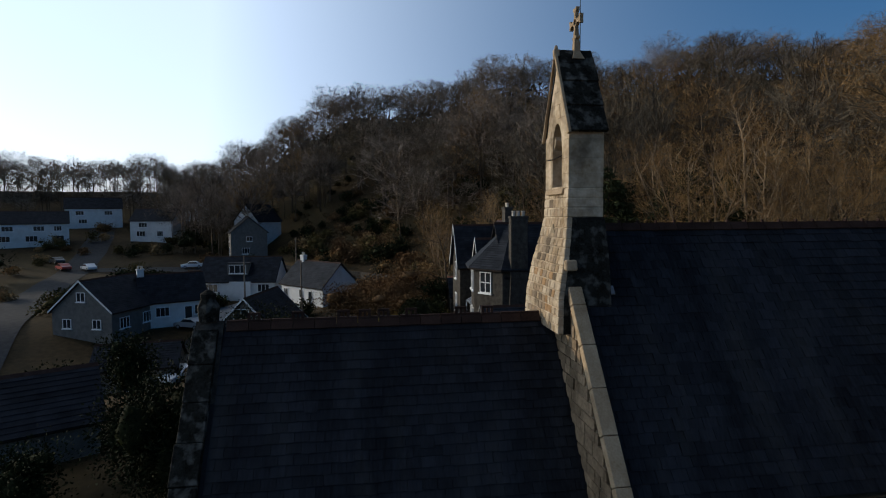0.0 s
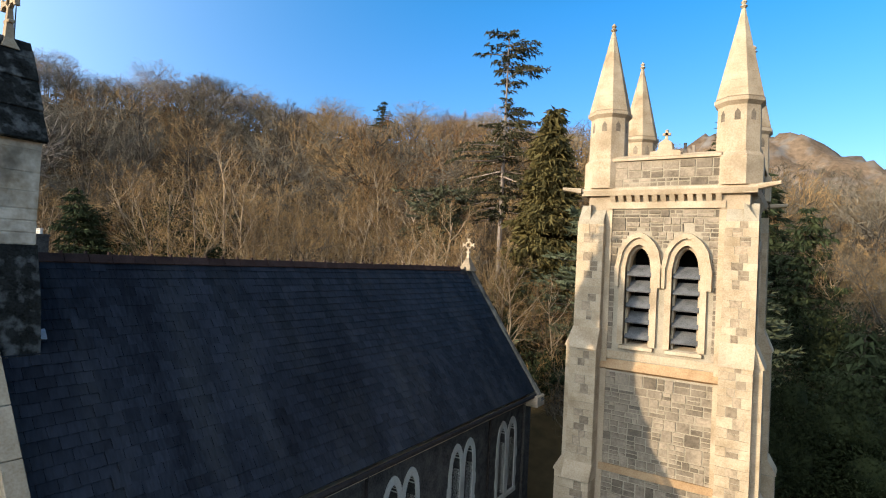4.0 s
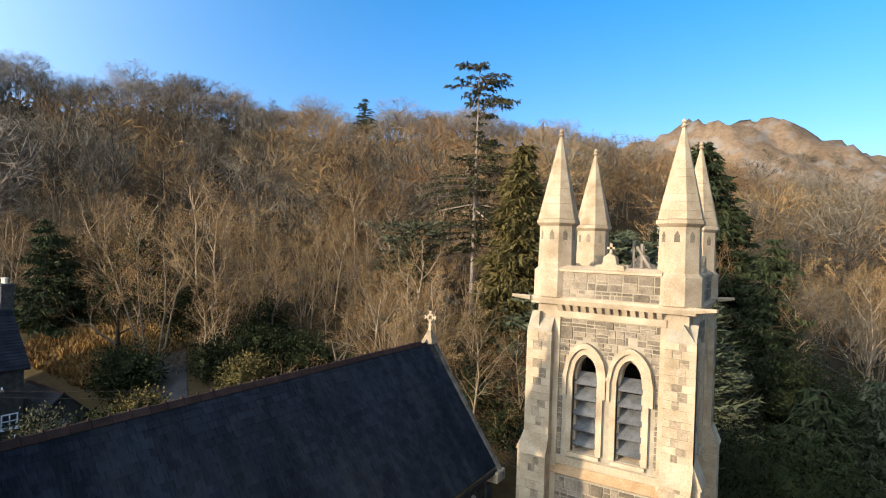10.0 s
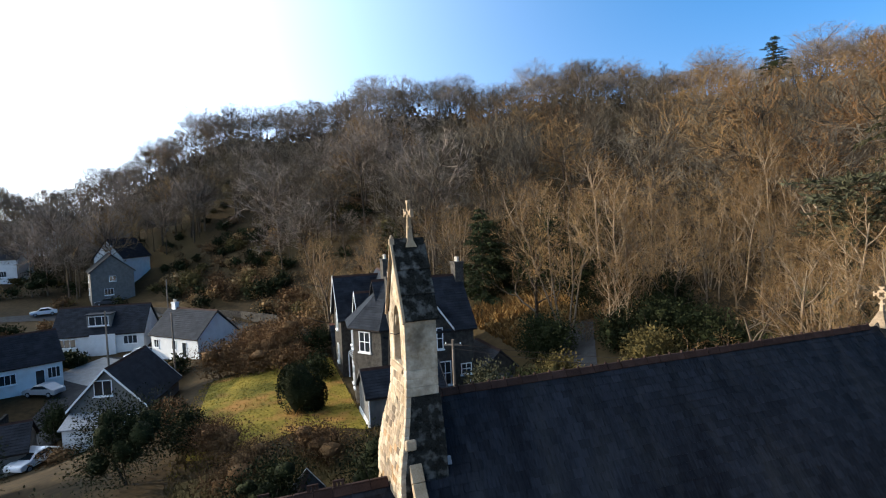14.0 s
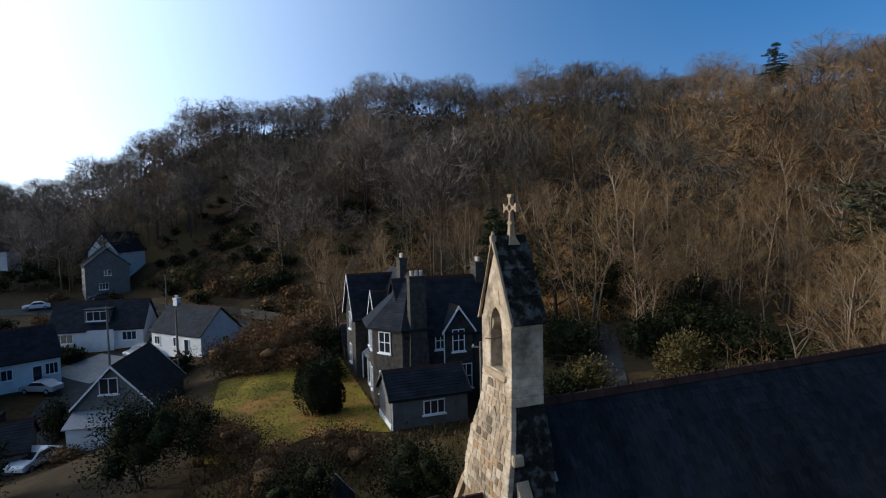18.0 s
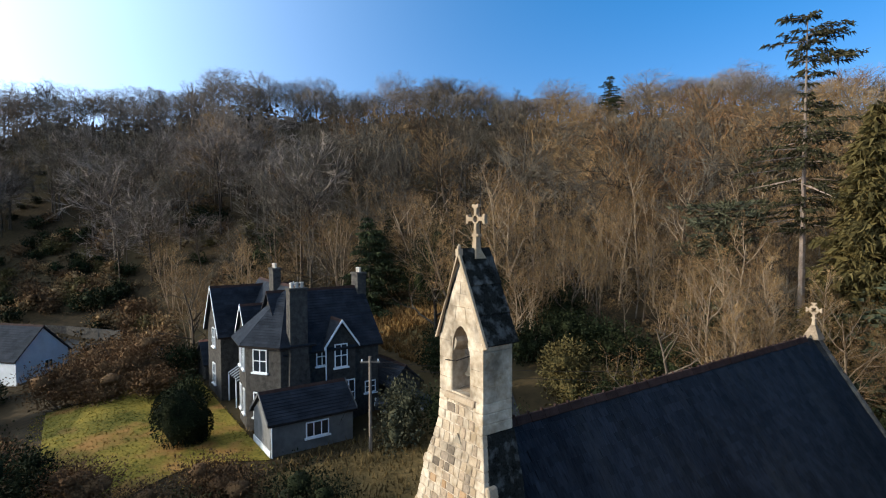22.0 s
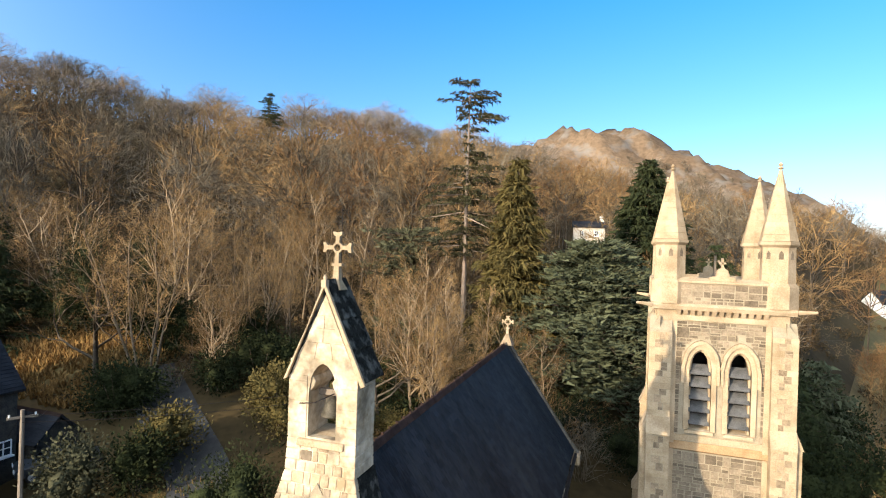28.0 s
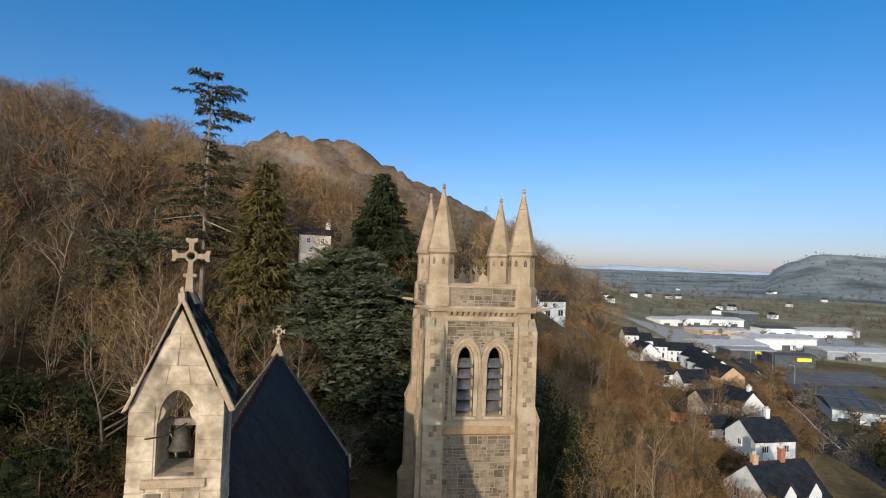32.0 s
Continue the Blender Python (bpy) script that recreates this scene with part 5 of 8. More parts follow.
for z, h in ((6.05, 1.6), (2.9, 1.75)):
    window_between(villa, bay[1], bay[2], 0.3, z, 0.7, h)
    window_between(villa, bay[1], bay[2], 0.75, z, 0.7, h)
    window_between(villa, bay[2], bay[3], 0.42, z, 1.15, h)
    window_between(villa, (-42.0, 5.4), (-37.3, 5.4), 0.5, z - 0.1, 1.0, h)
    window_between(villa, (-27.4, 7.4), (-27.4, 14.6), 0.37, z + 0.1 if z > 5 else z + 0.5, 0.85, h - 0.25)
# stair gable on the side facing the church
gable_block(villa, -29.6, -27.2, 10.3, 12.6, VZ, 7.6, 9.2, "x", M_HOUSESTONE, M_SLATE_HOUSE, 0.22, barge=M_WHITE)
window_between(villa, (-27.2, 10.3), (-27.2, 12.6), 0.5, 5.9, 1.0, 1.7)
window_between(villa, (-27.2, 10.3), (-27.2, 12.6), 0.75, 3.0, 1.0, 1.9)
window_between(villa, (-27.4, 7.4), (-27.4, 14.6), 0.9, 3.6, 0.9, 0.9)
part("downpipe", Geo().rod((-27.05, 10.25, 2.0), (-27.05, 10.25, 7.6), 0.05), M_WHITE, villa)
part("downpipe", Geo().rod((-27.05, 9.3, 4.6), (-27.05, 10.25, 4.4), 0.05), M_WHITE, villa)
chimney(villa, -27.15, 8.2, VZ, 11.9, 0.75, 1.25, 3, M_HOUSESTONE)
part("stack_batter", Geo().taper(-27.5, -26.6, 7.3, 9.1, VZ, -27.5, -26.75, 7.6, 8.8, 8.4), M_HOUSESTONE, villa)
chimney(villa, -36.0, 9.5, 10.0, 12.7, 1.15, 0.65, 2, M_HOUSESTONE)
chimney(villa, -30.7, 14.6, 9.5, 12.45, 1.15, 0.75, 2, M_HOUSESTONE)
# lean-to glass porch between the gables
porch = part("glass_porch", Geo().hull([(-37.2, 5.9, 4.1), (-32.5, 5.9, 4.1), (-32.5, 7.3, 4.9), (-37.2, 7.3, 4.9)], [(-37.2, 5.9, 4.14), (-32.5, 5.9, 4.14), (-32.5, 7.3, 4.94), (-37.2, 7.3, 4.94)]), M_GLASS, villa, "lean-to glazed porch roof")
for i in range(9):
    x = -37.1 + i * 0.57
    part("glazing_bar", Geo().rod((x, 5.9, 4.16), (x, 7.3, 4.97), 0.035), M_WHITE, porch)
for x in (-37.1, -34.8, -32.6):
    part("porch_post", Geo().rod((x, 5.95, VZ), (x, 5.95, 4.15), 0.06), M_WHITE, porch)

annexe = thing("annexe", "low pebble-dashed annexe with a dark slate roof beside the villa", "outbuilding")
gable_block(annexe, -27.2, -23.7, 5.2, 10.7, 1.0, 4.05, 5.4, "y", M_PEBBLE, M_SLATE_HOUSE, 0.2, barge=M_DARKWOOD)
window_between(annexe, (-23.7, 5.2), (-23.7, 10.7), 0.55, 2.65, 1.55, 1.0, (2, 0))
part("plinth", Geo().box(-27.2, -23.66, 5.14, 5.2, 1.0, 2.3), M_RENDER, annexe)
part("downpipe", Geo().rod((-23.6, 5.25, 1.2), (-23.6, 5.25, 4.0), 0.05), M_WHITE, annexe)

shed = thing("outhouse", "small stone outhouse with an orange ridge tile", "outbuilding")
gable_block(shed, -47.2, -44.0, 5.5, 9.5, 1.2, 3.6, 5.3, "y", M_HOUSESTONE, M_SLATE_HOUSE, 0.2, ridge_mat=M_BRICK)

villa.matrix_basis = annexe.matrix_basis = shed.matrix_basis = YARD
back = thing("rear_wing", "low rear kitchen wing of the villa", "outbuilding")
gable_block(back, -31.5, -26.6, 15.2, 17.8, 2.0, 4.1, 5.3, "x", M_HOUSESTONE, M_SLATE_HOUSE, 0.2)
window_between(back, (-26.6, 15.2), (-26.6, 17.8), 0.5, 2.9, 0.9, 0.7)

back.matrix_basis = YARD


def draped(name, pts_fn, nx, ny, material, label, category, lift=0.05):
    """A sheet laid over the ground: pts_fn(u, v) gives x, y."""
    v = [(*pts_fn(i / nx, j / ny), 0) for j in range(ny + 1) for i in range(nx + 1)]
    X = np.array(v)
    X[:, 2] = land(X[:, 0], X[:, 1]) + lift
    f = [(j * (nx + 1) + i, j * (nx + 1) + i + 1, (j + 1) * (nx + 1) + i + 1, (j + 1) * (nx + 1) + i) for j in range(ny) for i in range(nx)]
    me = raw_mesh(name, X, np.array(f), material)
    me.polygons.foreach_set("use_smooth", [True] * len(me.polygons))
    return tagged(new(name, me), label, category, kind="structure")


def ribbon(name, line, width, material, label, category, lift=0.09, n=14):
    """A strip of even width along a line of points."""
    line = [settled(*q)[:2] if name != "drive" else q for q in line]
    pts = []
    for (xa, ya), (xb, yb) in zip(line, line[1:]):
        for i in range(n):
            pts.append((xa + (xb - xa) * i / n, ya + (yb - ya) * i / n))
    pts.append(line[-1])
    P = np.array(pts)
    for _ in range(6):
        P[1:-1] = (P[:-2] + 2 * P[1:-1] + P[2:]) / 4
    D = np.gradient(P, axis=0)
    D /= np.linalg.norm(D, axis=1)[:, None]
    N = np.stack([-D[:, 1], D[:, 0]], 1)
    k = len(P)

    def fn(u, v):
        i = int(round(v * (k - 1)))
        q = P[i] + N[i] * (0.5 - u) * width
        return float(q[0]), float(q[1])
    return draped(name, fn, 4, k - 1, material, label, category, lift)


draped("lawn", lambda u, v: (-46.1 + 21.5 * u + 1.0 * math.sin(v * 7), -8.3 + 11.6 * v), 40, 26, M_LAWN, "rough yellow-green winter lawn below the villa", "lawn", 0.06)
ribbon("drive", [(-28, 22), (-22.5, 18.6), (-16.8, 15.2), (-13, 10.5), (-10.5, 3), (-9, -4)], 3.2, M_ASPHALT, "dark shaded tarmac drive behind the church", "road")


def cottage(name, label, x, y, turn_, w, d, eave, ridge, wall_mat, windows, chims=(), roof=None, barge=None, sink=0.6, extra=None, level=None):
    """A gabled house; its ridge runs along local x. windows: (side, u, z, w, h, bars)."""
    x, y, skew = settled(x, y)
    turn_ += skew
    z = float(land(x, y)) if level is None else level
    h = thing(name, label, "house", "village houses", at=pose(x, y, z, 0, 0, turn_))
    gable_block(h, -w / 2, w / 2, -d / 2, d / 2, -sink - 1.0, eave, ridge, "x", wall_mat, roof or M_SLATE_HOUSE, 0.25, step=0.3, barge=barge)
    c = [(-w / 2, -d / 2), (w / 2, -d / 2), (w / 2, d / 2), (-w / 2, d / 2)]
    for side, u, z0, ww, hh, bars in windows:
        i = "srnw".index(side)
        window_between(h, c[i], c[(i + 1) % 4], u, z0, ww, hh, bars)
    for cx, top, m in chims:
        chimney(h, cx, 0.0, ridge - 1.0, top, 0.8, 0.6, 2, m)
    if extra:
        extra(h)
    return h


def dormer(h, x, w, y0, y1, z0, z1):
    part("dormer_cheek", Geo().box(x - w / 2, x + w / 2, y0, y1, z0, z1), M_PEBBLE, h)
    part("dormer_roof", Geo().box(x - w / 2 - 0.2, x + w / 2 + 0.2, y0 - 0.25, y1 + 0.4, z1, z1 + 0.14), M_SLATE_HOUSE, h)
    sash(h, pose(x, y0 - 0.02, z0 + 0.25, 0, 0, 180), w - 0.5, z1 - z0 - 0.4, (2, 0))


def door(h, x, y, face, material, z=0.0):
    d = part("door", Geo().box(-0.45, 0.45, -0.03, 0.05, 0, 2.0), material, h)
    d.matrix_basis = pose(x, y, z, 0, 0, face)
    part("door_handle", Geo().rod((0.34, 0.05, 1.0), (0.34, 0.1, 1.0), 0.03), M_LEAD, d)


def dormer_house(h):
    dormer(h, 0.0, 3.0, -2.9, -0.6, 3.4, 5.1)
    door(h, 0.1, -3.42, 180, M_WHITE)
    part("porch_wall", Geo().box(-1.0, 2.2, -3.75, -3.4, -1, 2.5), M_RENDER, h)


S3 = (2, 0)
cottage("bungalow", "pale rendered dormer bungalow with a wide slate roof", -78.5, -16.5, 78, 11.5, 6.8, 2.6, 5.9, M_RENDER, [("s", 0.16, 0.9, 2.2, 1.2, S3), ("s", 0.65, 0.9, 0.9, 1.2, (0, 0)), ("s", 0.85, 0.9, 1.8, 1.2, S3), ("r", 0.5, 1.0, 1.2, 1.1, (1, 0))], extra=dormer_house)
cottage("cottage", "white-fronted cottage with a worn grey slate roof", -67.0, -5.0, 37, 9.5, 6.0, 2.7, 5.6, M_RENDER, [("s", 0.12, 0.9, 1.0, 1.1, (1, 0)), ("s", 0.5, 0.9, 0.9, 1.2, (1, 0)), ("s", 0.72, 0.0, 0.9, 2.0, (0, 0)), ("r", 0.6, 1.0, 1.0, 1.0, (1, 0))], chims=((-3.6, 6.5, M_RENDER),), sink=1.5)
cottage("gabled_house", "grey pebble-dashed house with a gable window and lean-to", -47.2, -10.6, -15, 9.0, 6.2, 2.9, 6.2, M_PEBBLE, [("r", 0.45, 3.9, 1.5, 1.4, (1, 0)), ("r", 0.82, 0.9, 1.5, 1.2, S3), ("s", 0.3, 0.9, 1.4, 1.2, S3)], barge=M_WHITE, sink=2.5,
        extra=lambda h: (part("lean_to", Geo().taper(4.45, 6.3, -3.0, 0.6, -3, 4.45, 6.3, -3.0, 0.6, 1.7), M_RENDER, h), part("lean_to_roof", Geo().hull([(4.45, -3.2, 2.5), (6.6, -3.2, 1.7), (6.6, 0.8, 1.7), (4.45, 0.8, 2.5)], [(4.45, -3.2, 2.6), (6.6, -3.2, 1.8), (6.6, 0.8, 1.8), (4.45, 0.8, 2.6)]), M_LEAD, h)))
cottage("white_house", "white rendered house with a dark slate roof and white chimney", -66.5, -24.2, 114, 7.6, 5.8, 2.9, 6.0, M_RENDER, [("w", 0.5, 3.4, 1.1, 1.1, (1, 0)), ("s", 0.3, 0.9, 1.6, 1.2, S3), ("s", 0.7, 0.0, 0.95, 2.0, (0, 0)), ("s", 0.88, 0.8, 1.3, 1.3, S3)], chims=((-3.5, 6.9, M_RENDER),), sink=1.5)
cottage("corner_house", "grey rendered house with two gable windows and a dark roof", -62.5, -29.8, -20, 10.0, 7.6, 2.8, 6.2, M_PEBBLE, [("r", 0.5, 3.9, 1.1, 1.1, (1, 0)), ("r", 0.25, 0.8, 1.1, 1.1, (1, 0)), ("r", 0.75, 0.8, 1.1, 1.1, (1, 0)), ("n", 0.2, 0.6, 1.6, 1.3, S3), ("n", 0.6, 0.6, 1.6, 1.3, S3)], barge=M_WHITE, sink=2)
cottage("tall_house", "tall grey house with one gable window on the hill road", -118.0, -21.0, 12, 9.0, 7.5, 5.6, 8.8, M_PEBBLE, [("s", 0.4, 0.8, 1.8, 1.3, S3), ("s", 0.45, 3.4, 1.4, 1.2, (1, 0)), ("r", 0.4, 0.9, 1.6, 1.3, S3), ("r", 0.5, 3.6, 1.2, 1.1, (1, 0))])
cottage("pale_gable_house", "white gabled house behind the hill road", -126.0, -19.5, -30, 9.0, 6.5, 5.8, 9.6, M_RENDER, [("r", 0.5, 3.0, 1.2, 1.2, (1, 0)), ("s", 0.5, 3.0, 1.2, 1.2, (1, 0))])
cottage("far_house", "cream house with a balcony among hillside trees", -150.0, -48.0, 80, 11.0, 7.5, 5.0, 8.0, M_RENDER, [("s", 0.25, 0.8, 2.2, 1.4, S3), ("s", 0.7, 0.8, 1.6, 1.4, S3), ("s", 0.3, 3.2, 2.2, 1.2, S3)])
cottage("end_house", "white gable-ended terrace house with large windows", -141.0, -74.0, 112, 15.0, 8.0, 5.2, 8.0, M_RENDER, [("s", 0.15, 0.8, 2.4, 1.4, S3), ("s", 0.5, 0.8, 2.4, 1.4, S3), ("s", 0.85, 0.8, 2.4, 1.4, S3), ("s", 0.2, 3.3, 2.2, 1.2, S3), ("s", 0.6, 3.3, 2.2, 1.2, S3), ("s", 0.85, 3.3, 1.6, 1.2, S3)])
cottage("rear_white_house", "white house on the far side of the hill road", -168.0, -70.0, 110, 14.0, 8.0, 5.2, 8.2, M_RENDER, [("s", 0.25, 3.2, 2.0, 1.2, S3), ("s", 0.75, 3.2, 2.0, 1.2, S3), ("s", 0.3, 0.8, 2.0, 1.2, S3)])
cottage("hill_house", "cream house with a pale roof on the hillside", -176.0, -46.0, 75, 10.0, 7.0, 4.8, 7.4, M_RENDER, [("s", 0.3, 2.8, 1.8, 1.2, S3), ("s", 0.7, 2.8, 1.8, 1.2, S3)])
# long low building close below the churchyard
cottage("school_room", "long low dark-roofed building with a row of white windows", -14.35, -25.7, 120.7, 16.0, 5.0, 2.1, 4.1, M_PEBBLE, [("s", 0.48 + 0.062 * i, 0.75, 0.62, 0.85, (1, 0)) for i in range(5)], level=-0.6, sink=1)
cottage("garage_block", "dark-roofed garage beside the lane", -44.5, -21.5, 95, 7.0, 5.0, 2.3, 4.0, M_PEBBLE, [("s", 0.5, 0.2, 2.4, 1.9, (0, 0))], sink=2)
vestry = cottage("vestry", "small gabled vestry with pale bargeboards behind the church", -14.6, -2.0, -13, 5.5, 4.0, 3.0, 5.25, M_HOUSESTONE, [("r", 0.5, 1.0, 1.0, 1.2, (1, 0)), ("w", 0.5, 1.0, 0.9, 1.2, (0, 0))], barge=M_WHITE, sink=1, level=-3.4)


def car(x, y, turn_, paint, label):
    x, y, skew = settled(x, y)
    turn_ += skew
    z = float(land(x, y)) + 0.12
    c = thing("car", label, "car", "parked cars", at=pose(x, y, z, 0, 0, turn_))
    body = Geo()
    side = [(-2.05, 0.32), (-2.1, 0.62), (-1.95, 0.82), (-1.1, 0.92), (-0.45, 1.38), (0.75, 1.42), (1.55, 0.98), (2.05, 0.88), (2.1, 0.4), (2.0, 0.3)]
    body.hull([(u, -0.84, v) for u, v in side], [(u, 0.84, v) for u, v in side])
    part("body", body, paint, c, bevel=0.06)
    for s in (-1, 1):
        part("side_window", Geo().hull([(-0.9, s * 0.845, 0.96), (1.3, s * 0.845, 0.98), (0.7, s * 0.845, 1.34), (-0.42, s * 0.845, 1.31)], [(-0.9, s * 0.85, 0.96), (1.3, s * 0.85, 0.98), (0.7, s * 0.85, 1.34), (-0.42, s * 0.85, 1.31)]), M_GLASS, c)
        for u in (-1.3, 1.3):
            w = part("wheel", Geo().rod((u, s * 0.68, 0.31), (u, s * 0.87, 0.31), 0.31, n=14), M_TYRE, c)
            part("rim", Geo().rod((u, s * 0.868, 0.31), (u, s * 0.885, 0.31), 0.19, n=10), M_LEAD, w)
    part("windscreen", Geo().hull([(-1.06, -0.7, 0.96), (-1.06, 0.7, 0.96), (-0.5, 0.66, 1.36), (-0.5, -0.66, 1.36)], [(-1.08, -0.7, 0.97), (-1.08, 0.7, 0.97), (-0.52, 0.66, 1.37), (-0.52, -0.66, 1.37)]), M_GLASS, c)
    for s in (-0.6, 0.6):
        part("headlight", Geo().box(-2.12, -2.06, s - 0.18, s + 0.18, 0.62, 0.76), M_WHITE, c)
    return c


M_TYRE = mat("tyre rubber", (0.015, 0.015, 0.015), (0.03, 0.03, 0.03), 8, 0.9, 0.1)
M_CARWHITE = mat("white car paint", (0.68, 0.69, 0.70), (0.74, 0.75, 0.76), 1, 0.25, 0.0, spec=0.5)
M_CARSILVER = mat("silver car paint", (0.36, 0.38, 0.40), (0.42, 0.44, 0.46), 1, 0.3, 0.0, metal=0.3, spec=0.5)
M_CARRED = mat("red car paint", (0.35, 0.03, 0.02), (0.42, 0.04, 0.03), 1, 0.3, 0.0, spec=0.5)
M_CARDARK = mat("dark car paint", (0.02, 0.025, 0.03), (0.03, 0.035, 0.045), 1, 0.3, 0.0, spec=0.5)
car(-62.8, -21.0, 60, M_CARSILVER, "silver hatchback parked beside the white house")
car(-69.5, -11.5, 130, M_CARSILVER, "silver van-like car parked by the bungalow")
car(-43.0, -17.5, 150, M_CARWHITE, "white car parked on the lane below")
car(-113.0, -56.0, 40, M_CARRED, "red car parked on the hill road")
car(-112.0, -51.0, 40, M_CARWHITE, "white car parked on the hill road")
car(-112.5, -21.0, 80, M_CARDARK, "dark car parked before the tall house")
car(-110.0, -31.0, 100, M_CARWHITE, "pale car parked on the hill road")
car(-120.0, -60.0, 40, M_CARDARK, "dark car parked on the hill road")
car(-25.6, 13.6, 60, M_CARDARK, "dark blue car in deep shade behind the villa")

ribbon("lane", [(-40, -30), (-45, -22), (-52, -19), (-60, -18), (-68, -17), (-72, -14)], 5.0, M_ASPHALT, "grey village lane", "road")
ribbon("hill_road", [(-40, -36), (-60, -42), (-90, -50), (-115, -54), (-150, -62), (-190, -75)], 6.0, M_ASPHALT, "grey road climbing through the village", "road")
ribbon("upper_road", [(-70, 4), (-85, -2), (-100, -14), (-108, -28), (-112, -50)], 4.5, M_ASPHALT, "narrow grey upper road", "road")
ribbon("forecourt", [(-66, -19), (-71, -14)], 7.0, M_CONCRETE, "pale gravel forecourt", "pavement", 0.11)
draped("cottage_lawn", lambda u, v: village(-72 + 12 * u, 1.5 + 6 * v), 12, 8, M_LAWN, "bright green lawn beside the cottage", "lawn", 0.07)


def wall_run(name, line, h, material, label):
    w = thing(name, label, "wall", kind="structure")
    line = [village(*q) for q in line]
    for (xa, ya), (xb, yb) in zip(line, line[1:]):
        d = Vector((xb - xa, yb - ya, 0)).normalized()
        nrm = Vector((-d.y, d.x, 0)) * 0.15
        za, zb = float(land(xa, ya)), float(land(xb, yb))
        a, b = Vector((xa, ya, za)), Vector((xb, yb, zb))
        low, up_ = Vector((0, 0, -0.6)), Vector((0, 0, h))
        part("wall_length", Geo().hull([a - nrm + low, b - nrm + low, b + nrm + low, a + nrm + low], [a - nrm + up_, b - nrm + up_, b + nrm + up_, a + nrm + up_]), material, w)


wall_run("garden_wall", [(-56, 8), (-70, 8), (-84, 2), (-98, -12), (-104, -26)], 1.1, M_HOUSESTONE, "long stone garden wall under the wood")
wall_run("lane_wall", [(-42, -26), (-50, -24), (-57, -23)], 0.9, M_HOUSESTONE, "low stone wall along the lane")


def pole(x, y, top, label, arms=1):
    x, y, _ = settled(x, y)
    z = float(land(x, y)) - 0.3
    p = thing("telegraph_pole", label, "pole", "telegraph poles", at=pose(x, y, 0))
    part("shaft", Geo().rod((0, 0, z), (0, 0, top), 0.13, 0.09, 8), M_TIMBER, p)
    for i in range(arms):
        part("crossarm", Geo().box(-0.6, 0.6, -0.05, 0.05, top - 0.4 - i * 0.4, top - 0.3 - i * 0.4), M_TIMBER, p).matrix_basis = pose(0, 0, 0, 0, 0, 60)
        for s in (-0.5, 0.5):
            part("insulator", Geo().rod((s * 0.5, s * 0.87, top - 0.3 - i * 0.4), (s * 0.5, s * 0.87, top - 0.18 - i * 0.4), 0.04), M_WHITE, p)
    return p


def cable(a, b, sag, name="cable", label="thin black overhead cable", r=0.014):
    a, b = Vector(a), Vector(b)
    pts = [a.lerp(b, i / 12) - Vector((0, 0, sag * 4 * (i / 12) * (1 - i / 12))) for i in range(13)]
    g = Geo()
    u = (b - a).cross(Vector((0, 0, 1))).normalized() * r
    rings = [[p + u, p + Vector((0, 0, r)), p - u, p - Vector((0, 0, r))] for p in pts]
    for p, q in zip(rings, rings[1:]):
        g.hull(p, q, False)
    return tagged(new(name, g.mesh(name, M_IRON)), label, "cable")


pole(-21.5, 8.8, 7.3, "weathered timber telegraph pole beside the villa")
cable((-21.5, 8.8, 7.1), (-24.6, 7.8, 1.8), 0.0, "stay_wire", "pale steel stay wire with a guard", 0.02)
cable((-21.5, 8.8, 7.0), (-2.0, 32, 8.0), 0.8)
cable((-21.2, 8.6, 6.8), (-2.0, 31, 7.6), 0.9)
cable((-21.8, 9.0, 7.0), (-26.8, 13.7, 5.3), 0.3)
pole(-86.0, -9.0, 7.6, "slim grey pole on the upper road", 0)
pole(-56.5, -7.0, 6.0, "timber pole beside the cottage", 0)
pole(-60.0, -14.0, 6.5, "slim pole behind the gabled house", 0)


# ---- town in the valley ----
M_YELLOW = mat("yellow sign", (0.75, 0.65, 0.04), (0.85, 0.75, 0.08), 1, 0.5, 0.0)
M_BLUEPANEL = mat("blue cladding", (0.02, 0.16, 0.38), (0.04, 0.24, 0.5), 1, 0.4, 0.0)
M_GREYCLAD = mat("grey cladding", (0.22, 0.23, 0.24), (0.32, 0.33, 0.34), 0.8, 0.5, 0.1)
M_DARKCLAD = mat("dark cladding", (0.05, 0.055, 0.06), (0.10, 0.105, 0.11), 0.8, 0.6, 0.1)
M_BUFF = mat("buff brick", (0.42, 0.27, 0.16), (0.55, 0.37, 0.23), 2, 0.9, 0.3, 30)
M_REDFENCE = mat("orange fence boards", (0.36, 0.15, 0.07), (0.5, 0.22, 0.11), 2, 0.85, 0.3, 30)

cottage("dormered_house", "white house with slate roof, paired gable dormers and a brick stack", 57.0, 58.0, 10, 9.6, 7.5, 2.8, 6.2, M_RENDER, [("s", 0.1, 1.2, 0.9, 1.3, (1, 1)), ("s", 0.5, 0.2, 0.9, 1.4, (1, 1)), ("w", 0.3, 1.4, 1.0, 1.3, (1, 1))], chims=((1.0, 7.9, M_BRICK), (-3.6, 7.4, M_BUFF)), sink=3,
        extra=lambda h: [(gable_block(h, x - 1.15, x + 1.15, -4.0, -0.8, 0.4, 3.4, 5.0, "y", M_RENDER, M_SLATE_HOUSE, 0.2, barge=M_CARDARK), sash(h, pose(x, -4.02, 1.3, 0, 0, 180), 0.9, 1.7, (1, 1))) for x in (-2.1, 2.1)])
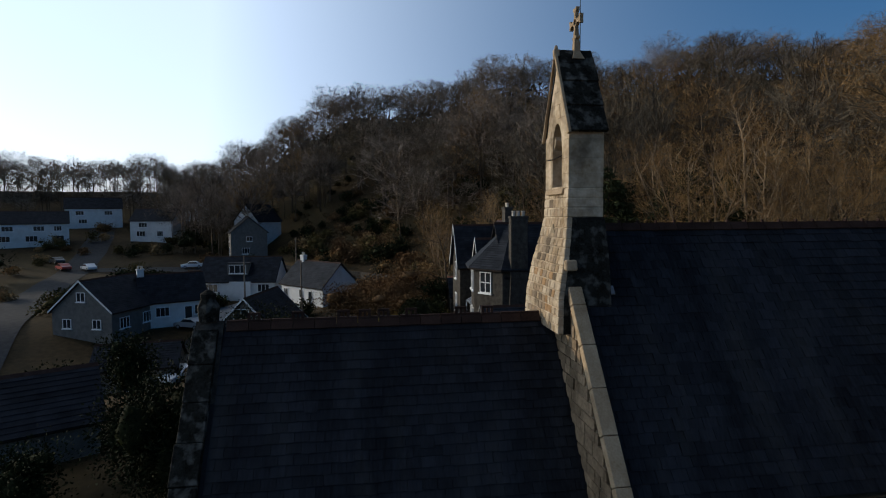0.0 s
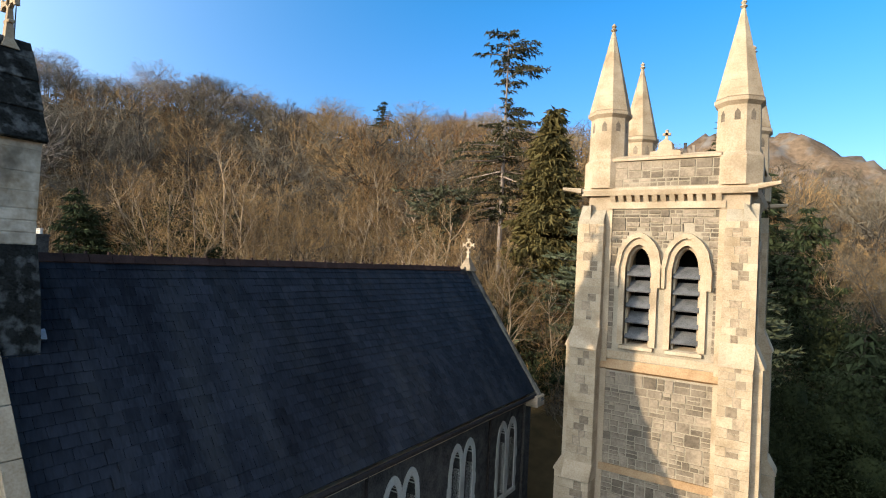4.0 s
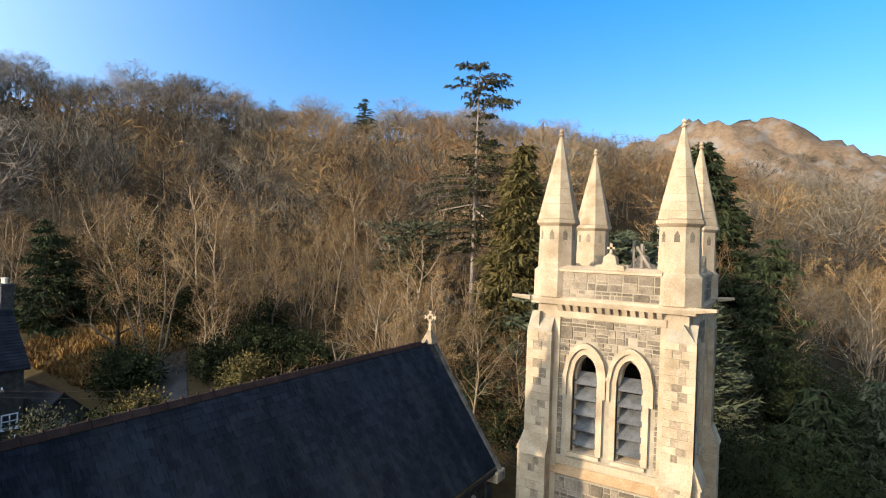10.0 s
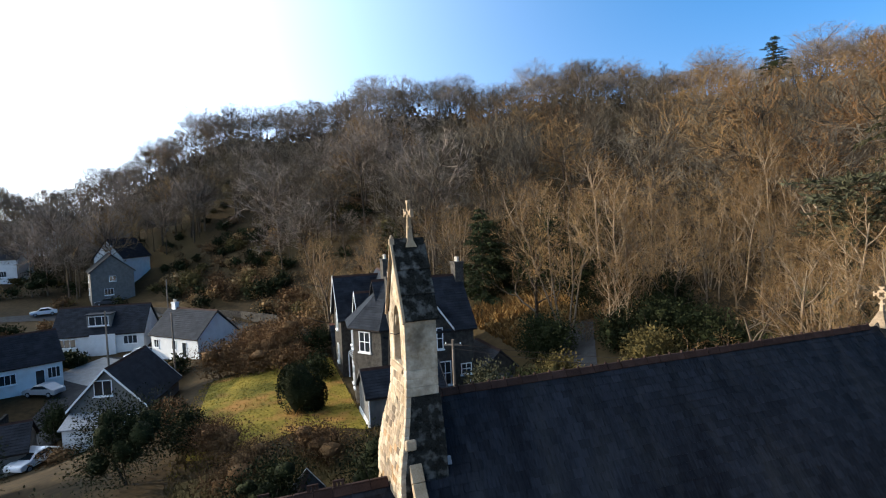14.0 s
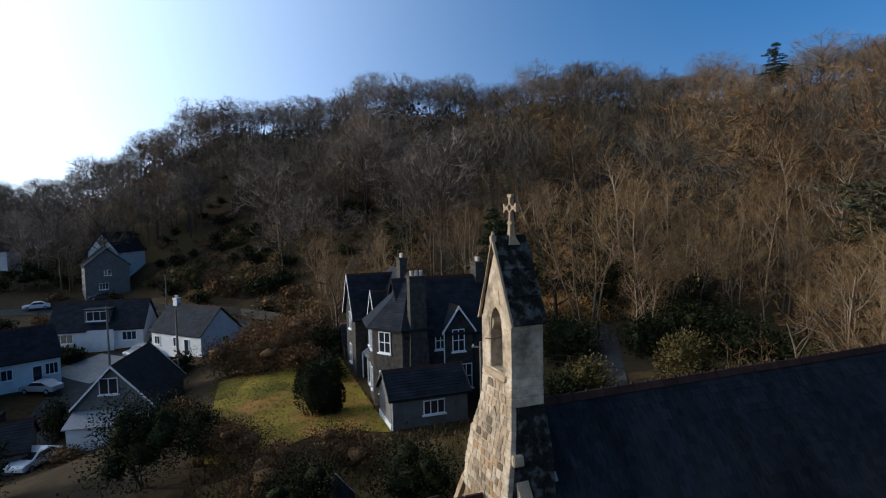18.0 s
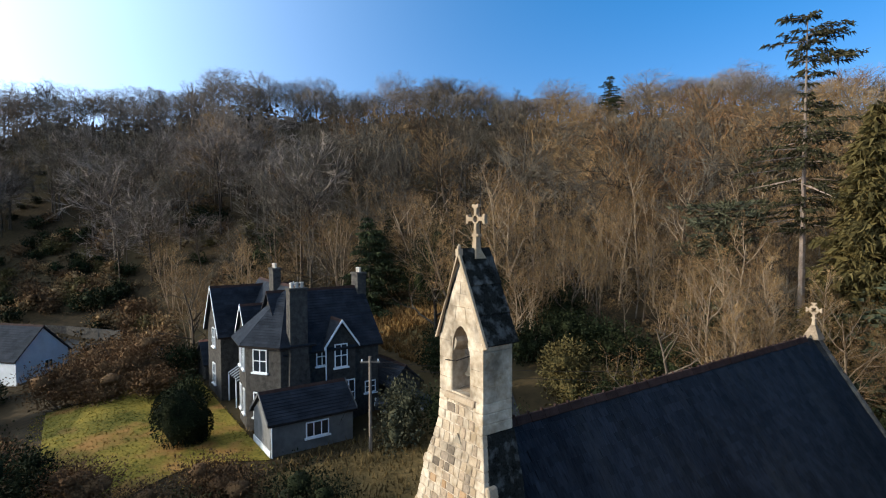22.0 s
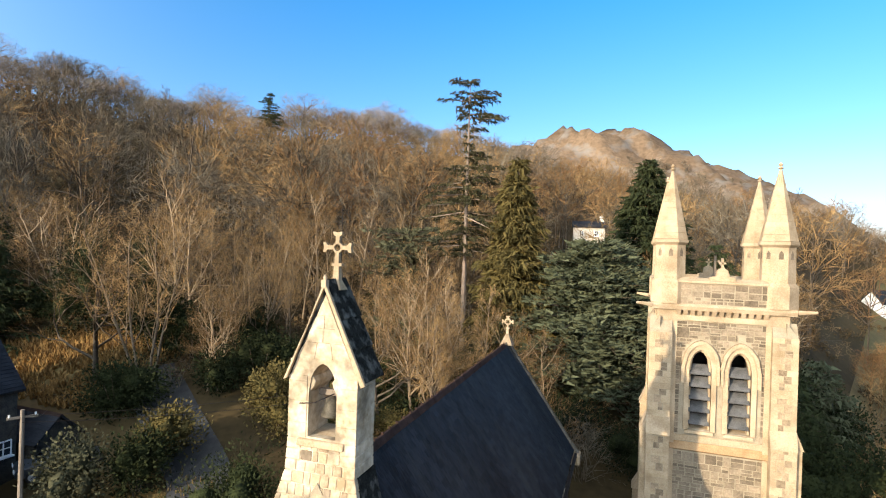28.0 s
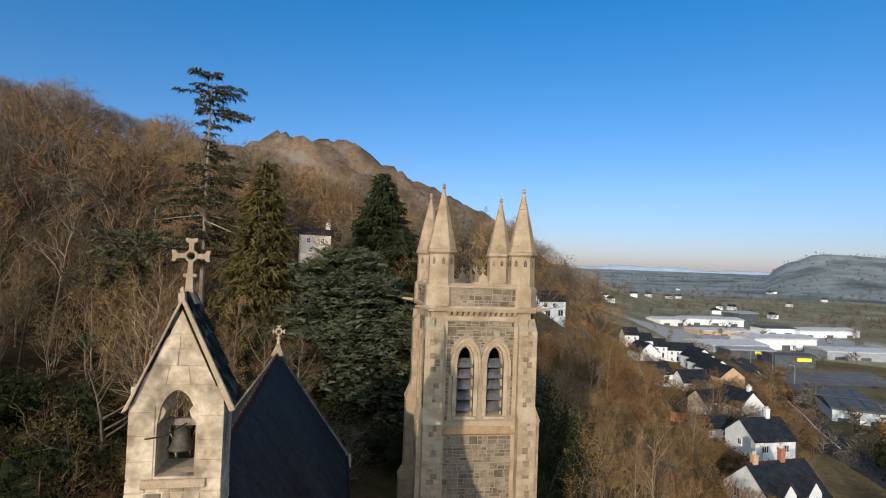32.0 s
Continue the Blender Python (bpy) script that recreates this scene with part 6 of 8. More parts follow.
cottage("hipped_house", "white house with bay windows and a tall white stack", 70.7, 79.0, 5, 8.0, 7.0, 3.2, 6.0, M_RENDER, [("s", 0.25, 1.2, 1.3, 1.2, S3), ("s", 0.75, 1.2, 1.3, 1.2, S3), ("w", 0.5, 1.6, 0.9, 1.1, (1, 0))], chims=((1.4, 7.6, M_RENDER),), sink=3)
cottage("outbuilding_house", "stone outbuilding with a pale roof", 66.5, 87.0, 5, 6.0, 4.5, 2.2, 3.8, M_PEBBLE, [("s", 0.3, 0.6, 1.0, 1.0, S3), ("s", 0.75, 0.6, 1.0, 1.0, S3)], sink=3)
cottage("gable_house", "white gabled house with a slate roof", 82.7, 101.5, 100, 7.6, 6.4, 3.4, 6.4, M_RENDER, [("w", 0.5, 2.6, 0.9, 1.0, (1, 0)), ("r", 0.5, 2.6, 0.9, 1.0, (1, 0)), ("s", 0.5, 1.6, 1.0, 1.0, (1, 0))], chims=((-2.8, 7.4, M_RENDER),), sink=3)
cottage("cream_house", "cream house with a dark slate roof", 76.4, 103.0, 8, 5.6, 5.2, 3.2, 5.2, M_POT, [("s", 0.5, 1.6, 1.2, 1.1, S3)], sink=3)
cottage("bungalow_row", "white dormer house in a valley row", 77.5, 128.5, 4, 8.0, 5.6, 2.4, 5.0, M_RENDER, [("s", 0.2, 0.7, 1.2, 1.2, S3), ("s", 0.5, 0.7, 0.9, 1.2, S3), ("s", 0.8, 0.7, 1.2, 1.2, S3)], sink=3)
cottage("bungalow_row", "white dormer house in a valley row", 86.2, 124.8, 4, 8.2, 5.6, 2.4, 5.0, M_RENDER, [("s", 0.25, 0.7, 1.2, 1.2, S3), ("s", 0.75, 0.7, 1.2, 1.2, S3)], sink=3)
for i in range(4):
    cottage("terrace_house", "slate-roofed terrace house with a buff brick gable" if i == 0 else "white terrace house with a slate roof", 97.5 + 3.2 * i, 128.0 + 9.2 * i, 92, 7.0, 7.0, 4.0, 6.6, M_BUFF if i == 0 else M_RENDER, [("w", 0.3, 2.2, 0.9, 1.0, (1, 0)), ("n", 0.5, 2.2, 0.9, 1.0, (1, 0)), ("n", 0.5, 0.4, 1.1, 1.1, (1, 0))], sink=3)
for i in range(5):
    cottage("town_house", "white two-storey town house in a row", 93.0 + 4.9 * i, 174.0 - 0.7 * i, -8, 4.8, 6.0, 4.2, 6.4, M_RENDER, [("s", 0.28, 0.5, 0.8, 1.1, (1, 0)), ("s", 0.7, 0.3, 0.8, 1.8, (0, 0)), ("s", 0.28, 2.6, 0.8, 1.0, (1, 0)), ("s", 0.72, 2.6, 0.8, 1.0, (1, 0))], sink=3)
cottage("end_gable_house", "white house with its gable towards the church", 86.0, 150.5, 96, 7.0, 6.4, 4.0, 6.6, M_RENDER, [("w", 0.4, 2.4, 0.9, 1.0, (1, 0)), ("w", 0.7, 0.6, 0.9, 1.0, (1, 0))], sink=3)
# white house on the shoulder to the right of the tower and the one in the wood
cottage("shoulder_house", "white modern house with a dark hipped roof on the hill shoulder", 53.0, 144.5, 20, 9.0, 6.5, 4.8, 7.4, M_RENDER, [("s", 0.2, 3.0, 1.4, 1.2, S3), ("s", 0.55, 3.0, 1.4, 1.2, S3), ("s", 0.8, 0.5, 1.8, 1.8, (1, 0)), ("s", 0.3, 0.5, 1.8, 1.6, (1, 0))], sink=2, level=1.6)
cottage("wood_house", "cream cottage with a grey roof half hidden in the wood", -3.6, 99.2, 8, 5.6, 5.0, 3.9, 5.0, M_POT, [("s", 0.25, 2.2, 0.7, 1.0, (1, 1)), ("s", 0.72, 2.2, 0.7, 1.0, (1, 1)), ("s", 0.35, 0.5, 0.7, 1.0, (1, 1))], chims=((2.4, 6.0, M_POT),), level=16.4, sink=4)
cottage("stone_ruin", "small grey stone cottage among the trees", -28.0, 62.0, 30, 6.0, 4.5, 2.6, 4.4, M_HOUSESTONE, [("s", 0.5, 0.8, 0.9, 1.1, (1, 0))])


def warehouse(name, label, x, y, turn_, w, d, h, wall_mat, roof_mat, band=None, doors=3):
    x, y, skew = settled(x, y)
    turn_ += skew
    z = float(land(x, y)) - 1.0
    b = thing(name, label, "warehouse", "valley warehouses", at=pose(x, y, z, 0, 0, turn_))
    part("wall", Geo().box(-w / 2, w / 2, -d / 2, d / 2, 0, h), wall_mat, b)
    part("roof", Geo().prism_x([(-d / 2 - 0.4, h), (0, h + d * 0.07), (d / 2 + 0.4, h), (d / 2 + 0.4, h - 0.4), (-d / 2 - 0.4, h - 0.4)], -w / 2 - 0.4, w / 2 + 0.4), roof_mat, b)
    n = max(4, int(w / 4))
    for i in range(n):
        u = -w / 2 + w * (i + 0.5) / n
        part("roof_rib", Geo().hull([(u - 0.12, -d / 2 - 0.4, h + 0.02), (u + 0.12, -d / 2 - 0.4, h + 0.02), (u + 0.12, 0, h + d * 0.07 + 0.02), (u - 0.12, 0, h + d * 0.07 + 0.02)], [(u - 0.12, -d / 2 - 0.4, h + 0.12), (u + 0.12, -d / 2 - 0.4, h + 0.12), (u + 0.12, 0, h + d * 0.07 + 0.12), (u - 0.12, 0, h + d * 0.07 + 0.12)]), roof_mat, b)
    if band:
        part("sign_band", Geo().box(-w / 2 + w * 0.55, w / 2 - w * 0.1, -d / 2 - 0.15, -d / 2 - 0.02, h * 0.62, h * 0.86), band, b)
    for i in range(doors):
        u = -w / 2 + w * (i + 0.5) / doors
        part("shutter_door", Geo().box(u - 2, u + 2, -d / 2 - 0.1, -d / 2 - 0.01, 0.5, h * 0.5), M_DARKCLAD, b)
    return b


warehouse("warehouse", "long white-fronted warehouse in the valley", 182, 217, 3, 31, 15, 6, M_RENDER, M_STEELROOF)
warehouse("warehouse", "low pale-roofed warehouse in the valley", 152, 207, 5, 26, 18, 4, M_GREYCLAD, M_STEELROOF)
warehouse("warehouse", "low white-roofed shed in the valley", 196, 190, -8, 30, 14, 4.5, M_GREYCLAD, M_STEELROOF)
warehouse("warehouse", "dark shop unit with a yellow sign band", 151, 170, -9, 14, 8, 5, M_DARKCLAD, M_DARKCLAD, M_YELLOW, 2)
warehouse("warehouse", "dark green unit beside the car park", 147, 187, -6, 17, 9, 4.5, M_DARKCLAD, M_GREYCLAD, M_YELLOW, 2)
warehouse("warehouse", "low building with a bright blue panelled front", 118, 118, -30, 15, 12, 3.8, M_GREYCLAD, M_DARKCLAD, M_BLUEPANEL, 2)
warehouse("warehouse", "white-edged flat-roofed building by the road", 115, 101, -30, 18, 13, 4.2, M_RENDER, M_DARKCLAD, None, 3)
warehouse("warehouse", "white-roofed depot beyond the sheds", 216, 316, -4, 36, 15, 5, M_RENDER, M_STEELROOF)
warehouse("warehouse", "small white unit with a dark roof", 222, 268, 0, 18, 12, 5, M_RENDER, M_DARKCLAD, None, 2)
warehouse("warehouse", "dark grey unit at the valley edge", 256, 342, 10, 16, 14, 8, M_DARKCLAD, M_GREYCLAD, None, 2)
warehouse("warehouse", "pale unit among the valley sheds", 180, 303, 12, 20, 12, 5, M_RENDER, M_STEELROOF, None, 2)
warehouse("warehouse", "long white-roofed shed in the valley", 250, 268, 6, 40, 14, 5, M_RENDER, M_STEELROOF)
warehouse("warehouse", "pale grey shed in the valley", 185, 262, 2, 30, 12, 4, M_BUFF, M_STEELROOF)
draped("car_park", lambda u, v: town(124 + 34 * u + 14 * v, 138 + 24 * v - 4 * u), 24, 16, M_TARMAC, "wide grey tarmac car park in the valley", "pavement", 0.15)
draped("yard", lambda u, v: town(140 + 110 * u, 222 + 60 * v), 30, 16, M_CONCRETE, "pale concrete yards round the sheds", "pavement", 0.15)
draped("close", lambda u, v: town(89 + 9 * u, 134 + 34 * v), 8, 12, M_ASPHALT, "tarmac close between the white houses", "road", 0.15)
ribbon("main_road", [(80, 50), (88, 81), (97, 98), (108, 119), (129, 157), (140, 185), (165, 235)], 6.5, M_ASPHALT, "grey main road along the valley", "road", 0.14)
ribbon("road_line", [(88.4, 81), (97.4, 98), (108.4, 119), (129.3, 157)], 0.25, M_WHITE, "white centre line of the valley road", "road marking", 0.17)
car(95.0, 145.0, 95, M_CARRED, "red car in the close")
car(91.0, 152.0, 20, M_CARWHITE, "white car in the close")
car(94.0, 158.0, 10, M_CARDARK, "dark car in the close")
fence = thing("garden_fence", "orange-brown board fence between gardens", "fence")
for i in range(14):
    x, y = town(63.4 + i * 0.57, 95.1 - 0.08 * i)
    z = float(land(x, y))
    part("board", Geo().box(x + 0.01, x + 0.56, y - 0.04, y + 0.04, z - 0.3, z + 1.9), M_REDFENCE, fence)
for x, y in ((115, 124), (126, 146), (138, 172)):
    x, y = town(x, y)
    z = float(land(x, y))
    lp = thing("street_lamp", "slim grey street lamp along the valley road", "street lamp", "street lamps", at=pose(x, y, z))
    part("post", Geo().rod((0, 0, -0.3), (0, 0, 8), 0.09, 0.06, 8), M_LEAD, lp)
    part("arm", Geo().rod((0, 0, 8), (-1.4, 0, 8.2), 0.05), M_LEAD, lp)
    part("lamp_head", Geo().box(-1.9, -1.3, -0.12, 0.12, 8.12, 8.26), M_LEAD, lp)
# scattered far houses across the plain
FR = random.Random(9)
for i in range(26):
    b, r = FR.uniform(-60, -22), FR.uniform(480, 1100)
    x, y = 5 - r * math.sin(radians(b)), r * math.cos(radians(b))
    z = float(land(x, y))
    h = thing("distant_house", "small pale house far out on the plain", "house", "distant houses", at=pose(x, y, z, 0, 0, FR.uniform(0, 180)))
    part("wall", Geo().box(-3.5, 3.5, -2.6, 2.6, -1, 3.4), M_RENDER, h)
    part("roof", Geo().prism_x([(-2.9, 3.2), (0, 5.2), (2.9, 3.2)], -3.7, 3.7), M_SLATE_HOUSE, h)
    for u in (-2.8, 0, 2.8):
        part("window", Geo().box(u * 0.7 - 0.5, u * 0.7 + 0.5, -2.66, -2.59, 1.0, 2.1), M_GLASS, h)


# ---- woods ----
# habit: (stems, bare share of the height, limbs, angle from the stem, limb length share, wander, lift)
HABIT = {"oak": (1, 0.20, 9, (42, 78), 0.46, 0.26, 0.10), "ash": (1, 0.26, 10, (26, 58), 0.38, 0.20, 0.16), "birch": (1, 0.30, 15, (24, 46), 0.24, 0.16, 0.14),
         "stool": (4, 0.22, 7, (20, 50), 0.30, 0.18, 0.14), "dome": (1, 0.30, 12, (35, 84), 0.50, 0.20, 0.05), "shrub": (6, 0.06, 5, (20, 60), 0.45, 0.24, 0.10)}


def bare_tree(seed, h, habit, kids, ratios, wood, twig_w, crown=None):
    """A leafless tree that forks again and again: trunk and limbs (a), twigs (b), as two pairs of vertex and triangle arrays.
    kids: forks at each order past the limbs; wood: the orders that are built round, the rest are slivers;
    crown: half width, middle and half height of a rounded crown, as shares of the height."""
    r = random.Random(seed)
    stems, bare, limbs, (lean0, lean1), reach, wander, lift = HABIT[habit]
    V, F, W, T = [], [], [], []
    last = len(kids) + 1

    def round_piece(p, q, a, b):
        d = (q - p).normalized()
        u = d.orthogonal().normalized()
        w = d.cross(u)
        k = len(V)
        for c, rad in ((p, a), (q, b)):
            for i in range(3):
                V.append(c + u * (rad * math.cos(2.0944 * i)) + w * (rad * math.sin(2.0944 * i)))
        for i in range(3):
            j = (i + 1) % 3
            F.append((k + i, k + j, k + 3 + j))
            F.append((k + i, k + 3 + j, k + 3 + i))

    def sliver(p, q, wd):
        side = (q - p).cross(Vector((r.uniform(-1, 1), r.uniform(-1, 1), r.uniform(-1, 1))))
        if side.length > 1e-5:
            side = side.normalized() * wd
            k = len(W)
            W.extend((p - side, p + side, q))
            T.append((k, k + 1, k + 2))

    def grow(p, d, length, rad, order):
        segs = (5, 4, 3)[order] if wood > 1 and order <= wood else (3, 2)[order] if order <= wood else 2 if order < last else 1
        pts = [p]
        for i in range(segs):
            turn_ = wander * (0.35 if order == 0 else 1.0)
            d = (d + Vector((r.gauss(0, turn_), r.gauss(0, turn_), r.gauss(0, turn_ * 0.8) + lift * (0.6 if order else 0.3)))).normalized()
            q = p + d * (length / segs)
            if order <= wood:
                round_piece(p, q, rad * (1 - 0.75 * i / segs), rad * (1 - 0.75 * (i + 1) / segs))
            else:
                sliver(p, q + d * (length * 0.12), twig_w * (1.0 if order == last else 1.6))
            p = q
            pts.append(p)
        if order >= last:
            return
        n = limbs if order == 0 else kids[order - 1]
        for i in range(n):
            low = bare if order == 0 else 0.22
            t = low + (1 - low) * ((i + r.random()) / n)
            k = min(segs - 1, int(t * segs))
            o = pts[k].lerp(pts[k + 1], t * segs - k)
            along = (pts[k + 1] - pts[k]).normalized()
            side = along.cross(Vector((r.gauss(0, 1), r.gauss(0, 1), r.gauss(0, 1)))).normalized()
            a = radians(r.uniform(lean0, lean1) if order == 0 else r.uniform(25, 62))
            if order == 0:
                size = h * reach * (1.15 - 0.65 * t) * r.uniform(0.75, 1.15)
            else:
                size = length * ratios[order - 1] * (1.2 - 0.5 * t) * r.uniform(0.7, 1.2)
            grow(o, along * math.cos(a) + side * math.sin(a), size, max(0.012, rad * (0.45 if order == 0 else 0.5)) * (1.15 - 0.5 * t), order + 1)

    for i in range(stems):
        a = 6.28 * (i + r.random()) / stems
        out = Vector((math.cos(a), math.sin(a), 0)) * (0.0 if stems == 1 else r.uniform(0.08, 0.34))
        grow(Vector((0, 0, -0.4)) + out * 0.8, (Vector((r.uniform(-0.06, 0.06), r.uniform(-0.06, 0.06), 1)) + out).normalized(), h * (0.62 if habit in ("oak", "dome") else 0.80) * (r.uniform(0.8, 1.0) if stems > 1 else 1.0), h * 0.0125 * (1.5 if habit == "oak" else 0.65 if stems > 1 else 1.0), 0)
    A = lambda L: np.array([tuple(q) for q in L], dtype=np.float32)
    V, W = A(V), A(W)
    if crown:
        wide, mid, tall = crown
        for q in (V, W):
            off = (q - np.array((0, 0, mid * h), dtype=np.float32)) / np.array((wide * h, wide * h, tall * h), dtype=np.float32)
            far = np.maximum(np.linalg.norm(off, axis=1), 1e-6)
            held = np.where(far > 0.8, 0.8 + 0.24 * (1 - np.exp(-(far - 0.8) / 0.24)), far) / far
            held = np.where(q[:, 2] < 0.25 * h, 1.0, held)
            q[:, :2] *= held[:, None]
            q[:, 2] = mid * h + (q[:, 2] - mid * h) * held
    return V, np.array(F, dtype=np.int32), W, np.array(T, dtype=np.int32)


def round_tree(seed, h, wide, mid, tall, limbs, kids, twigs, twig_w):
    """A leafless tree with a rounded, lobed crown of fine outward twigs, as bare_tree gives it.
    wide, mid, tall: half width, middle and half height of the crown, as shares of the height."""
    r = random.Random(seed)
    V, F, W, T = [], [], [], []
    ph = [r.uniform(0, 6.28) for _ in range(4)]
    heart = Vector((r.uniform(-0.04, 0.04) * h, r.uniform(-0.04, 0.04) * h, mid * h))

    def shell(d, share):
        az = math.atan2(d.y, d.x)
        lobe = 1 + 0.09 * math.sin(3 * az + ph[0]) + 0.07 * math.sin(5 * az + ph[1] + 3 * d.z) + 0.06 * math.sin(6 * d.z + ph[2])
        k = share * h * lobe
        return heart + Vector((d.x * wide * k, d.y * wide * k, d.z * tall * k))

    def limb(p, q, a, b):
        d = (q - p).normalized()
        u = d.orthogonal().normalized()
        w = d.cross(u)
        k = len(V)
        for c, rad in ((p, a), (q, b)):
            for i in range(3):
                V.append(c + u * (rad * math.cos(2.0944 * i)) + w * (rad * math.sin(2.0944 * i)))
        for i in range(3):
            j = (i + 1) % 3
            F.append((k + i, k + j, k + 3 + j))
            F.append((k + i, k + 3 + j, k + 3 + i))

    def twig(p, q, wd):
        side = (q - p).cross(Vector((r.uniform(-1, 1), r.uniform(-1, 1), r.uniform(-1, 1))))
        if side.length > 1e-5:
            side = side.normalized() * wd
            k = len(W)
            W.extend((p - side, p + side, q))
            T.append((k, k + 1, k + 2))

    def bow(a, c, b, t):
        return a.lerp(c, t).lerp(c.lerp(b, t), t)

    root = Vector((0, 0, -0.4))
    top = heart + Vector((0, 0, 0.25 * tall * h))
    knee = Vector((heart.x * 0.2 + r.uniform(-0.02, 0.02) * h, heart.y * 0.2, 0.35 * h))
    stem = [bow(root, knee, top, i / 3) for i in range(4)]
    for i in range(3):
        limb(stem[i], stem[i + 1], h * 0.0125 * (1 - 0.28 * i), h * 0.0125 * (0.72 - 0.28 * i))
    for i in range(limbs):
        z = 1 - 1.55 * (i + 0.5) / limbs
        az = 2.39996 * i + ph[3] + r.uniform(-0.35, 0.35)
        d = Vector((math.cos(az) * math.sqrt(1 - z * z), math.sin(az) * math.sqrt(1 - z * z), z))
        o = bow(root, knee, top, min(1.0, 0.48 + 0.5 * (z + 0.55) / 1.55 * r.uniform(0.6, 1.0)))
        end = shell(d, r.uniform(0.62, 0.78))
        c = o.lerp(end, 0.5) + Vector((r.uniform(-0.03, 0.03) * h, r.uniform(-0.03, 0.03) * h, -0.02 * h if z > 0.2 else 0.06 * h))
        mids = [o, bow(o, c, end, 0.5), end]
        for k in (0, 1):
            limb(mids[k], mids[k + 1], h * 0.0052 * (1 - 0.45 * k), h * 0.0052 * (0.55 - 0.3 * k))
        for j in range(kids):
            t = 0.30 + 0.70 * (j + r.random()) / kids
            a = bow(o, c, end, t)
            e = (d + Vector((r.gauss(0, 0.36), r.gauss(0, 0.36), r.gauss(0, 0.30) + 0.10))).normalized()
            b = shell(e, r.uniform(0.76, 0.95))
            m = a.lerp(b, 0.5) + Vector((r.gauss(0, 0.012) * h, r.gauss(0, 0.012) * h, r.gauss(0, 0.012) * h))
            twig(a, m, twig_w * 1.9)
            twig(m, b, twig_w * 1.5)
            for _ in range(twigs):
                u = r.uniform(0.25, 1.0)
                p = a.lerp(m, 2 * u) if u < 0.5 else m.lerp(b, 2 * u - 1)
                q = shell((e + Vector((r.gauss(0, 0.17), r.gauss(0, 0.17), r.gauss(0, 0.15) + 0.05))).normalized(), 0.55 + 0.45 * u + r.uniform(-0.08, 0.06))
                twig(p, q, twig_w)
    A = lambda L: np.array([tuple(q) for q in L], dtype=np.float32)
    return A(V), np.array(F, dtype=np.int32), A(W), np.array(T, dtype=np.int32)


def scatter(pool, spots):
    """Joins turned and scaled copies of array pairs into one pair."""
    vs, fs, k = [], [], 0
    for x, y, z, s, a, i in spots:
        v, f = pool[i]
        c, sn = math.cos(a), math.sin(a)
        q = np.empty_like(v)
        q[:, 0] = (v[:, 0] * c - v[:, 1] * sn) * s + x
        q[:, 1] = (v[:, 0] * sn + v[:, 1] * c) * s + y
        q[:, 2] = v[:, 2] * s + z
        vs.append(q)
        fs.append(f + k)
        k += len(v)
    return np.concatenate(vs), np.concatenate(fs)


WR = random.Random(21)


FAR = [round_tree(100 + i, 13.5, w, m, t, 11, 6, 9, 0.024) for i, (w, m, t) in enumerate(((0.40, 0.60, 0.36), (0.29, 0.60, 0.37), (0.36, 0.58, 0.36), (0.44, 0.56, 0.36), (0.31, 0.60, 0.36), (0.42, 0.60, 0.33), (0.27, 0.57, 0.40)))]
FAR += [bare_tree(107 + i, 13.5, ("ash", "birch")[i], (6, 7), (0.52, 0.46), 1, 0.022, ((0.30, 0.58, 0.42), (0.24, 0.58, 0.42))[i]) for i in range(2)]
BROW = [round_tree(130 + i, 12.5, w, m, t, 13, 8, 9, 0.018) for i, (w, m, t) in enumerate(((0.50, 0.62, 0.31), (0.56, 0.60, 0.31), (0.44, 0.64, 0.30), (0.54, 0.60, 0.30), (0.40, 0.63, 0.31)))]


def polar(r, b):
    return 5 - r * math.sin(radians(b)), r * math.cos(radians(b))


def wood_spots(count, b0, b1, keep):
    out = []
    while len(out) < count:
        b = WR.uniform(b0, b1)
        r0, r1 = (float(np.interp(b, LAND[:, 0], LAND[:, i])) for i in (2, 3))
        r = math.sqrt(WR.uniform((r0 + 18) ** 2, (r1 + 12) ** 2))
        x, y = polar(r, b)
        if not keep(x, y, r, b):
            continue
        out.append((x, y, float(land(x, y)) - 0.1, WR.choice((0.7, 0.95, 1.1, 1.25, 1.4, 1.6)) * WR.uniform(0.9, 1.1) * (0.66 if r > r1 - 45 else 1.0), WR.uniform(0, 6.28), WR.randrange(len(FAR))))
    return out


def open_field(x, y, r, b):
    """Clearings on the slope."""
    if 46 < b < 60 and 95 < r < 112 and WR.random() < 0.8:
        return False
    if -25 < b < -14 and 95 < r < 168:
        return False
    if 1.5 < b < 11 and r < 101 or 51.5 < b < 61 and r < 90:
        return False
    if (77 < b <= 91 and r < 96) or (91 < b < 104 and r < 138):
        return False
    if 68 < b < 76 and 118 < r < 135 or b > 112 and r < 190:
        return False
    return True


spots = wood_spots(880, -27, 80, open_field) + wood_spots(600, 80, 132, open_field)
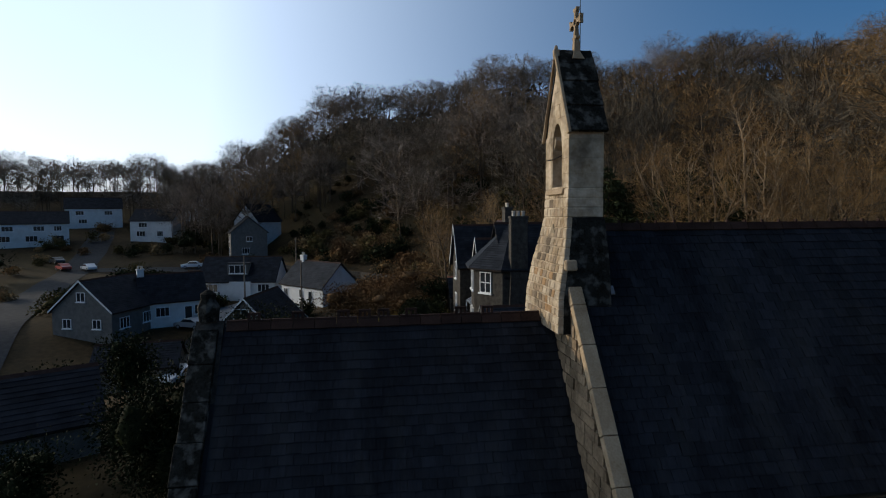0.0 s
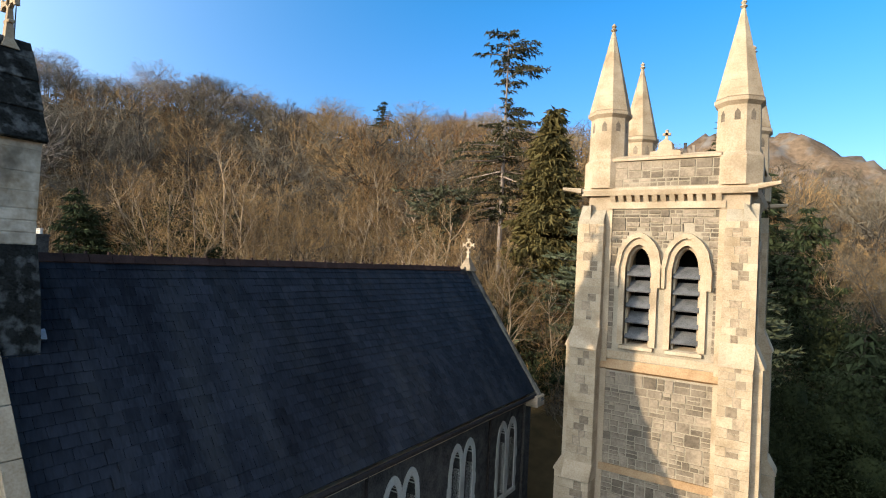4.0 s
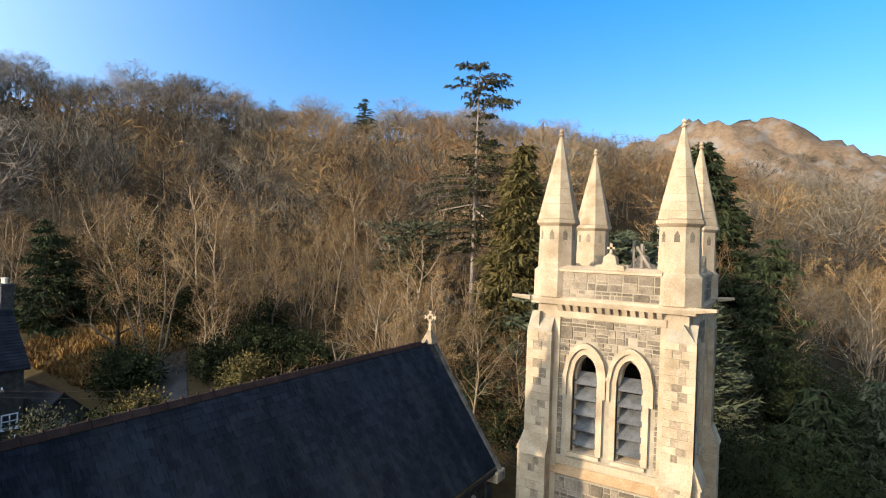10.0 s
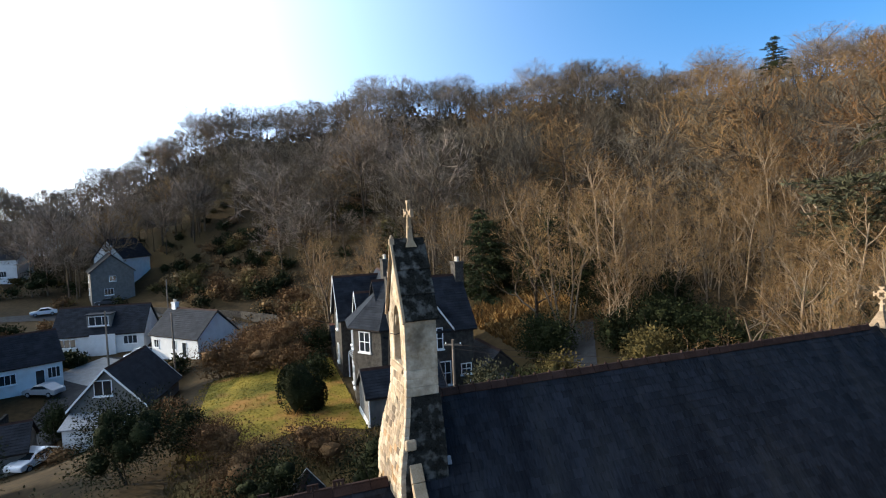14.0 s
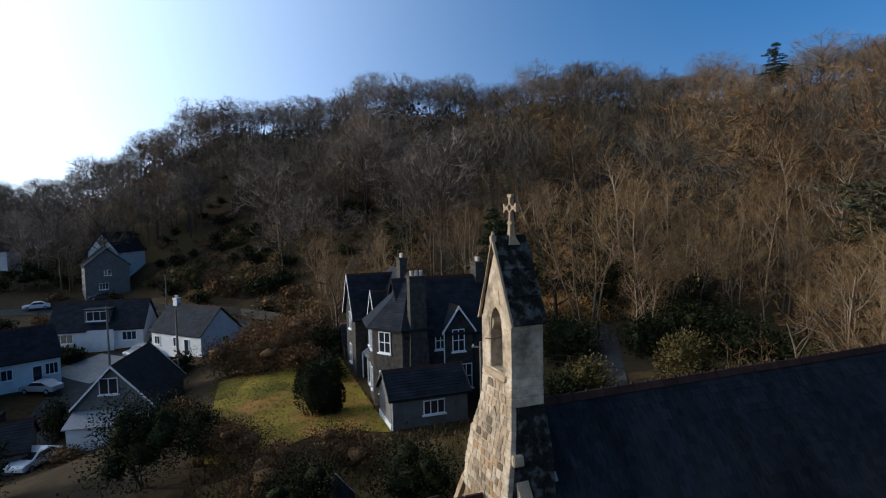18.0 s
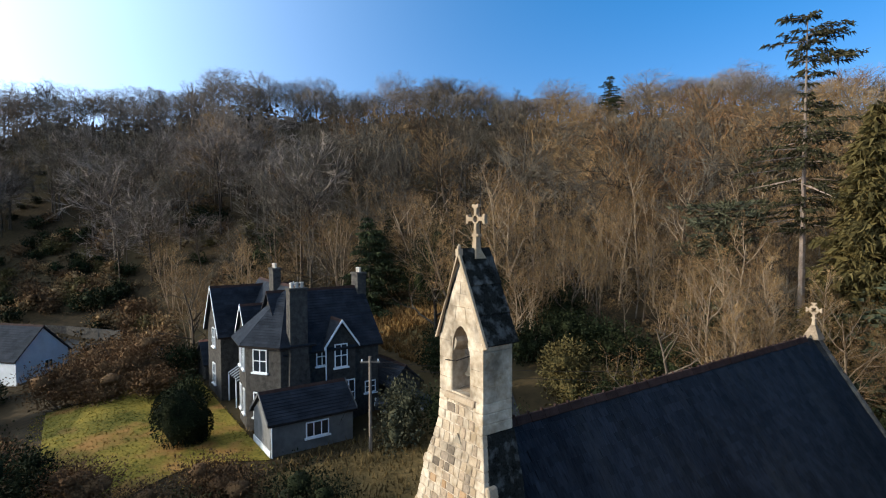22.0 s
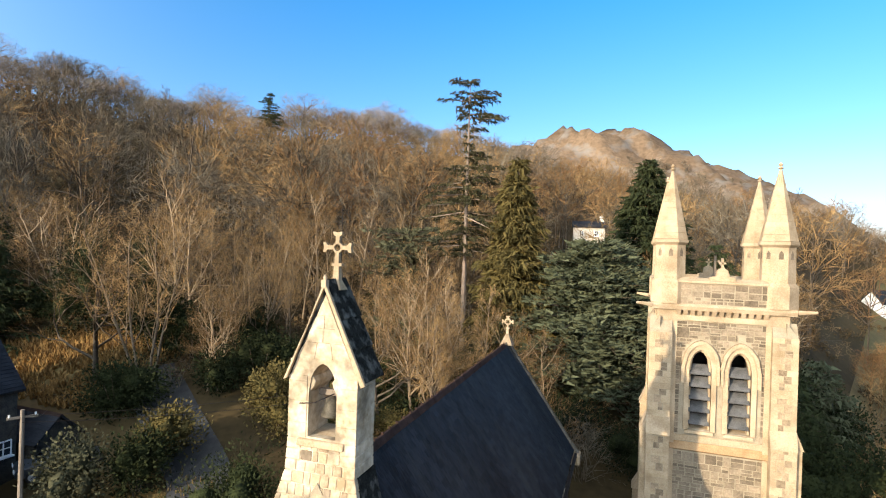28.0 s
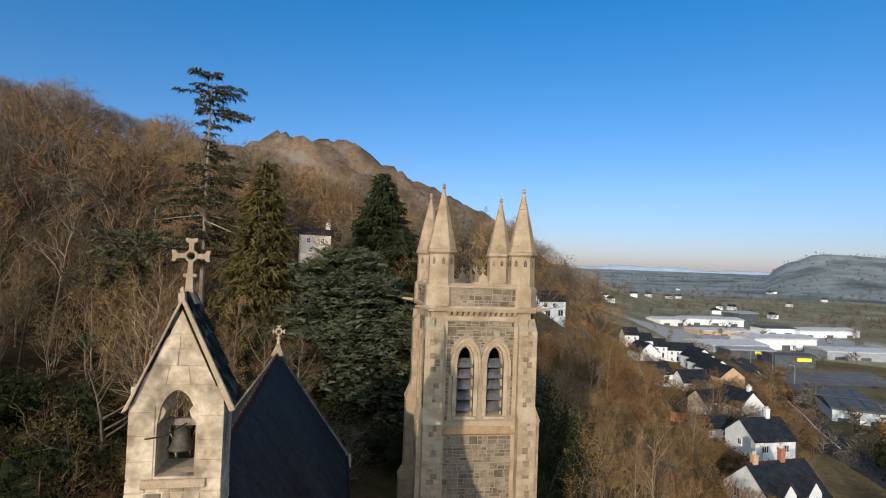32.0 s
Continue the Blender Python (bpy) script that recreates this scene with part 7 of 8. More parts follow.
# a denser line of trees along the brow
for i in range(360):
    b = -24 + 156 * i / 360 + WR.uniform(-0.4, 0.4)
    r1 = float(np.interp(b, LAND[:, 0], LAND[:, 3]))
    x, y = polar(r1 + WR.uniform(-16, 18), b)
    spots.append((x, y, float(land(x, y)) - 0.1, WR.uniform(0.95, 1.25) + 0.28 * math.sin(b * 1.1) * math.sin(b * 0.37 + 1), WR.uniform(0, 6.28), WR.randrange(len(FAR), len(FAR) + len(BROW))))
FAR += BROW
v, f = scatter([(a, b) for a, b, c, d in FAR], spots)
tagged(new("far_woods", raw_mesh("far_woods", v, f, M_BARK)), "bare winter trunks and limbs covering the hillside", "woodland", kind="stuff")
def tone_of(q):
    """Puts the light into the tones: more tan on sunlit slopes, greyer on the backlit western shoulder."""
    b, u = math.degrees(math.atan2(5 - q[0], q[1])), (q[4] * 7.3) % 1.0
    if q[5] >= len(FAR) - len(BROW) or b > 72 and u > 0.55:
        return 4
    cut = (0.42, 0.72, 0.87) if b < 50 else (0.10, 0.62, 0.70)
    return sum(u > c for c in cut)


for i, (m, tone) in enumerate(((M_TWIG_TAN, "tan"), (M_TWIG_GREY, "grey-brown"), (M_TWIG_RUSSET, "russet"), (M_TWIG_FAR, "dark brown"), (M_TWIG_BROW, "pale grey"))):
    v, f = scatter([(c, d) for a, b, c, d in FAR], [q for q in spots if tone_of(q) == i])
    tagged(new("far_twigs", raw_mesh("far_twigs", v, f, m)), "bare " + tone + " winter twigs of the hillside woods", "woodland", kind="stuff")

# bare trees and hedgerows over the plain
plain = []
for i in range(1500):
    b, r = WR.uniform(-58, -24), 110 + 1700 * WR.random() ** 1.5
    x, y = polar(r, b)
    if 110 < x < 300 and 100 < y < 360 and WR.random() < 0.5:
        continue
    plain.append((x, y, float(land(x, y)) - 0.1, WR.uniform(0.25, 0.6) * (1.4 if r > 450 else 1.0), WR.uniform(0, 6.28), WR.randrange(4)))
PLAIN = [bare_tree(160 + i, 13, "dome", (5,), (0.6,), 0, 0.16) for i in range(4)]
for i in range(900):
    b, r = WR.uniform(-26, 24), WR.uniform(330, 585)
    x, y = polar(r, b)
    if float(land(x, y)) < 105:
        plain.append((x, y, float(land(x, y)) - 0.2, WR.uniform(0.7, 1.1), WR.uniform(0, 6.28), WR.randrange(4)))
v, f = scatter([(np.concatenate([a, c]), np.concatenate([b, d + len(a)])) for a, b, c, d in PLAIN], plain)
tagged(new("plain_trees", raw_mesh("plain_trees", v, f, M_TWIG_GREY)), "bare trees and hedgerows across the valley and below the crag", "woodland", kind="stuff")


# scrub and small bare trees on the valley side
KEEP_OFF = [(57, 58, 9), (70.7, 79, 8), (66.5, 87, 6), (82.7, 101.5, 7), (76.4, 103, 6), (77.5, 128.5, 7), (86.2, 124.8, 7), (86, 150.5, 7), (66, 95, 5), (95, 145, 10), (92, 160, 8), (53, 144.5, 10)] + [(97.5 + 3.2 * i, 128.0 + 9.2 * i, 7) for i in range(4)] + [(93.0 + 4.9 * i, 173, 6) for i in range(5)]
VALLEY_ROAD = [(80, 50), (88, 81), (97, 98), (108, 119), (129, 157)]
scrub = []
while len(scrub) < 430:
    b, r = WR.uniform(-44, -21), math.sqrt(WR.uniform(34 ** 2, 168 ** 2))
    x, y = polar(r, b)
    if any(math.hypot(x - cx, y - cy) < rr for cx, cy, rr in KEEP_OFF) or x > np.interp(y, [q[1] for q in VALLEY_ROAD], [q[0] for q in VALLEY_ROAD]) - 5:
        continue
    x, y = town(x, y) if x > 45 and y > 45 else (x, y)
    scrub.append((x, y, float(land(x, y)) - 0.1, WR.uniform(0.26, 0.52) * (1.25 if b > -30 else 1.0), WR.uniform(0, 6.28), WR.randrange(9)))
for i, (m, tone) in enumerate(((M_TWIG_TAN, "tan"), (M_TWIG_RUSSET, "russet"))):
    some = scrub[i::2]
    v, f = scatter([(np.concatenate([a, c]), np.concatenate([b, d + len(a)])) for a, b, c, d in FAR], some)
    tagged(new("valley_scrub", raw_mesh("valley_scrub", v, f, m)), "bare " + tone + " scrub on the valley side", "scrub", kind="stuff")


# ---- single trees near the church ----
def place_tree(name, label, x, y, pair, scale, turn_, bark, twig, group="", sink=0.2):
    """One tree: an empty with a trunk and a crown."""
    t = thing(name, label, "tree", group, at=Matrix.LocRotScale((x, y, float(land(x, y)) - sink), Euler((0, 0, turn_)), (scale,) * 3))
    a = new("trunk", pair[0])
    b = new("crown", pair[1])
    a.parent = b.parent = t
    return t


def tree_meshes(seed, h, bark, leaf, habit, kids=(6, 6, 5), ratios=(0.54, 0.54, 0.66), wood=2, twig_w=0.0075):
    a, b, c, d = bare_tree(seed, h, habit, kids, ratios, wood, twig_w)
    return raw_mesh("trunk", a, b, bark), raw_mesh("crown", c, d, leaf)


NR = random.Random(33)
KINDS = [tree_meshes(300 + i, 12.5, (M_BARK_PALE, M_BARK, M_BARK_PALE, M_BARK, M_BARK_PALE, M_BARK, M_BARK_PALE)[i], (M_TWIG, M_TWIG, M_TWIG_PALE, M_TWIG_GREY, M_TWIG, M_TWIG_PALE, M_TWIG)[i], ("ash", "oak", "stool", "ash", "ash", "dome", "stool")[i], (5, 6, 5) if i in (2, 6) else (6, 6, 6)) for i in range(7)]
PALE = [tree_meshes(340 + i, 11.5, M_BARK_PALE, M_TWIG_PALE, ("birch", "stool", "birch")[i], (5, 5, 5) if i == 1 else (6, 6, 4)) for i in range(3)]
OAK = [tree_meshes(360 + i, 17.0, M_BARK, M_TWIG, "oak", (8, 7, 7), (0.55, 0.52, 0.62)) for i in range(2)]
SHRUB = [tree_meshes(380 + i, 5.0, M_BARK, (M_TWIG, M_HEDGE, M_TWIG_GREY)[i], "shrub", (5, 6), (0.55, 0.6), 1, 0.009) for i in range(3)]
TREE_LABELS = ("bare brown deciduous tree on the hillside", "pale slender bare tree with upright twigs", "broad bare oak with spreading limbs", "low bare brown shrub")


def free(x, y):
    if -9 < x < 13 and -12 < y < 22:
        return False
    if -49 < x < -18 and -10 < y < 20:
        return False
    if -24 < x < -7 and -6 < y < 15 or -22 < x < -10 and 14 < y < 25:
        return False
    if 1 < math.degrees(math.atan2(5 - x, y)) < 11 and 52 < math.hypot(x - 5, y) < 102 or 53 < math.degrees(math.atan2(5 - x, y)) < 60 and 50 < math.hypot(x - 5, y) < 84:
        return False
    for cx, cy, rr in ((-36.0, 24.0, 6.0), (-16.0, 25.0, 7.0), (-8.6, 35.8, 2.5), (-3.5, 34.0, 4.0), (3.0, 34.5, 7.0), (5.2, 51.5, 4.5), (-12.5, 33.6, 2.0), (-46.1, 21.3, 4.0), (-6.5, 99, 8), (50, 145, 10), (57, 58, 8), (70, 79, 7), (66, 87, 6), (82, 101, 7), (76, 103, 5), (78, 128, 7), (86, 125, 7), (-28, 62, 5)):
        if math.hypot(x - cx, y - cy) < rr:
            return False
    return True


placed = []


def plant(n, region, gap, kinds, label, group, s0, s1):
    tries = 0
    while n and tries < 6000:
        tries += 1
        x, y = region()
        if not free(x, y) or any(math.hypot(x - a, y - b) < gap for a, b in placed):
            continue
        placed.append((x, y))
        place_tree("bare_tree", label, x, y, NR.choice(kinds), NR.uniform(s0, s1), NR.uniform(0, 6.28), None, None, group)
        n -= 1


def sector(b0, b1, r0, r1):
    return lambda: (lambda b, r: (5 - r * math.sin(radians(b)), r * math.cos(radians(b))))(NR.uniform(b0, b1), math.sqrt(NR.uniform(r0 * r0, r1 * r1)))


# a few trees that stand out on the slope
for x, y, pair, s in ((-64.0, 45.5, OAK[0], 1.25), (-33.0, 36.5, PALE[0], 1.1), (-30.5, 39.0, PALE[1], 1.05), (-35.5, 33.5, PALE[2], 1.0), (-21.0, 40.0, KINDS[0], 1.2), (-16.5, 37.0, KINDS[1], 1.15), (-50.0, 30.0, OAK[1], 0.9), (-26.5, 30.0, PALE[1], 0.85), (-22.0, 30.5, PALE[0], 0.85), (-20.0, 34.0, PALE[2], 0.9)):
    placed.append((x, y))
    place_tree("bare_tree", TREE_LABELS[2] if pair in OAK else TREE_LABELS[1] if pair in PALE else TREE_LABELS[0], x, y, pair, s, NR.uniform(0, 6.28), None, None, "hillside trees")
for x, y, k, size in ((-62.0, 9.0, 1, 0.62), (-66.5, 12.5, 3, 0.75), (-58.5, 14.5, 5, 0.7), (-73.0, 9.5, 3, 0.6), (-80.0, 15.0, 1, 0.7), (-88.0, 12.0, 3, 0.75), (-97.0, 6.0, 5, 0.6), (-106.0, -1.0, 3, 0.6)):
    placed.append((x, y))
    place_tree("bare_tree", "bare grey-brown garden tree above the village", x, y, KINDS[k], size, NR.uniform(0, 6.28), None, None, "hillside trees")
plant(44, sector(22, 50, 25, 40), 1.9, KINDS + PALE + PALE, TREE_LABELS[0], "hillside trees", 0.5, 0.95)
plant(30, sector(8, 52, 26, 37), 2.2, KINDS + PALE[:2], TREE_LABELS[0], "hillside trees", 0.45, 0.85)
plant(80, sector(8, 62, 36, 66), 3.4, KINDS + KINDS + PALE, TREE_LABELS[0], "hillside trees", 0.6, 1.35)
plant(22, sector(62, 86, 48, 85), 4.5, KINDS, TREE_LABELS[0], "hillside trees", 0.8, 1.15)
plant(26, sector(-16, 8, 46, 75), 4.5, KINDS, TREE_LABELS[0], "hillside trees", 0.8, 1.1)
plant(52, sector(-37, -23, 27, 80), 3.6, KINDS + PALE[:1], TREE_LABELS[0], "valley-side trees", 0.55, 0.85)
plant(12, sector(-75, -57, 50, 95), 6.0, KINDS, TREE_LABELS[0], "valley-side trees", 0.6, 0.9)
plant(52, sector(4, 66, 22, 40), 2.2, SHRUB, TREE_LABELS[3], "slope shrubs", 0.6, 1.0)
plant(24, sector(-60, -24, 75, 120), 6.0, SHRUB + KINDS[:1], TREE_LABELS[3], "valley-side shrubs", 0.6, 1.1)


# ---- conifers and evergreen bushes ----
def tri(V, F, p, u, w):
    k = len(V)
    V.extend((p - w, p + w, p + u))
    F.append((k, k + 1, k + 2))


def conifer_arrays(seed, h, reach, bare, whorls, per, droop, spray, shape, flat=False, leaf_w=0.045, dens=9, lop=0.0, girth=0.014):
    """Trunk and foliage of a conifer. shape(t): crown radius share at height share t above the bare stem."""
    r = random.Random(seed)
    g = Geo()
    g.rod((0, 0, -0.5), (0, 0, h * 0.98), girth * h + 0.08, 0.03, 7)
    V, F = [], []
    for i in range(whorls):
        t = (i + r.uniform(0, 0.8)) / whorls
        z = h * (bare + (1 - bare) * t)
        rad = reach * shape(t)
        if rad <= 0.05:
            continue
        lean = r.uniform(0, 2 * math.pi)
        for j in range(per):
            az = r.uniform(0, 2 * math.pi)
            L = rad * r.uniform(0.65, 1.1) * (1 + lop * math.cos(az - lean))
            d = Vector((math.cos(az), math.sin(az), 0))
            side = Vector((-d.y, d.x, 0))
            o = Vector((0, 0, z))
            n = max(3, int(L * dens))
            rise = 0.12 + r.uniform(-1, 1) * (0.20 if flat else 0.10)
            tip = o + d * L + Vector((0, 0, -droop * L * L * 0.5 + rise * L))
            g.rod(o, tip, 0.02 + 0.012 * L, 0.01, 3)
            for k in range(n):
                u = (k + r.random()) / n
                u = u ** 0.7
                p = o + d * (L * u) + Vector((0, 0, rise * L * u - droop * L * L * u * u * 0.5 + r.gauss(0, 0.10 * spray)))
                s = spray * r.uniform(0.6, 1.3)
                lat = side * r.uniform(-1, 1) * s * (1.6 if flat else 0.8)
                if flat:
                    dirn = (d * r.uniform(0.1, 0.9) + side * r.uniform(-1, 1) + Vector((0, 0, r.uniform(-0.05, 0.35)))).normalized()
                else:
                    dirn = (d * r.uniform(0.1, 0.8) + side * r.uniform(-0.6, 0.6) + Vector((0, 0, r.uniform(-1.0, 0.1) if droop > 0.02 else r.uniform(-0.3, 0.5)))).normalized()
                wv = dirn.cross(Vector((r.uniform(-1, 1), r.uniform(-1, 1), r.uniform(-1, 1)))).normalized()
                tri(V, F, p + lat, dirn * s, wv * s * leaf_w * r.uniform(2, 5))
                tri(V, F, p + lat * 0.6, (dirn + wv * 0.6).normalized() * s * 0.8, wv.cross(dirn).normalized() * s * leaf_w * 3)
    return g, np.array([tuple(q) for q in V], dtype=np.float32), np.array(F, dtype=np.int32)


def conifer(name, label, x, y, base, arrays, material, bark=None):
    t = thing(name, label, "tree", at=pose(x, y, base))
    g, V, F = arrays
    part("trunk", g, bark or M_BARK, t)
    part("foliage", raw_mesh("foliage", V, F, material), material, t)
    return t


M_REDBARK = mat("pink-grey pine bark", (0.165, 0.117, 0.088), (0.300, 0.234, 0.184), 4, 0.9, 0.5, 25)


def pine_shape(t):
    """A round tuft at the top, a gap, then sparse limbs that reach out and droop."""
    if t > 0.70:
        return 0.10 + 0.46 * math.sin(min(1.0, (1.03 - t) / 0.33) * math.pi * 0.85)
    if t > 0.60:
        return 0.10
    return 0.30 + 0.62 * math.sin((0.60 - t) / 0.60 * math.pi * 0.85)


bz = float(land(-8.5, 35.8)) - 0.3
conifer("tall_pine", "tall sparse pine with a bare pinkish trunk", -8.4, 35.8, bz, conifer_arrays(401, 30.2 - bz, 3.9, 0.36, 32, 5, 0.12, 0.40, pine_shape, dens=14, lop=0.55, girth=0.008), M_PINE, M_REDBARK)
bz = float(land(-3.6, 34.2)) - 0.3
conifer("cypress", "dense olive-green cypress with drooping sprays", -3.8, 34.6, bz, conifer_arrays(402, 22.8 - bz, 4.8, 0.03, 62, 15, 0.12, 0.62, lambda t: (1 - t) ** 0.72 * (0.85 + 0.15 * math.sin(t * 40)) + 0.04, dens=8), M_NEEDLE_OLIVE)
bz = float(land(2.8, 34.8)) - 0.3
conifer("cedar", "spreading blue-green cedar in flat tiers", 2.2, 34.4, bz, conifer_arrays(403, 16.2 - bz, 8.0, 0.02, 44, 14, 0.045, 0.62, lambda t: 1.0 - 0.74 * t ** 1.4, flat=True, dens=8, lop=0.25), M_CEDAR)
bz = float(land(7.5, 33.0)) - 0.3
conifer("cedar", "lower blue-green cedar beside the tower", 8.2, 31.0, bz, conifer_arrays(404, 9.5, 4.6, 0.02, 20, 13, 0.035, 0.55, lambda t: 1.0 - 0.8 * t ** 1.2, flat=True, dens=8), M_CEDAR)
bz = float(land(5.2, 51.5)) - 0.3
conifer("spruce", "broad dark spruce behind the tower", 6.3, 51.4, bz, conifer_arrays(405, 25.4 - bz, 6.6, 0.08, 44, 14, 0.06, 0.7, lambda t: (1 - t) ** 0.75 + 0.03, dens=7), M_NEEDLE)
for i, (x, y, h, w, m) in enumerate(((-12.4, 33.6, 11.0, 3.0, M_NEEDLE_GREY), (-14.8, 35.5, 8.0, 2.6, M_NEEDLE_GREY), (-46.1, 21.3, 11.0, 3.4, M_NEEDLE), (-48.5, 24.0, 9.0, 2.6, M_NEEDLE), (-101.0, 130.0, 18.5, 5.5, M_NEEDLE), (12.0, 46.0, 12.0, 3.2, M_NEEDLE), (14.5, 30.0, 8.5, 3.2, M_NEEDLE), (17.5, 36.0, 9.0, 3.4, M_CEDAR))):
    conifer("conifer", "dark green conifer on the slope", x, y, float(land(x, y)) - 0.3, conifer_arrays(420 + i, h, w, 0.06, 26, 7 if m is M_NEEDLE_GREY else 9, 0.02 if m is M_NEEDLE_GREY else 0.07, 0.55, (lambda t: 0.55 + 0.45 * math.sin(t * 9)) if m is M_NEEDLE_GREY else (lambda t: (1 - t) ** 0.6 * 0.95 + 0.05), dens=8, lop=0.4), m)


def bush_arrays(seed, rx, ry, rz, n, size, lobes=5, heart=True, ragged=True):
    """Leaves over a lumpy rounded form."""
    r = random.Random(seed)
    lob = [(Vector((r.uniform(-0.45, 0.45) * rx, r.uniform(-0.45, 0.45) * ry, r.uniform(0.25, 0.75) * rz)), r.uniform(0.5, 0.75)) for _ in range(lobes)] + [(Vector((0, 0, rz * 0.45)), 0.85)]
    V, F = [], []
    for _ in range(n):
        c, s = r.choice(lob)
        d = Vector((r.gauss(0, 1), r.gauss(0, 1), r.gauss(0, 1))).normalized()
        q = r.uniform(0.86, 1.04) if not ragged else r.uniform(0.34, 1.06) if r.random() < 0.94 else r.uniform(1.0, 1.16)
        p = c + Vector((d.x * rx * s, d.y * ry * s, d.z * rz * 0.55 * s)) * q
        if p.z < 0:
            p.z = r.uniform(0, 0.3)
        a = (d + Vector((r.uniform(-1, 1), r.uniform(-1, 1), r.uniform(-0.6, 1)))).normalized()
        w = a.cross(Vector((r.uniform(-1, 1), r.uniform(-1, 1), r.uniform(-1, 1)))).normalized()
        L = size * r.uniform(0.6, 1.4)
        k = len(V)
        V.extend((p, p + a * L * 0.5 + w * L * 0.28, p + a * L, p + a * L * 0.5 - w * L * 0.28))
        F.append((k, k + 1, k + 2))
        F.append((k, k + 2, k + 3))
    # dense heart of the foliage
    for c, s in lob if heart else ():
        k, s = len(V), s * (0.36 if ragged else 0.84)
        for i in range(5):
            e = -1.2 + 0.6 * i
            for j in range(7):
                w = 1 + 0.22 * r.uniform(-1, 1)
                q = Vector((math.cos(e) * math.cos(0.8976 * j) * rx * s * w, math.cos(e) * math.sin(0.8976 * j) * ry * s * w, math.sin(e) * rz * 0.55 * s * w))
                V.append(c + q)
        for i in range(4):
            for j in range(7):
                a, b = k + i * 7 + j, k + i * 7 + (j + 1) % 7
                F.append((a, b, b + 7))
                F.append((a, b + 7, a + 7))
        V.append(c + Vector((0, 0, rz * 0.55 * s)))
        for j in range(7):
            F.append((k + 28 + j, k + 28 + (j + 1) % 7, len(V) - 1))
    return np.array([tuple(q) for q in V], dtype=np.float32), np.array(F, dtype=np.int32)


def bush(name, label, x, y, rx, ry, rz, material, n=2200, size=0.22, seed=1, lobes=5, z=None, ragged=True):
    n = int(n * 1.45) if ragged else n
    if -49 < x < -13 and -13 < y < 20:
        x, y = x - 0.6, y - 1.8
    else:
        x, y, _ = settled(x, y)
    z = float(land(x, y)) - 0.1 if z is None else z
    b = thing(name, label, "bush", at=pose(x, y, z))
    V, F = bush_arrays(seed, rx, ry, rz, n, size, lobes, True, ragged)
    part("leaves", raw_mesh("leaves", V, F, material), material, b)
    r = random.Random(seed)
    for i in range(3):
        a = r.uniform(0, 6.28)
        part("stem", Geo().rod((0, 0, -0.3), (math.cos(a) * rx * 0.5, math.sin(a) * ry * 0.5, rz * r.uniform(0.5, 0.85)), 0.06, 0.02, 4), M_BARK, b)
    return b


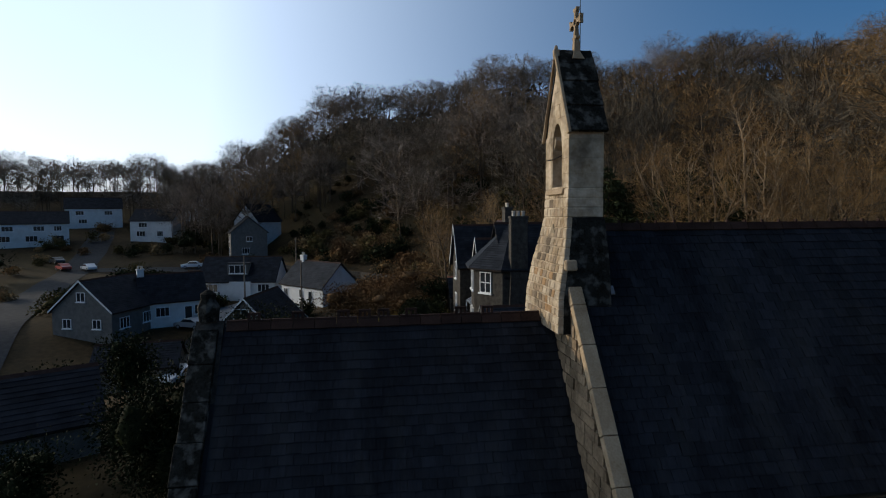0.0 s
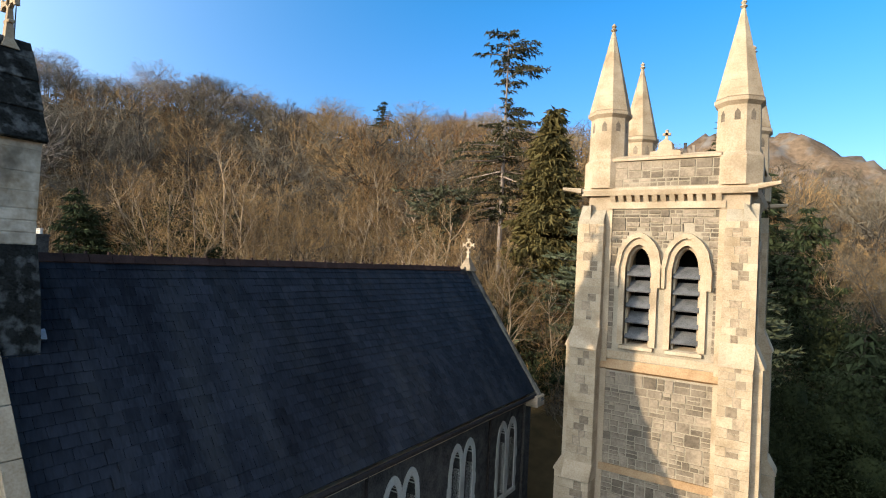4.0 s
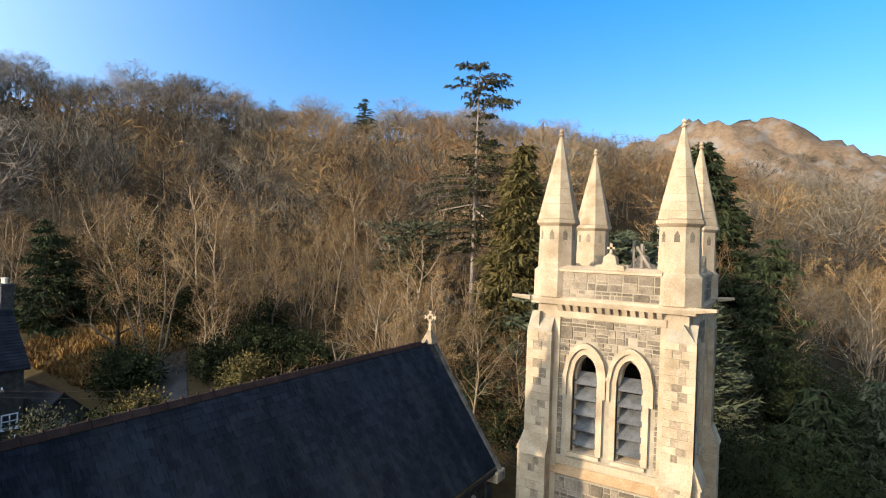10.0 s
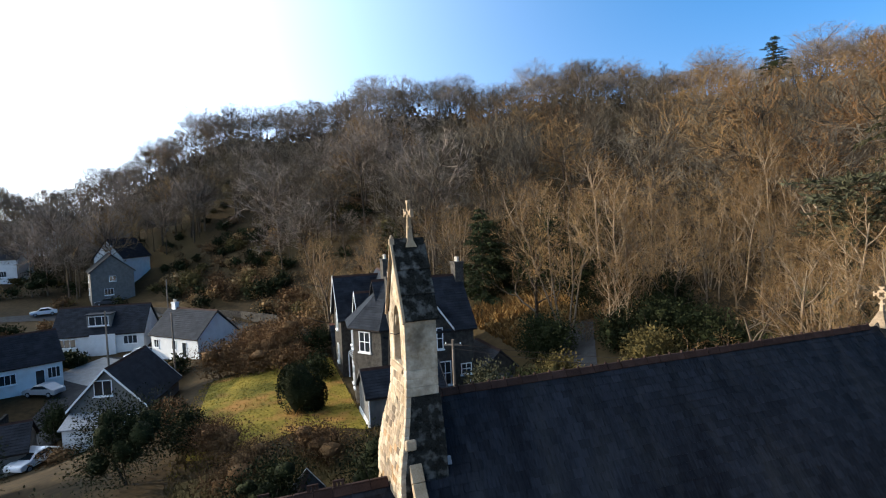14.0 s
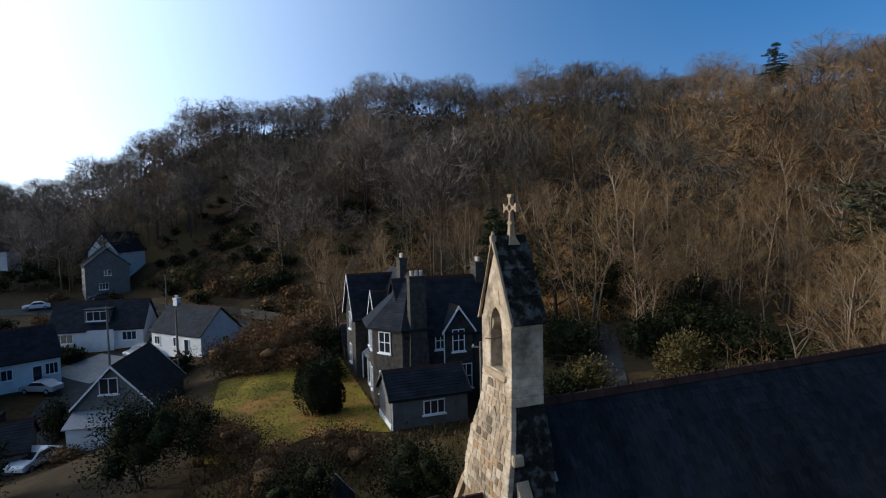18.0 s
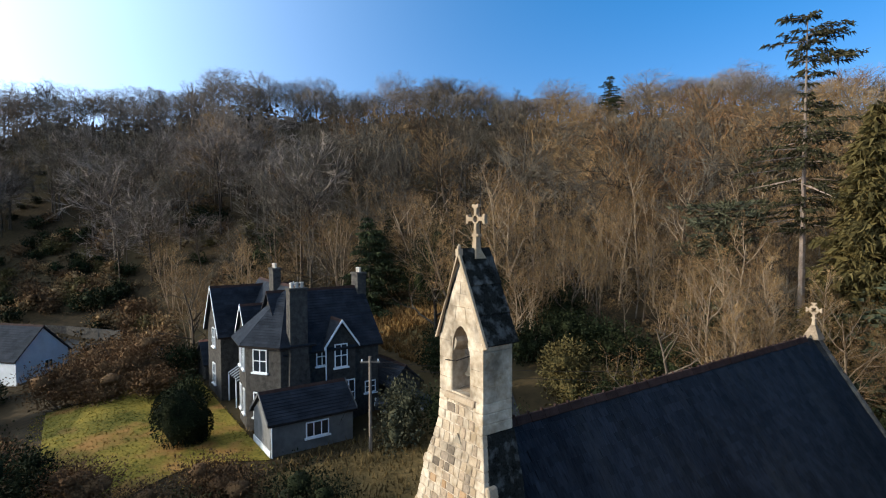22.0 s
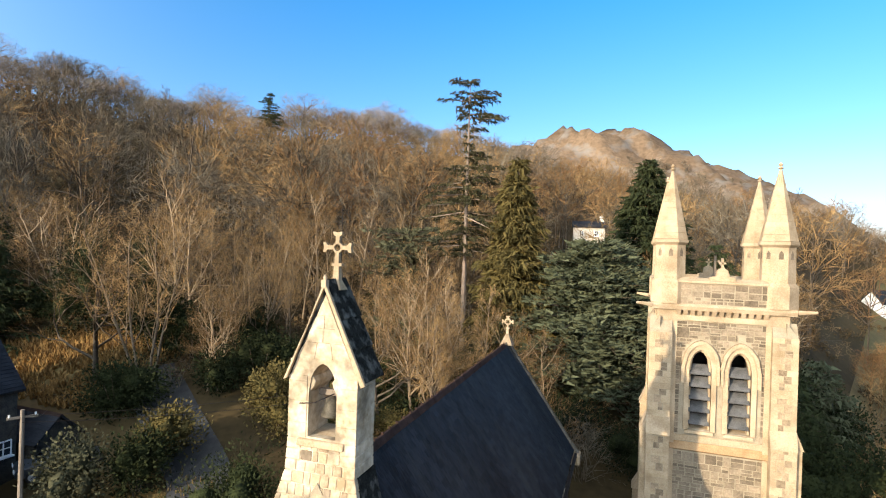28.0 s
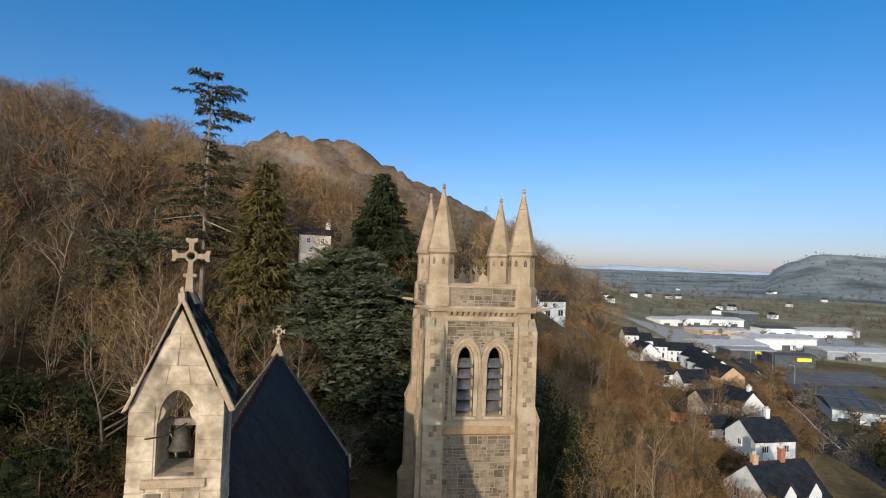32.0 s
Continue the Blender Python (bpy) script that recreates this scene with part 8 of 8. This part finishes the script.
bush("clipped_bush", "large clipped dark evergreen bush on the lawn", -29.2, 1.0, 2.0, 2.0, 4.3, M_LEAF, 9000, 0.13, 50, 2, None, False)
SPOTS = [("hedge", "dense black-green clipped hedge behind the villa", -25.9, 19.9, 4.2, 2.2, 3.8, M_LEAF), ("evergreen_tree", "dense dark yew behind the villa", -40.0, 26.5, 3.6, 3.4, 9.5, M_LEAF), ("evergreen_tree", "dense dark yew behind the villa", -36.5, 30.0, 3.4, 3.2, 9.0, M_LEAF), ("laurel", "glossy green laurel beside the drive", -11.5, 11.8, 2.6, 2.4, 4.6, M_LEAF), ("holly", "yellow-green holly beside the drive", -15.2, 20.0, 2.1, 2.1, 4.4, M_NEEDLE_OLIVE), ("shrub", "grey twiggy winter shrub before the annexe", -20.5, 12.2, 2.1, 2.0, 4.2, M_NEEDLE_GREY),
         ("laurel", "green laurel before the annexe", -18.4, 14.8, 1.9, 2.0, 3.6, M_LEAF), ("laurel", "dark laurel thicket behind the villa", -27.0, 25.5, 3.6, 3.0, 4.2, M_LEAF), ("rhododendron", "dark green rhododendron on the slope", -30.2, 24.2, 3.2, 2.6, 6.0, M_LEAF),
         ("hedge", "russet winter hedge beside the lawn", -48.0, 0.0, 4.5, 5.0, 5.0, M_HEDGE), ("hedge", "russet winter hedge beside the lawn", -46.5, -5.5, 3.8, 3.5, 3.8, M_HEDGE), ("hedge", "russet winter hedge beside the lawn", -53.0, 2.0, 4.0, 4.0, 4.2, M_HEDGE), ("hedge", "dark evergreen hedge beside the villa", -47.5, 4.0, 2.8, 2.4, 3.2, M_LEAF), ("bramble", "brown bramble thicket below the lawn", -24.0, -4.5, 3.5, 2.6, 2.2, M_HEDGE), ("bramble", "brown bramble thicket below the lawn", -20.0, 1.5, 3.2, 2.6, 2.3, M_HEDGE),
         # The two laurels under the cedar are added to give deep shade there.
         ("bramble", "brown bramble thicket below the lawn", -19.0, -3.0, 3.0, 2.6, 2.4, M_HEDGE), ("shrub", "yellow-green shrubs beside the nave", -12.5, 22.5, 2.4, 2.0, 2.6, M_NEEDLE_OLIVE), ("laurel", "dark laurel thicket beside the nave", -11.0, 19.0, 3.0, 2.6, 3.4, M_LEAF), ("shrub", "yellow-green shrubs beside the nave", -8.0, 21.5, 2.4, 2.0, 2.6, M_NEEDLE_OLIVE), ("holly", "green-gold holly beside the nave", -19.0, 17.5, 2.2, 2.0, 3.4, M_NEEDLE_OLIVE), ("laurel", "dark laurel under the cypress", -4.5, 27.5, 3.2, 2.6, 3.2, M_LEAF), ("laurel", "dark laurel added for the deep shade under the cedar", 1.0, 26.5, 3.2, 2.6, 3.0, M_LEAF), ("laurel", "dark laurel added for the deep shade under the cedar", 6.0, 25.0, 2.8, 2.6, 3.2, M_LEAF), ("rhododendron", "dark rhododendron on the slope", -18.5, 26.0, 3.0, 2.6, 3.2, M_LEAF), ("rhododendron", "dark rhododendron on the slope", -6.0, 30.5, 3.0, 2.4, 3.0, M_LEAF), ("laurel", "dark laurel behind the church", -14.5, 4.0, 2.6, 2.4, 3.4, M_LEAF), ("laurel", "dark laurel behind the church", -15.5, -1.5, 2.6, 2.4, 3.0, M_LEAF), ("evergreen_tree", "dense dark evergreen below the lawn", -23.4, -9.6, 3.2, 3.0, 5.4, M_LEAF), ("hedge", "russet winter hedge at the top of the lawn", -41.8, 1.2, 3.4, 2.6, 2.7, M_HEDGE), ("hedge", "russet winter hedge at the top of the lawn", -44.5, -2.6, 3.0, 3.0, 2.7, M_HEDGE), ("laurel", "dark evergreen hedge at the top of the lawn", -38.5, 3.2, 2.4, 1.6, 2.4, M_LEAF), ("bramble", "brown hedge below the lawn", -32.0, -8.5, 3.6, 1.8, 2.2, M_HEDGE), ("laurel", "green laurel at the corner of the lawn", -26.5, -7.0, 2.4, 2.0, 2.6, M_LEAF),
         ("laurel", "dark laurel hedge below the chancel", -25.5, -26.0, 3.2, 2.8, 3.4, M_LEAF), ("evergreen_tree", "dark yew beside the lane", -29.5, -22.0, 2.6, 2.6, 5.0, M_LEAF), ("laurel", "dark laurel hedge below the chancel", -21.5, -30.5, 3.2, 2.8, 3.4, M_LEAF), ("laurel", "dark laurel hedge below the chancel", -10.0, -17.6, 1.9, 1.8, 2.9, M_LEAF), ("laurel", "pale-leaved laurel beside the chancel", -13.6, -14.8, 2.0, 1.9, 4.6, M_LEAF), ("holly", "dark holly beside the chancel", -9.0, -12.0, 2.0, 2.0, 6.0, M_LEAF), ("evergreen_tree", "dark yew below the tower", 15.0, 24.0, 3.6, 3.4, 6.0, M_LEAF), ("evergreen_tree", "dark yew below the tower", 17.0, 31.5, 3.2, 3.4, 5.5, M_LEAF), ("evergreen_tree", "dark yew below the tower", 13.0, 27.5, 3.2, 3.0, 6.5, M_LEAF),
         ("evergreen_tree", "dark ivy-clad tree in the shade of the tower", 11.0, 23.5, 2.6, 2.6, 7.0, M_LEAF), ("evergreen_tree", "dark ivy-clad tree in the shade of the tower", 17.5, 27.0, 3.2, 3.0, 7.5, M_LEAF), ("evergreen_tree", "dark ivy-clad tree in the shade of the tower", 18.5, 37.0, 3.2, 3.4, 7.0, M_LEAF), ("evergreen_tree", "dark ivy-clad tree in the shade of the tower", 14.0, 35.0, 3.4, 3.2, 7.0, M_LEAF), ("evergreen_tree", "dark ivy-clad tree in the shade of the tower", 18.0, 41.0, 3.4, 3.2, 6.5, M_LEAF), ("bramble", "brown thicket on the valley side", 26.0, 42.0, 3.8, 3.4, 2.8, M_HEDGE), ("bramble", "brown thicket on the valley side", 33.0, 50.0, 4.2, 3.8, 2.8, M_HEDGE), ("bramble", "brown thicket on the valley side", 40.0, 60.0, 4.2, 3.8, 3.0, M_HEDGE), ("bush", "green bush among the valley gardens", 46.0, 56.0, 2.6, 2.4, 3.0, M_LEAF),
         ("bush", "dark evergreen beside the valley road", 84.0, 66.0, 4.0, 4.0, 7.0, M_LEAF), ("bush", "dark evergreen beside the valley road", 92.0, 74.0, 4.5, 4.0, 8.0, M_HEDGE), ("bush", "brown garden thicket in the valley", 60.0, 70.0, 4.0, 3.0, 3.0, M_HEDGE), ("bush", "green garden bush in the valley", 72.0, 92.0, 3.0, 3.0, 3.0, M_LEAF), ("bush", "roadside thicket in the valley", 108.0, 120.0, 4.0, 6.0, 5.0, M_HEDGE), ("bush", "roadside thicket in the valley", 118.0, 136.0, 4.0, 6.0, 6.0, M_HEDGE),
         ("bush", "olive garden conifer by the hill road", -104.0, -6.0, 3.0, 3.0, 5.0, M_NEEDLE_OLIVE), ("bush", "garden shrubs under the wood", -90.0, 6.0, 4.0, 3.0, 3.5, M_LEAF), ("bush", "garden shrubs under the wood", -98.0, 0.0, 4.0, 3.0, 3.2, M_HEDGE), ("bush", "garden shrubs under the wood", -80.0, 10.0, 4.0, 3.0, 3.4, M_HEDGE), ("bush", "dark hedge before the bungalow", -72.0, -20.5, 3.0, 1.6, 1.8, M_LEAF),
         ("bush", "dark conifer hedge on the lane", -50.0, -17.5, 1.6, 1.6, 4.2, M_LEAF), ("bush", "brown garden thicket by the lane", -41.5, -15.5, 2.4, 2.0, 1.4, M_HEDGE), ("bush", "brown garden thicket by the lane", -56.0, -8.5, 2.4, 2.6, 2.0, M_HEDGE), ("bush", "dark hedge along the hill road", -95.0, -38.0, 7.0, 2.5, 3.0, M_LEAF), ("bush", "dark hedge along the hill road", -84.0, -34.0, 6.0, 2.5, 2.6, M_LEAF),
         ("bush", "dark garden trees on the hill road", -130.0, -36.0, 6.0, 4.0, 6.0, M_LEAF), ("bush", "dark garden trees on the hill road", -104.0, -66.0, 7.0, 4.0, 6.0, M_LEAF),
         ("evergreen_tree", "dark ivy-clad tree at the edge of the wood", -68.0, 14.0, 3.8, 3.6, 7.0, M_LEAF), ("evergreen_tree", "dark ivy-clad tree at the edge of the wood", -74.0, 19.0, 3.4, 3.4, 8.0, M_LEAF), ("evergreen_tree", "narrow dark yew in the wood", -60.0, 32.5, 2.2, 2.2, 9.0, M_LEAF), ("holly", "low dark holly under the bare trees", -50.0, 29.0, 4.0, 2.6, 3.2, M_LEAF), ("holly", "round dark holly in the wood", -27.5, 80.0, 3.2, 3.0, 6.0, M_LEAF), ("holly", "low dark holly under the bare trees", -30.5, 31.0, 3.6, 2.4, 2.8, M_LEAF), ("holly", "dark holly among the bare trees", -18.0, 40.0, 2.4, 2.2, 5.0, M_LEAF),
         ("laurel", "dark laurel bank above the drive", -20.0, 24.0, 3.0, 2.4, 3.8, M_LEAF), ("laurel", "dark laurel bank above the drive", -15.5, 25.0, 2.8, 2.2, 3.6, M_LEAF), ("laurel", "dark laurel bank above the drive", -11.5, 25.8, 2.6, 2.2, 3.2, M_LEAF), ("laurel", "olive laurel beside the drive", -16.6, 20.6, 1.9, 1.7, 3.8, M_NEEDLE_OLIVE), ("laurel", "dark laurel bank above the drive", -24.0, 28.0, 3.0, 2.4, 4.2, M_LEAF),
         ("laurel", "low dark laurel between the drive and the nave", -10.4, 16.6, 2.0, 1.8, 2.2, M_LEAF), ("laurel", "low dark laurel between the drive and the nave", -12.0, 20.4, 2.2, 1.8, 2.4, M_LEAF), ("bramble", "brown bramble between the drive and the nave", -8.9, 19.4, 2.0, 1.6, 1.5, M_HEDGE), ("laurel", "low dark laurel between the drive and the nave", -9.0, 23.6, 2.2, 1.8, 2.4, M_LEAF), ("hedge", "dense black-green clipped hedge behind the villa", -21.4, 21.6, 2.4, 1.6, 3.0, M_LEAF)]
for i, (name, label, x, y, rx, ry, rz, m) in enumerate(SPOTS):
    far, near = math.hypot(x - 5, y + 5) > 60, math.hypot(x - 8, y + 6) < 33
    bush(name, label, x, y, rx, ry, rz, m, 800 if far else int((540 if near else 300) * rx * rz), 0.40 if far else 0.13 if near else 0.19, 500 + i, 8)

# garden shrubs and hedges among the village houses
GR = random.Random(71)
HOMES = [(-78.5, -16.5, 7.5), (-67, -5, 7), (-47.2, -10.6, 7.5), (-66.5, -24.2, 6.5), (-62.5, -29.8, 8), (-118, -21, 7), (-126, -19.5, 7), (-38, -33, 11), (-44.5, -21.5, 6), (-62.8, -21, 4), (-69.5, -11.5, 4), (-43, -17.5, 4), (-110, -31, 3)]
LANES = [((-40, -30), (-45, -22)), ((-45, -22), (-60, -18)), ((-60, -18), (-72, -14)), ((-40, -36), (-60, -42)), ((-60, -42), (-115, -54)), ((-70, 4), (-85, -2)), ((-85, -2), (-100, -14)), ((-100, -14), (-112, -50))]


def off_lane(x, y, gap):
    p = Vector((x, y))
    for a, b in LANES:
        a, b = Vector(a), Vector(b)
        u = max(0.0, min(1.0, (p - a).dot(b - a) / (b - a).length_squared))
        if (a.lerp(b, u) - p).length < gap:
            return False
    return all(math.hypot(x - cx, y - cy) > rr for cx, cy, rr in HOMES)


GARDEN = [("shrub", "brown winter shrub in a village garden", M_HEDGE), ("laurel", "dark evergreen shrub in a village garden", M_LEAF), ("conifer_bush", "olive garden conifer in the village", M_NEEDLE_OLIVE), ("shrub", "straw-coloured winter shrub in a garden", M_TWIG_PALE), ("laurel", "dark evergreen hedge plant by a garden", M_LEAF)]
made = 0
while made < 150:
    x, y = GR.uniform(-165, -44), GR.uniform(-85, 16)
    if not off_lane(x, y, 4.0) or (x > -57 and y > -6) or (y > 4 and x > -62):
        continue
    name, label, m = GR.choice(GARDEN)
    s = GR.uniform(1.0, 2.3)
    bush(name, label, x, y, s * 1.2, s, s * GR.uniform(0.9, 1.7), m, 300, 0.34, 800 + made, 4)
    made += 1
# planted slope above the lane and the russet thicket beside the bungalow
while made < 262:
    slope = made < 238
    x, y = (GR.uniform(-124, -90), GR.uniform(-10, 20)) if slope else (GR.uniform(-84, -58), GR.uniform(4, 17))
    if not off_lane(x, y, 3.2):
        continue
    name, label, m = GR.choice(GARDEN if slope else GARDEN[:1] + GARDEN[:1] + GARDEN[3:4])
    s = GR.uniform(1.2, 2.7)
    bush(name, label, x, y, s * 1.2, s, s * GR.uniform(0.9, 1.6), m, 320, 0.34, 800 + made, 4)
    made += 1

# ---- rough undergrowth on the wooded slope ----
def undergrowth():
    r = random.Random(88)
    base = [bush_arrays(900 + i, 1.6, 1.6, 1.1, 44, 0.42, 4, False) for i in range(4)]
    sp = []
    while len(sp) < 1700:
        b, q = r.uniform(-46, 100), math.sqrt(r.uniform(27 ** 2, 150 ** 2))
        x, y = 5 - q * math.sin(radians(b)), q * math.cos(radians(b))
        if free(x, y) and not (-60 < x and b > 88):
            sp.append((x, y, float(land(x, y)) - 0.15, r.uniform(0.5, 1.3), r.uniform(0, 6.28), r.randrange(4)))
    for i in range(330):
        b = -20 + 125 * i / 330 + r.uniform(-0.3, 0.3)
        q = float(np.interp(b, LAND[:, 0], LAND[:, 3])) + r.uniform(-7, 12)
        x, y = 5 - q * math.sin(radians(b)), q * math.cos(radians(b))
        sp.append((x, y, float(land(x, y)) - 0.3, r.uniform(1.8, 3.6), r.uniform(0, 6.28), r.randrange(4)))
    v, f = scatter(base, sp)
    tagged(new("undergrowth", raw_mesh("undergrowth", v, f, M_UNDERGROWTH)), "brown bracken and bramble under the trees", "undergrowth", kind="stuff")


M_UNDERGROWTH = mat("brown undergrowth", (0.034, 0.022, 0.011), (0.135, 0.090, 0.042), 0.12, 0.95, 0.0, 3, vary=0.25, island=True)
undergrowth()


def grass_tufts():
    """Blades over the lawn and the rough bank below it."""
    r = random.Random(4)
    V, F = [], []
    for _ in range(6000):
        x, y = r.uniform(-46.6, -22.6), r.uniform(-9.3, 3.4)
        z = float(2.0 + 0 * x)
        V.append((x, y))
    P = np.array(V)
    Z = land(P[:, 0], P[:, 1]) + 0.05
    rows, tris = [], []
    for (x, y), z in zip(P, Z):
        a = r.uniform(0, 6.28)
        h = r.uniform(0.04, 0.11)
        dx, dy = math.cos(a) * 0.06, math.sin(a) * 0.06
        k = len(rows)
        rows += [(x - dx, y - dy, z), (x + dx, y + dy, z), (x + dy, y - dx, z + h)]
        tris.append((k, k + 1, k + 2))
    tagged(new("lawn_grass", raw_mesh("lawn_grass", rows, tris, M_LAWN)), "tufted yellow-green winter grass", "grass", kind="stuff")


grass_tufts()


def rough_grass():
    """Long straw-coloured tussocks on the bank between the church and the lawn."""
    r = random.Random(14)
    rows, tris = [], []
    for _ in range(9000):
        x, y = r.uniform(-31, -10), r.uniform(-9, 15)
        if -28.2 < x < -24 and y > 3.2 or x < -22.6 and y > -6.8 and y < 3.2:
            continue
        z, a, h = float(land(x, y)), r.uniform(0, 6.28), r.uniform(0.15, 0.5)
        dx, dy = math.cos(a) * 0.05, math.sin(a) * 0.05
        k = len(rows)
        rows += [(x - dx, y - dy, z), (x + dx, y + dy, z), (x + r.uniform(-0.2, 0.2), y + r.uniform(-0.2, 0.2), z + h)]
        tris.append((k, k + 1, k + 2))
    tagged(new("rough_grass", raw_mesh("rough_grass", rows, tris, M_ROUGH)), "long straw-coloured grass on the churchyard bank", "grass", kind="stuff")


M_ROUGH = mat("rough winter grass", (0.050, 0.038, 0.015), (0.165, 0.110, 0.042), 0.6, 0.95, 0.5, 6, vary=0.2, island=True)
draped("grass_bank", lambda u, v: (-21.8 + 9.5 * u, -8.5 + 22 * v), 20, 30, M_ROUGH, "rough winter grass bank below the church", "grass bank", 0.05)
draped("bracken_bank", lambda u, v: (-42 + 12 * u, 19.5 + 9 * v), 16, 12, M_ROUGH, "golden bracken bank behind the villa", "grass bank", 0.06)
rough_grass()


def bracken():
    """Golden dead bracken in tufts on the bank behind the villa."""
    r = random.Random(15)
    rows, tris = [], []
    for _ in range(3600):
        x, y = r.uniform(-45, -28), r.uniform(18, 31)
        z = float(land(x, y))
        for _ in range(3):
            a, h = r.uniform(0, 6.28), r.uniform(0.25, 0.75)
            dx, dy = math.cos(a) * 0.09, math.sin(a) * 0.09
            k = len(rows)
            rows += [(x - dx, y - dy, z), (x + dx, y + dy, z), (x + r.uniform(-0.4, 0.4), y + r.uniform(-0.4, 0.4), z + h)]
            tris.append((k, k + 1, k + 2))
    tagged(new("bracken", raw_mesh("bracken", rows, tris, M_BRACKEN)), "golden dead bracken on the bank behind the villa", "bracken", kind="stuff")


M_BRACKEN = mat("golden dead bracken", (0.110, 0.062, 0.022), (0.300, 0.175, 0.062), 0.5, 0.95, 0.0, 5, vary=0.35, island=True)
bracken()


# ---- single slates and blocks that the camera passes nearest ----
down = Vector((ux, 0, uz))
nrm = Vector((-uz, 0, ux))
rot = Matrix((Vector((0, 1, 0)), down, -nrm)).transposed().to_4x4()
SL = [Geo().hull([(0.004, 0, -0.013), (0.296, 0, -0.013), (0.296, 0.25 + s, -0.021), (0.004, 0.25 + s, -0.021)], [(0.004, 0, -0.004), (0.296, 0, -0.004), (0.296, 0.25 + s, -0.012), (0.004, 0.25 + s, -0.012)]).mesh("slate", M_SLATE_P) for s in (-0.008, 0.0, 0.01, 0.03)]
for p, lift, r in NAVE_TAKEN:
    ob = new("slate", SL[RNG.choice((0, 0, 1, 1, 1, 2, 2, 3))])
    ob.parent = church
    ob.matrix_basis = Matrix.Translation(p + nrm * (lift - 0.012)) @ rot
unit = Geo().hull([(-0.5, 0.0, -0.5), (0.5, 0.0, -0.5), (0.5, 1.0, -0.5), (-0.5, 1.0, -0.5)], [(-0.5, 0.0, 0.5), (0.5, 0.0, 0.5), (0.5, 1.0, 0.5), (-0.5, 1.0, 0.5)]).mesh("stone_block", M_RUBBLE_P)
for a, b, z0, z1, pr in BLOCKS[0]:
    if z0 >= 6.2:
        ob = new("stone_block", unit)
        ob.parent = tower
        ob.matrix_basis = Matrix.Translation(((a + b) / 2, TY0 + 0.25 - pr, (z0 + z1) / 2)) @ Matrix.Diagonal((b - a, 0.1, z1 - z0, 1))
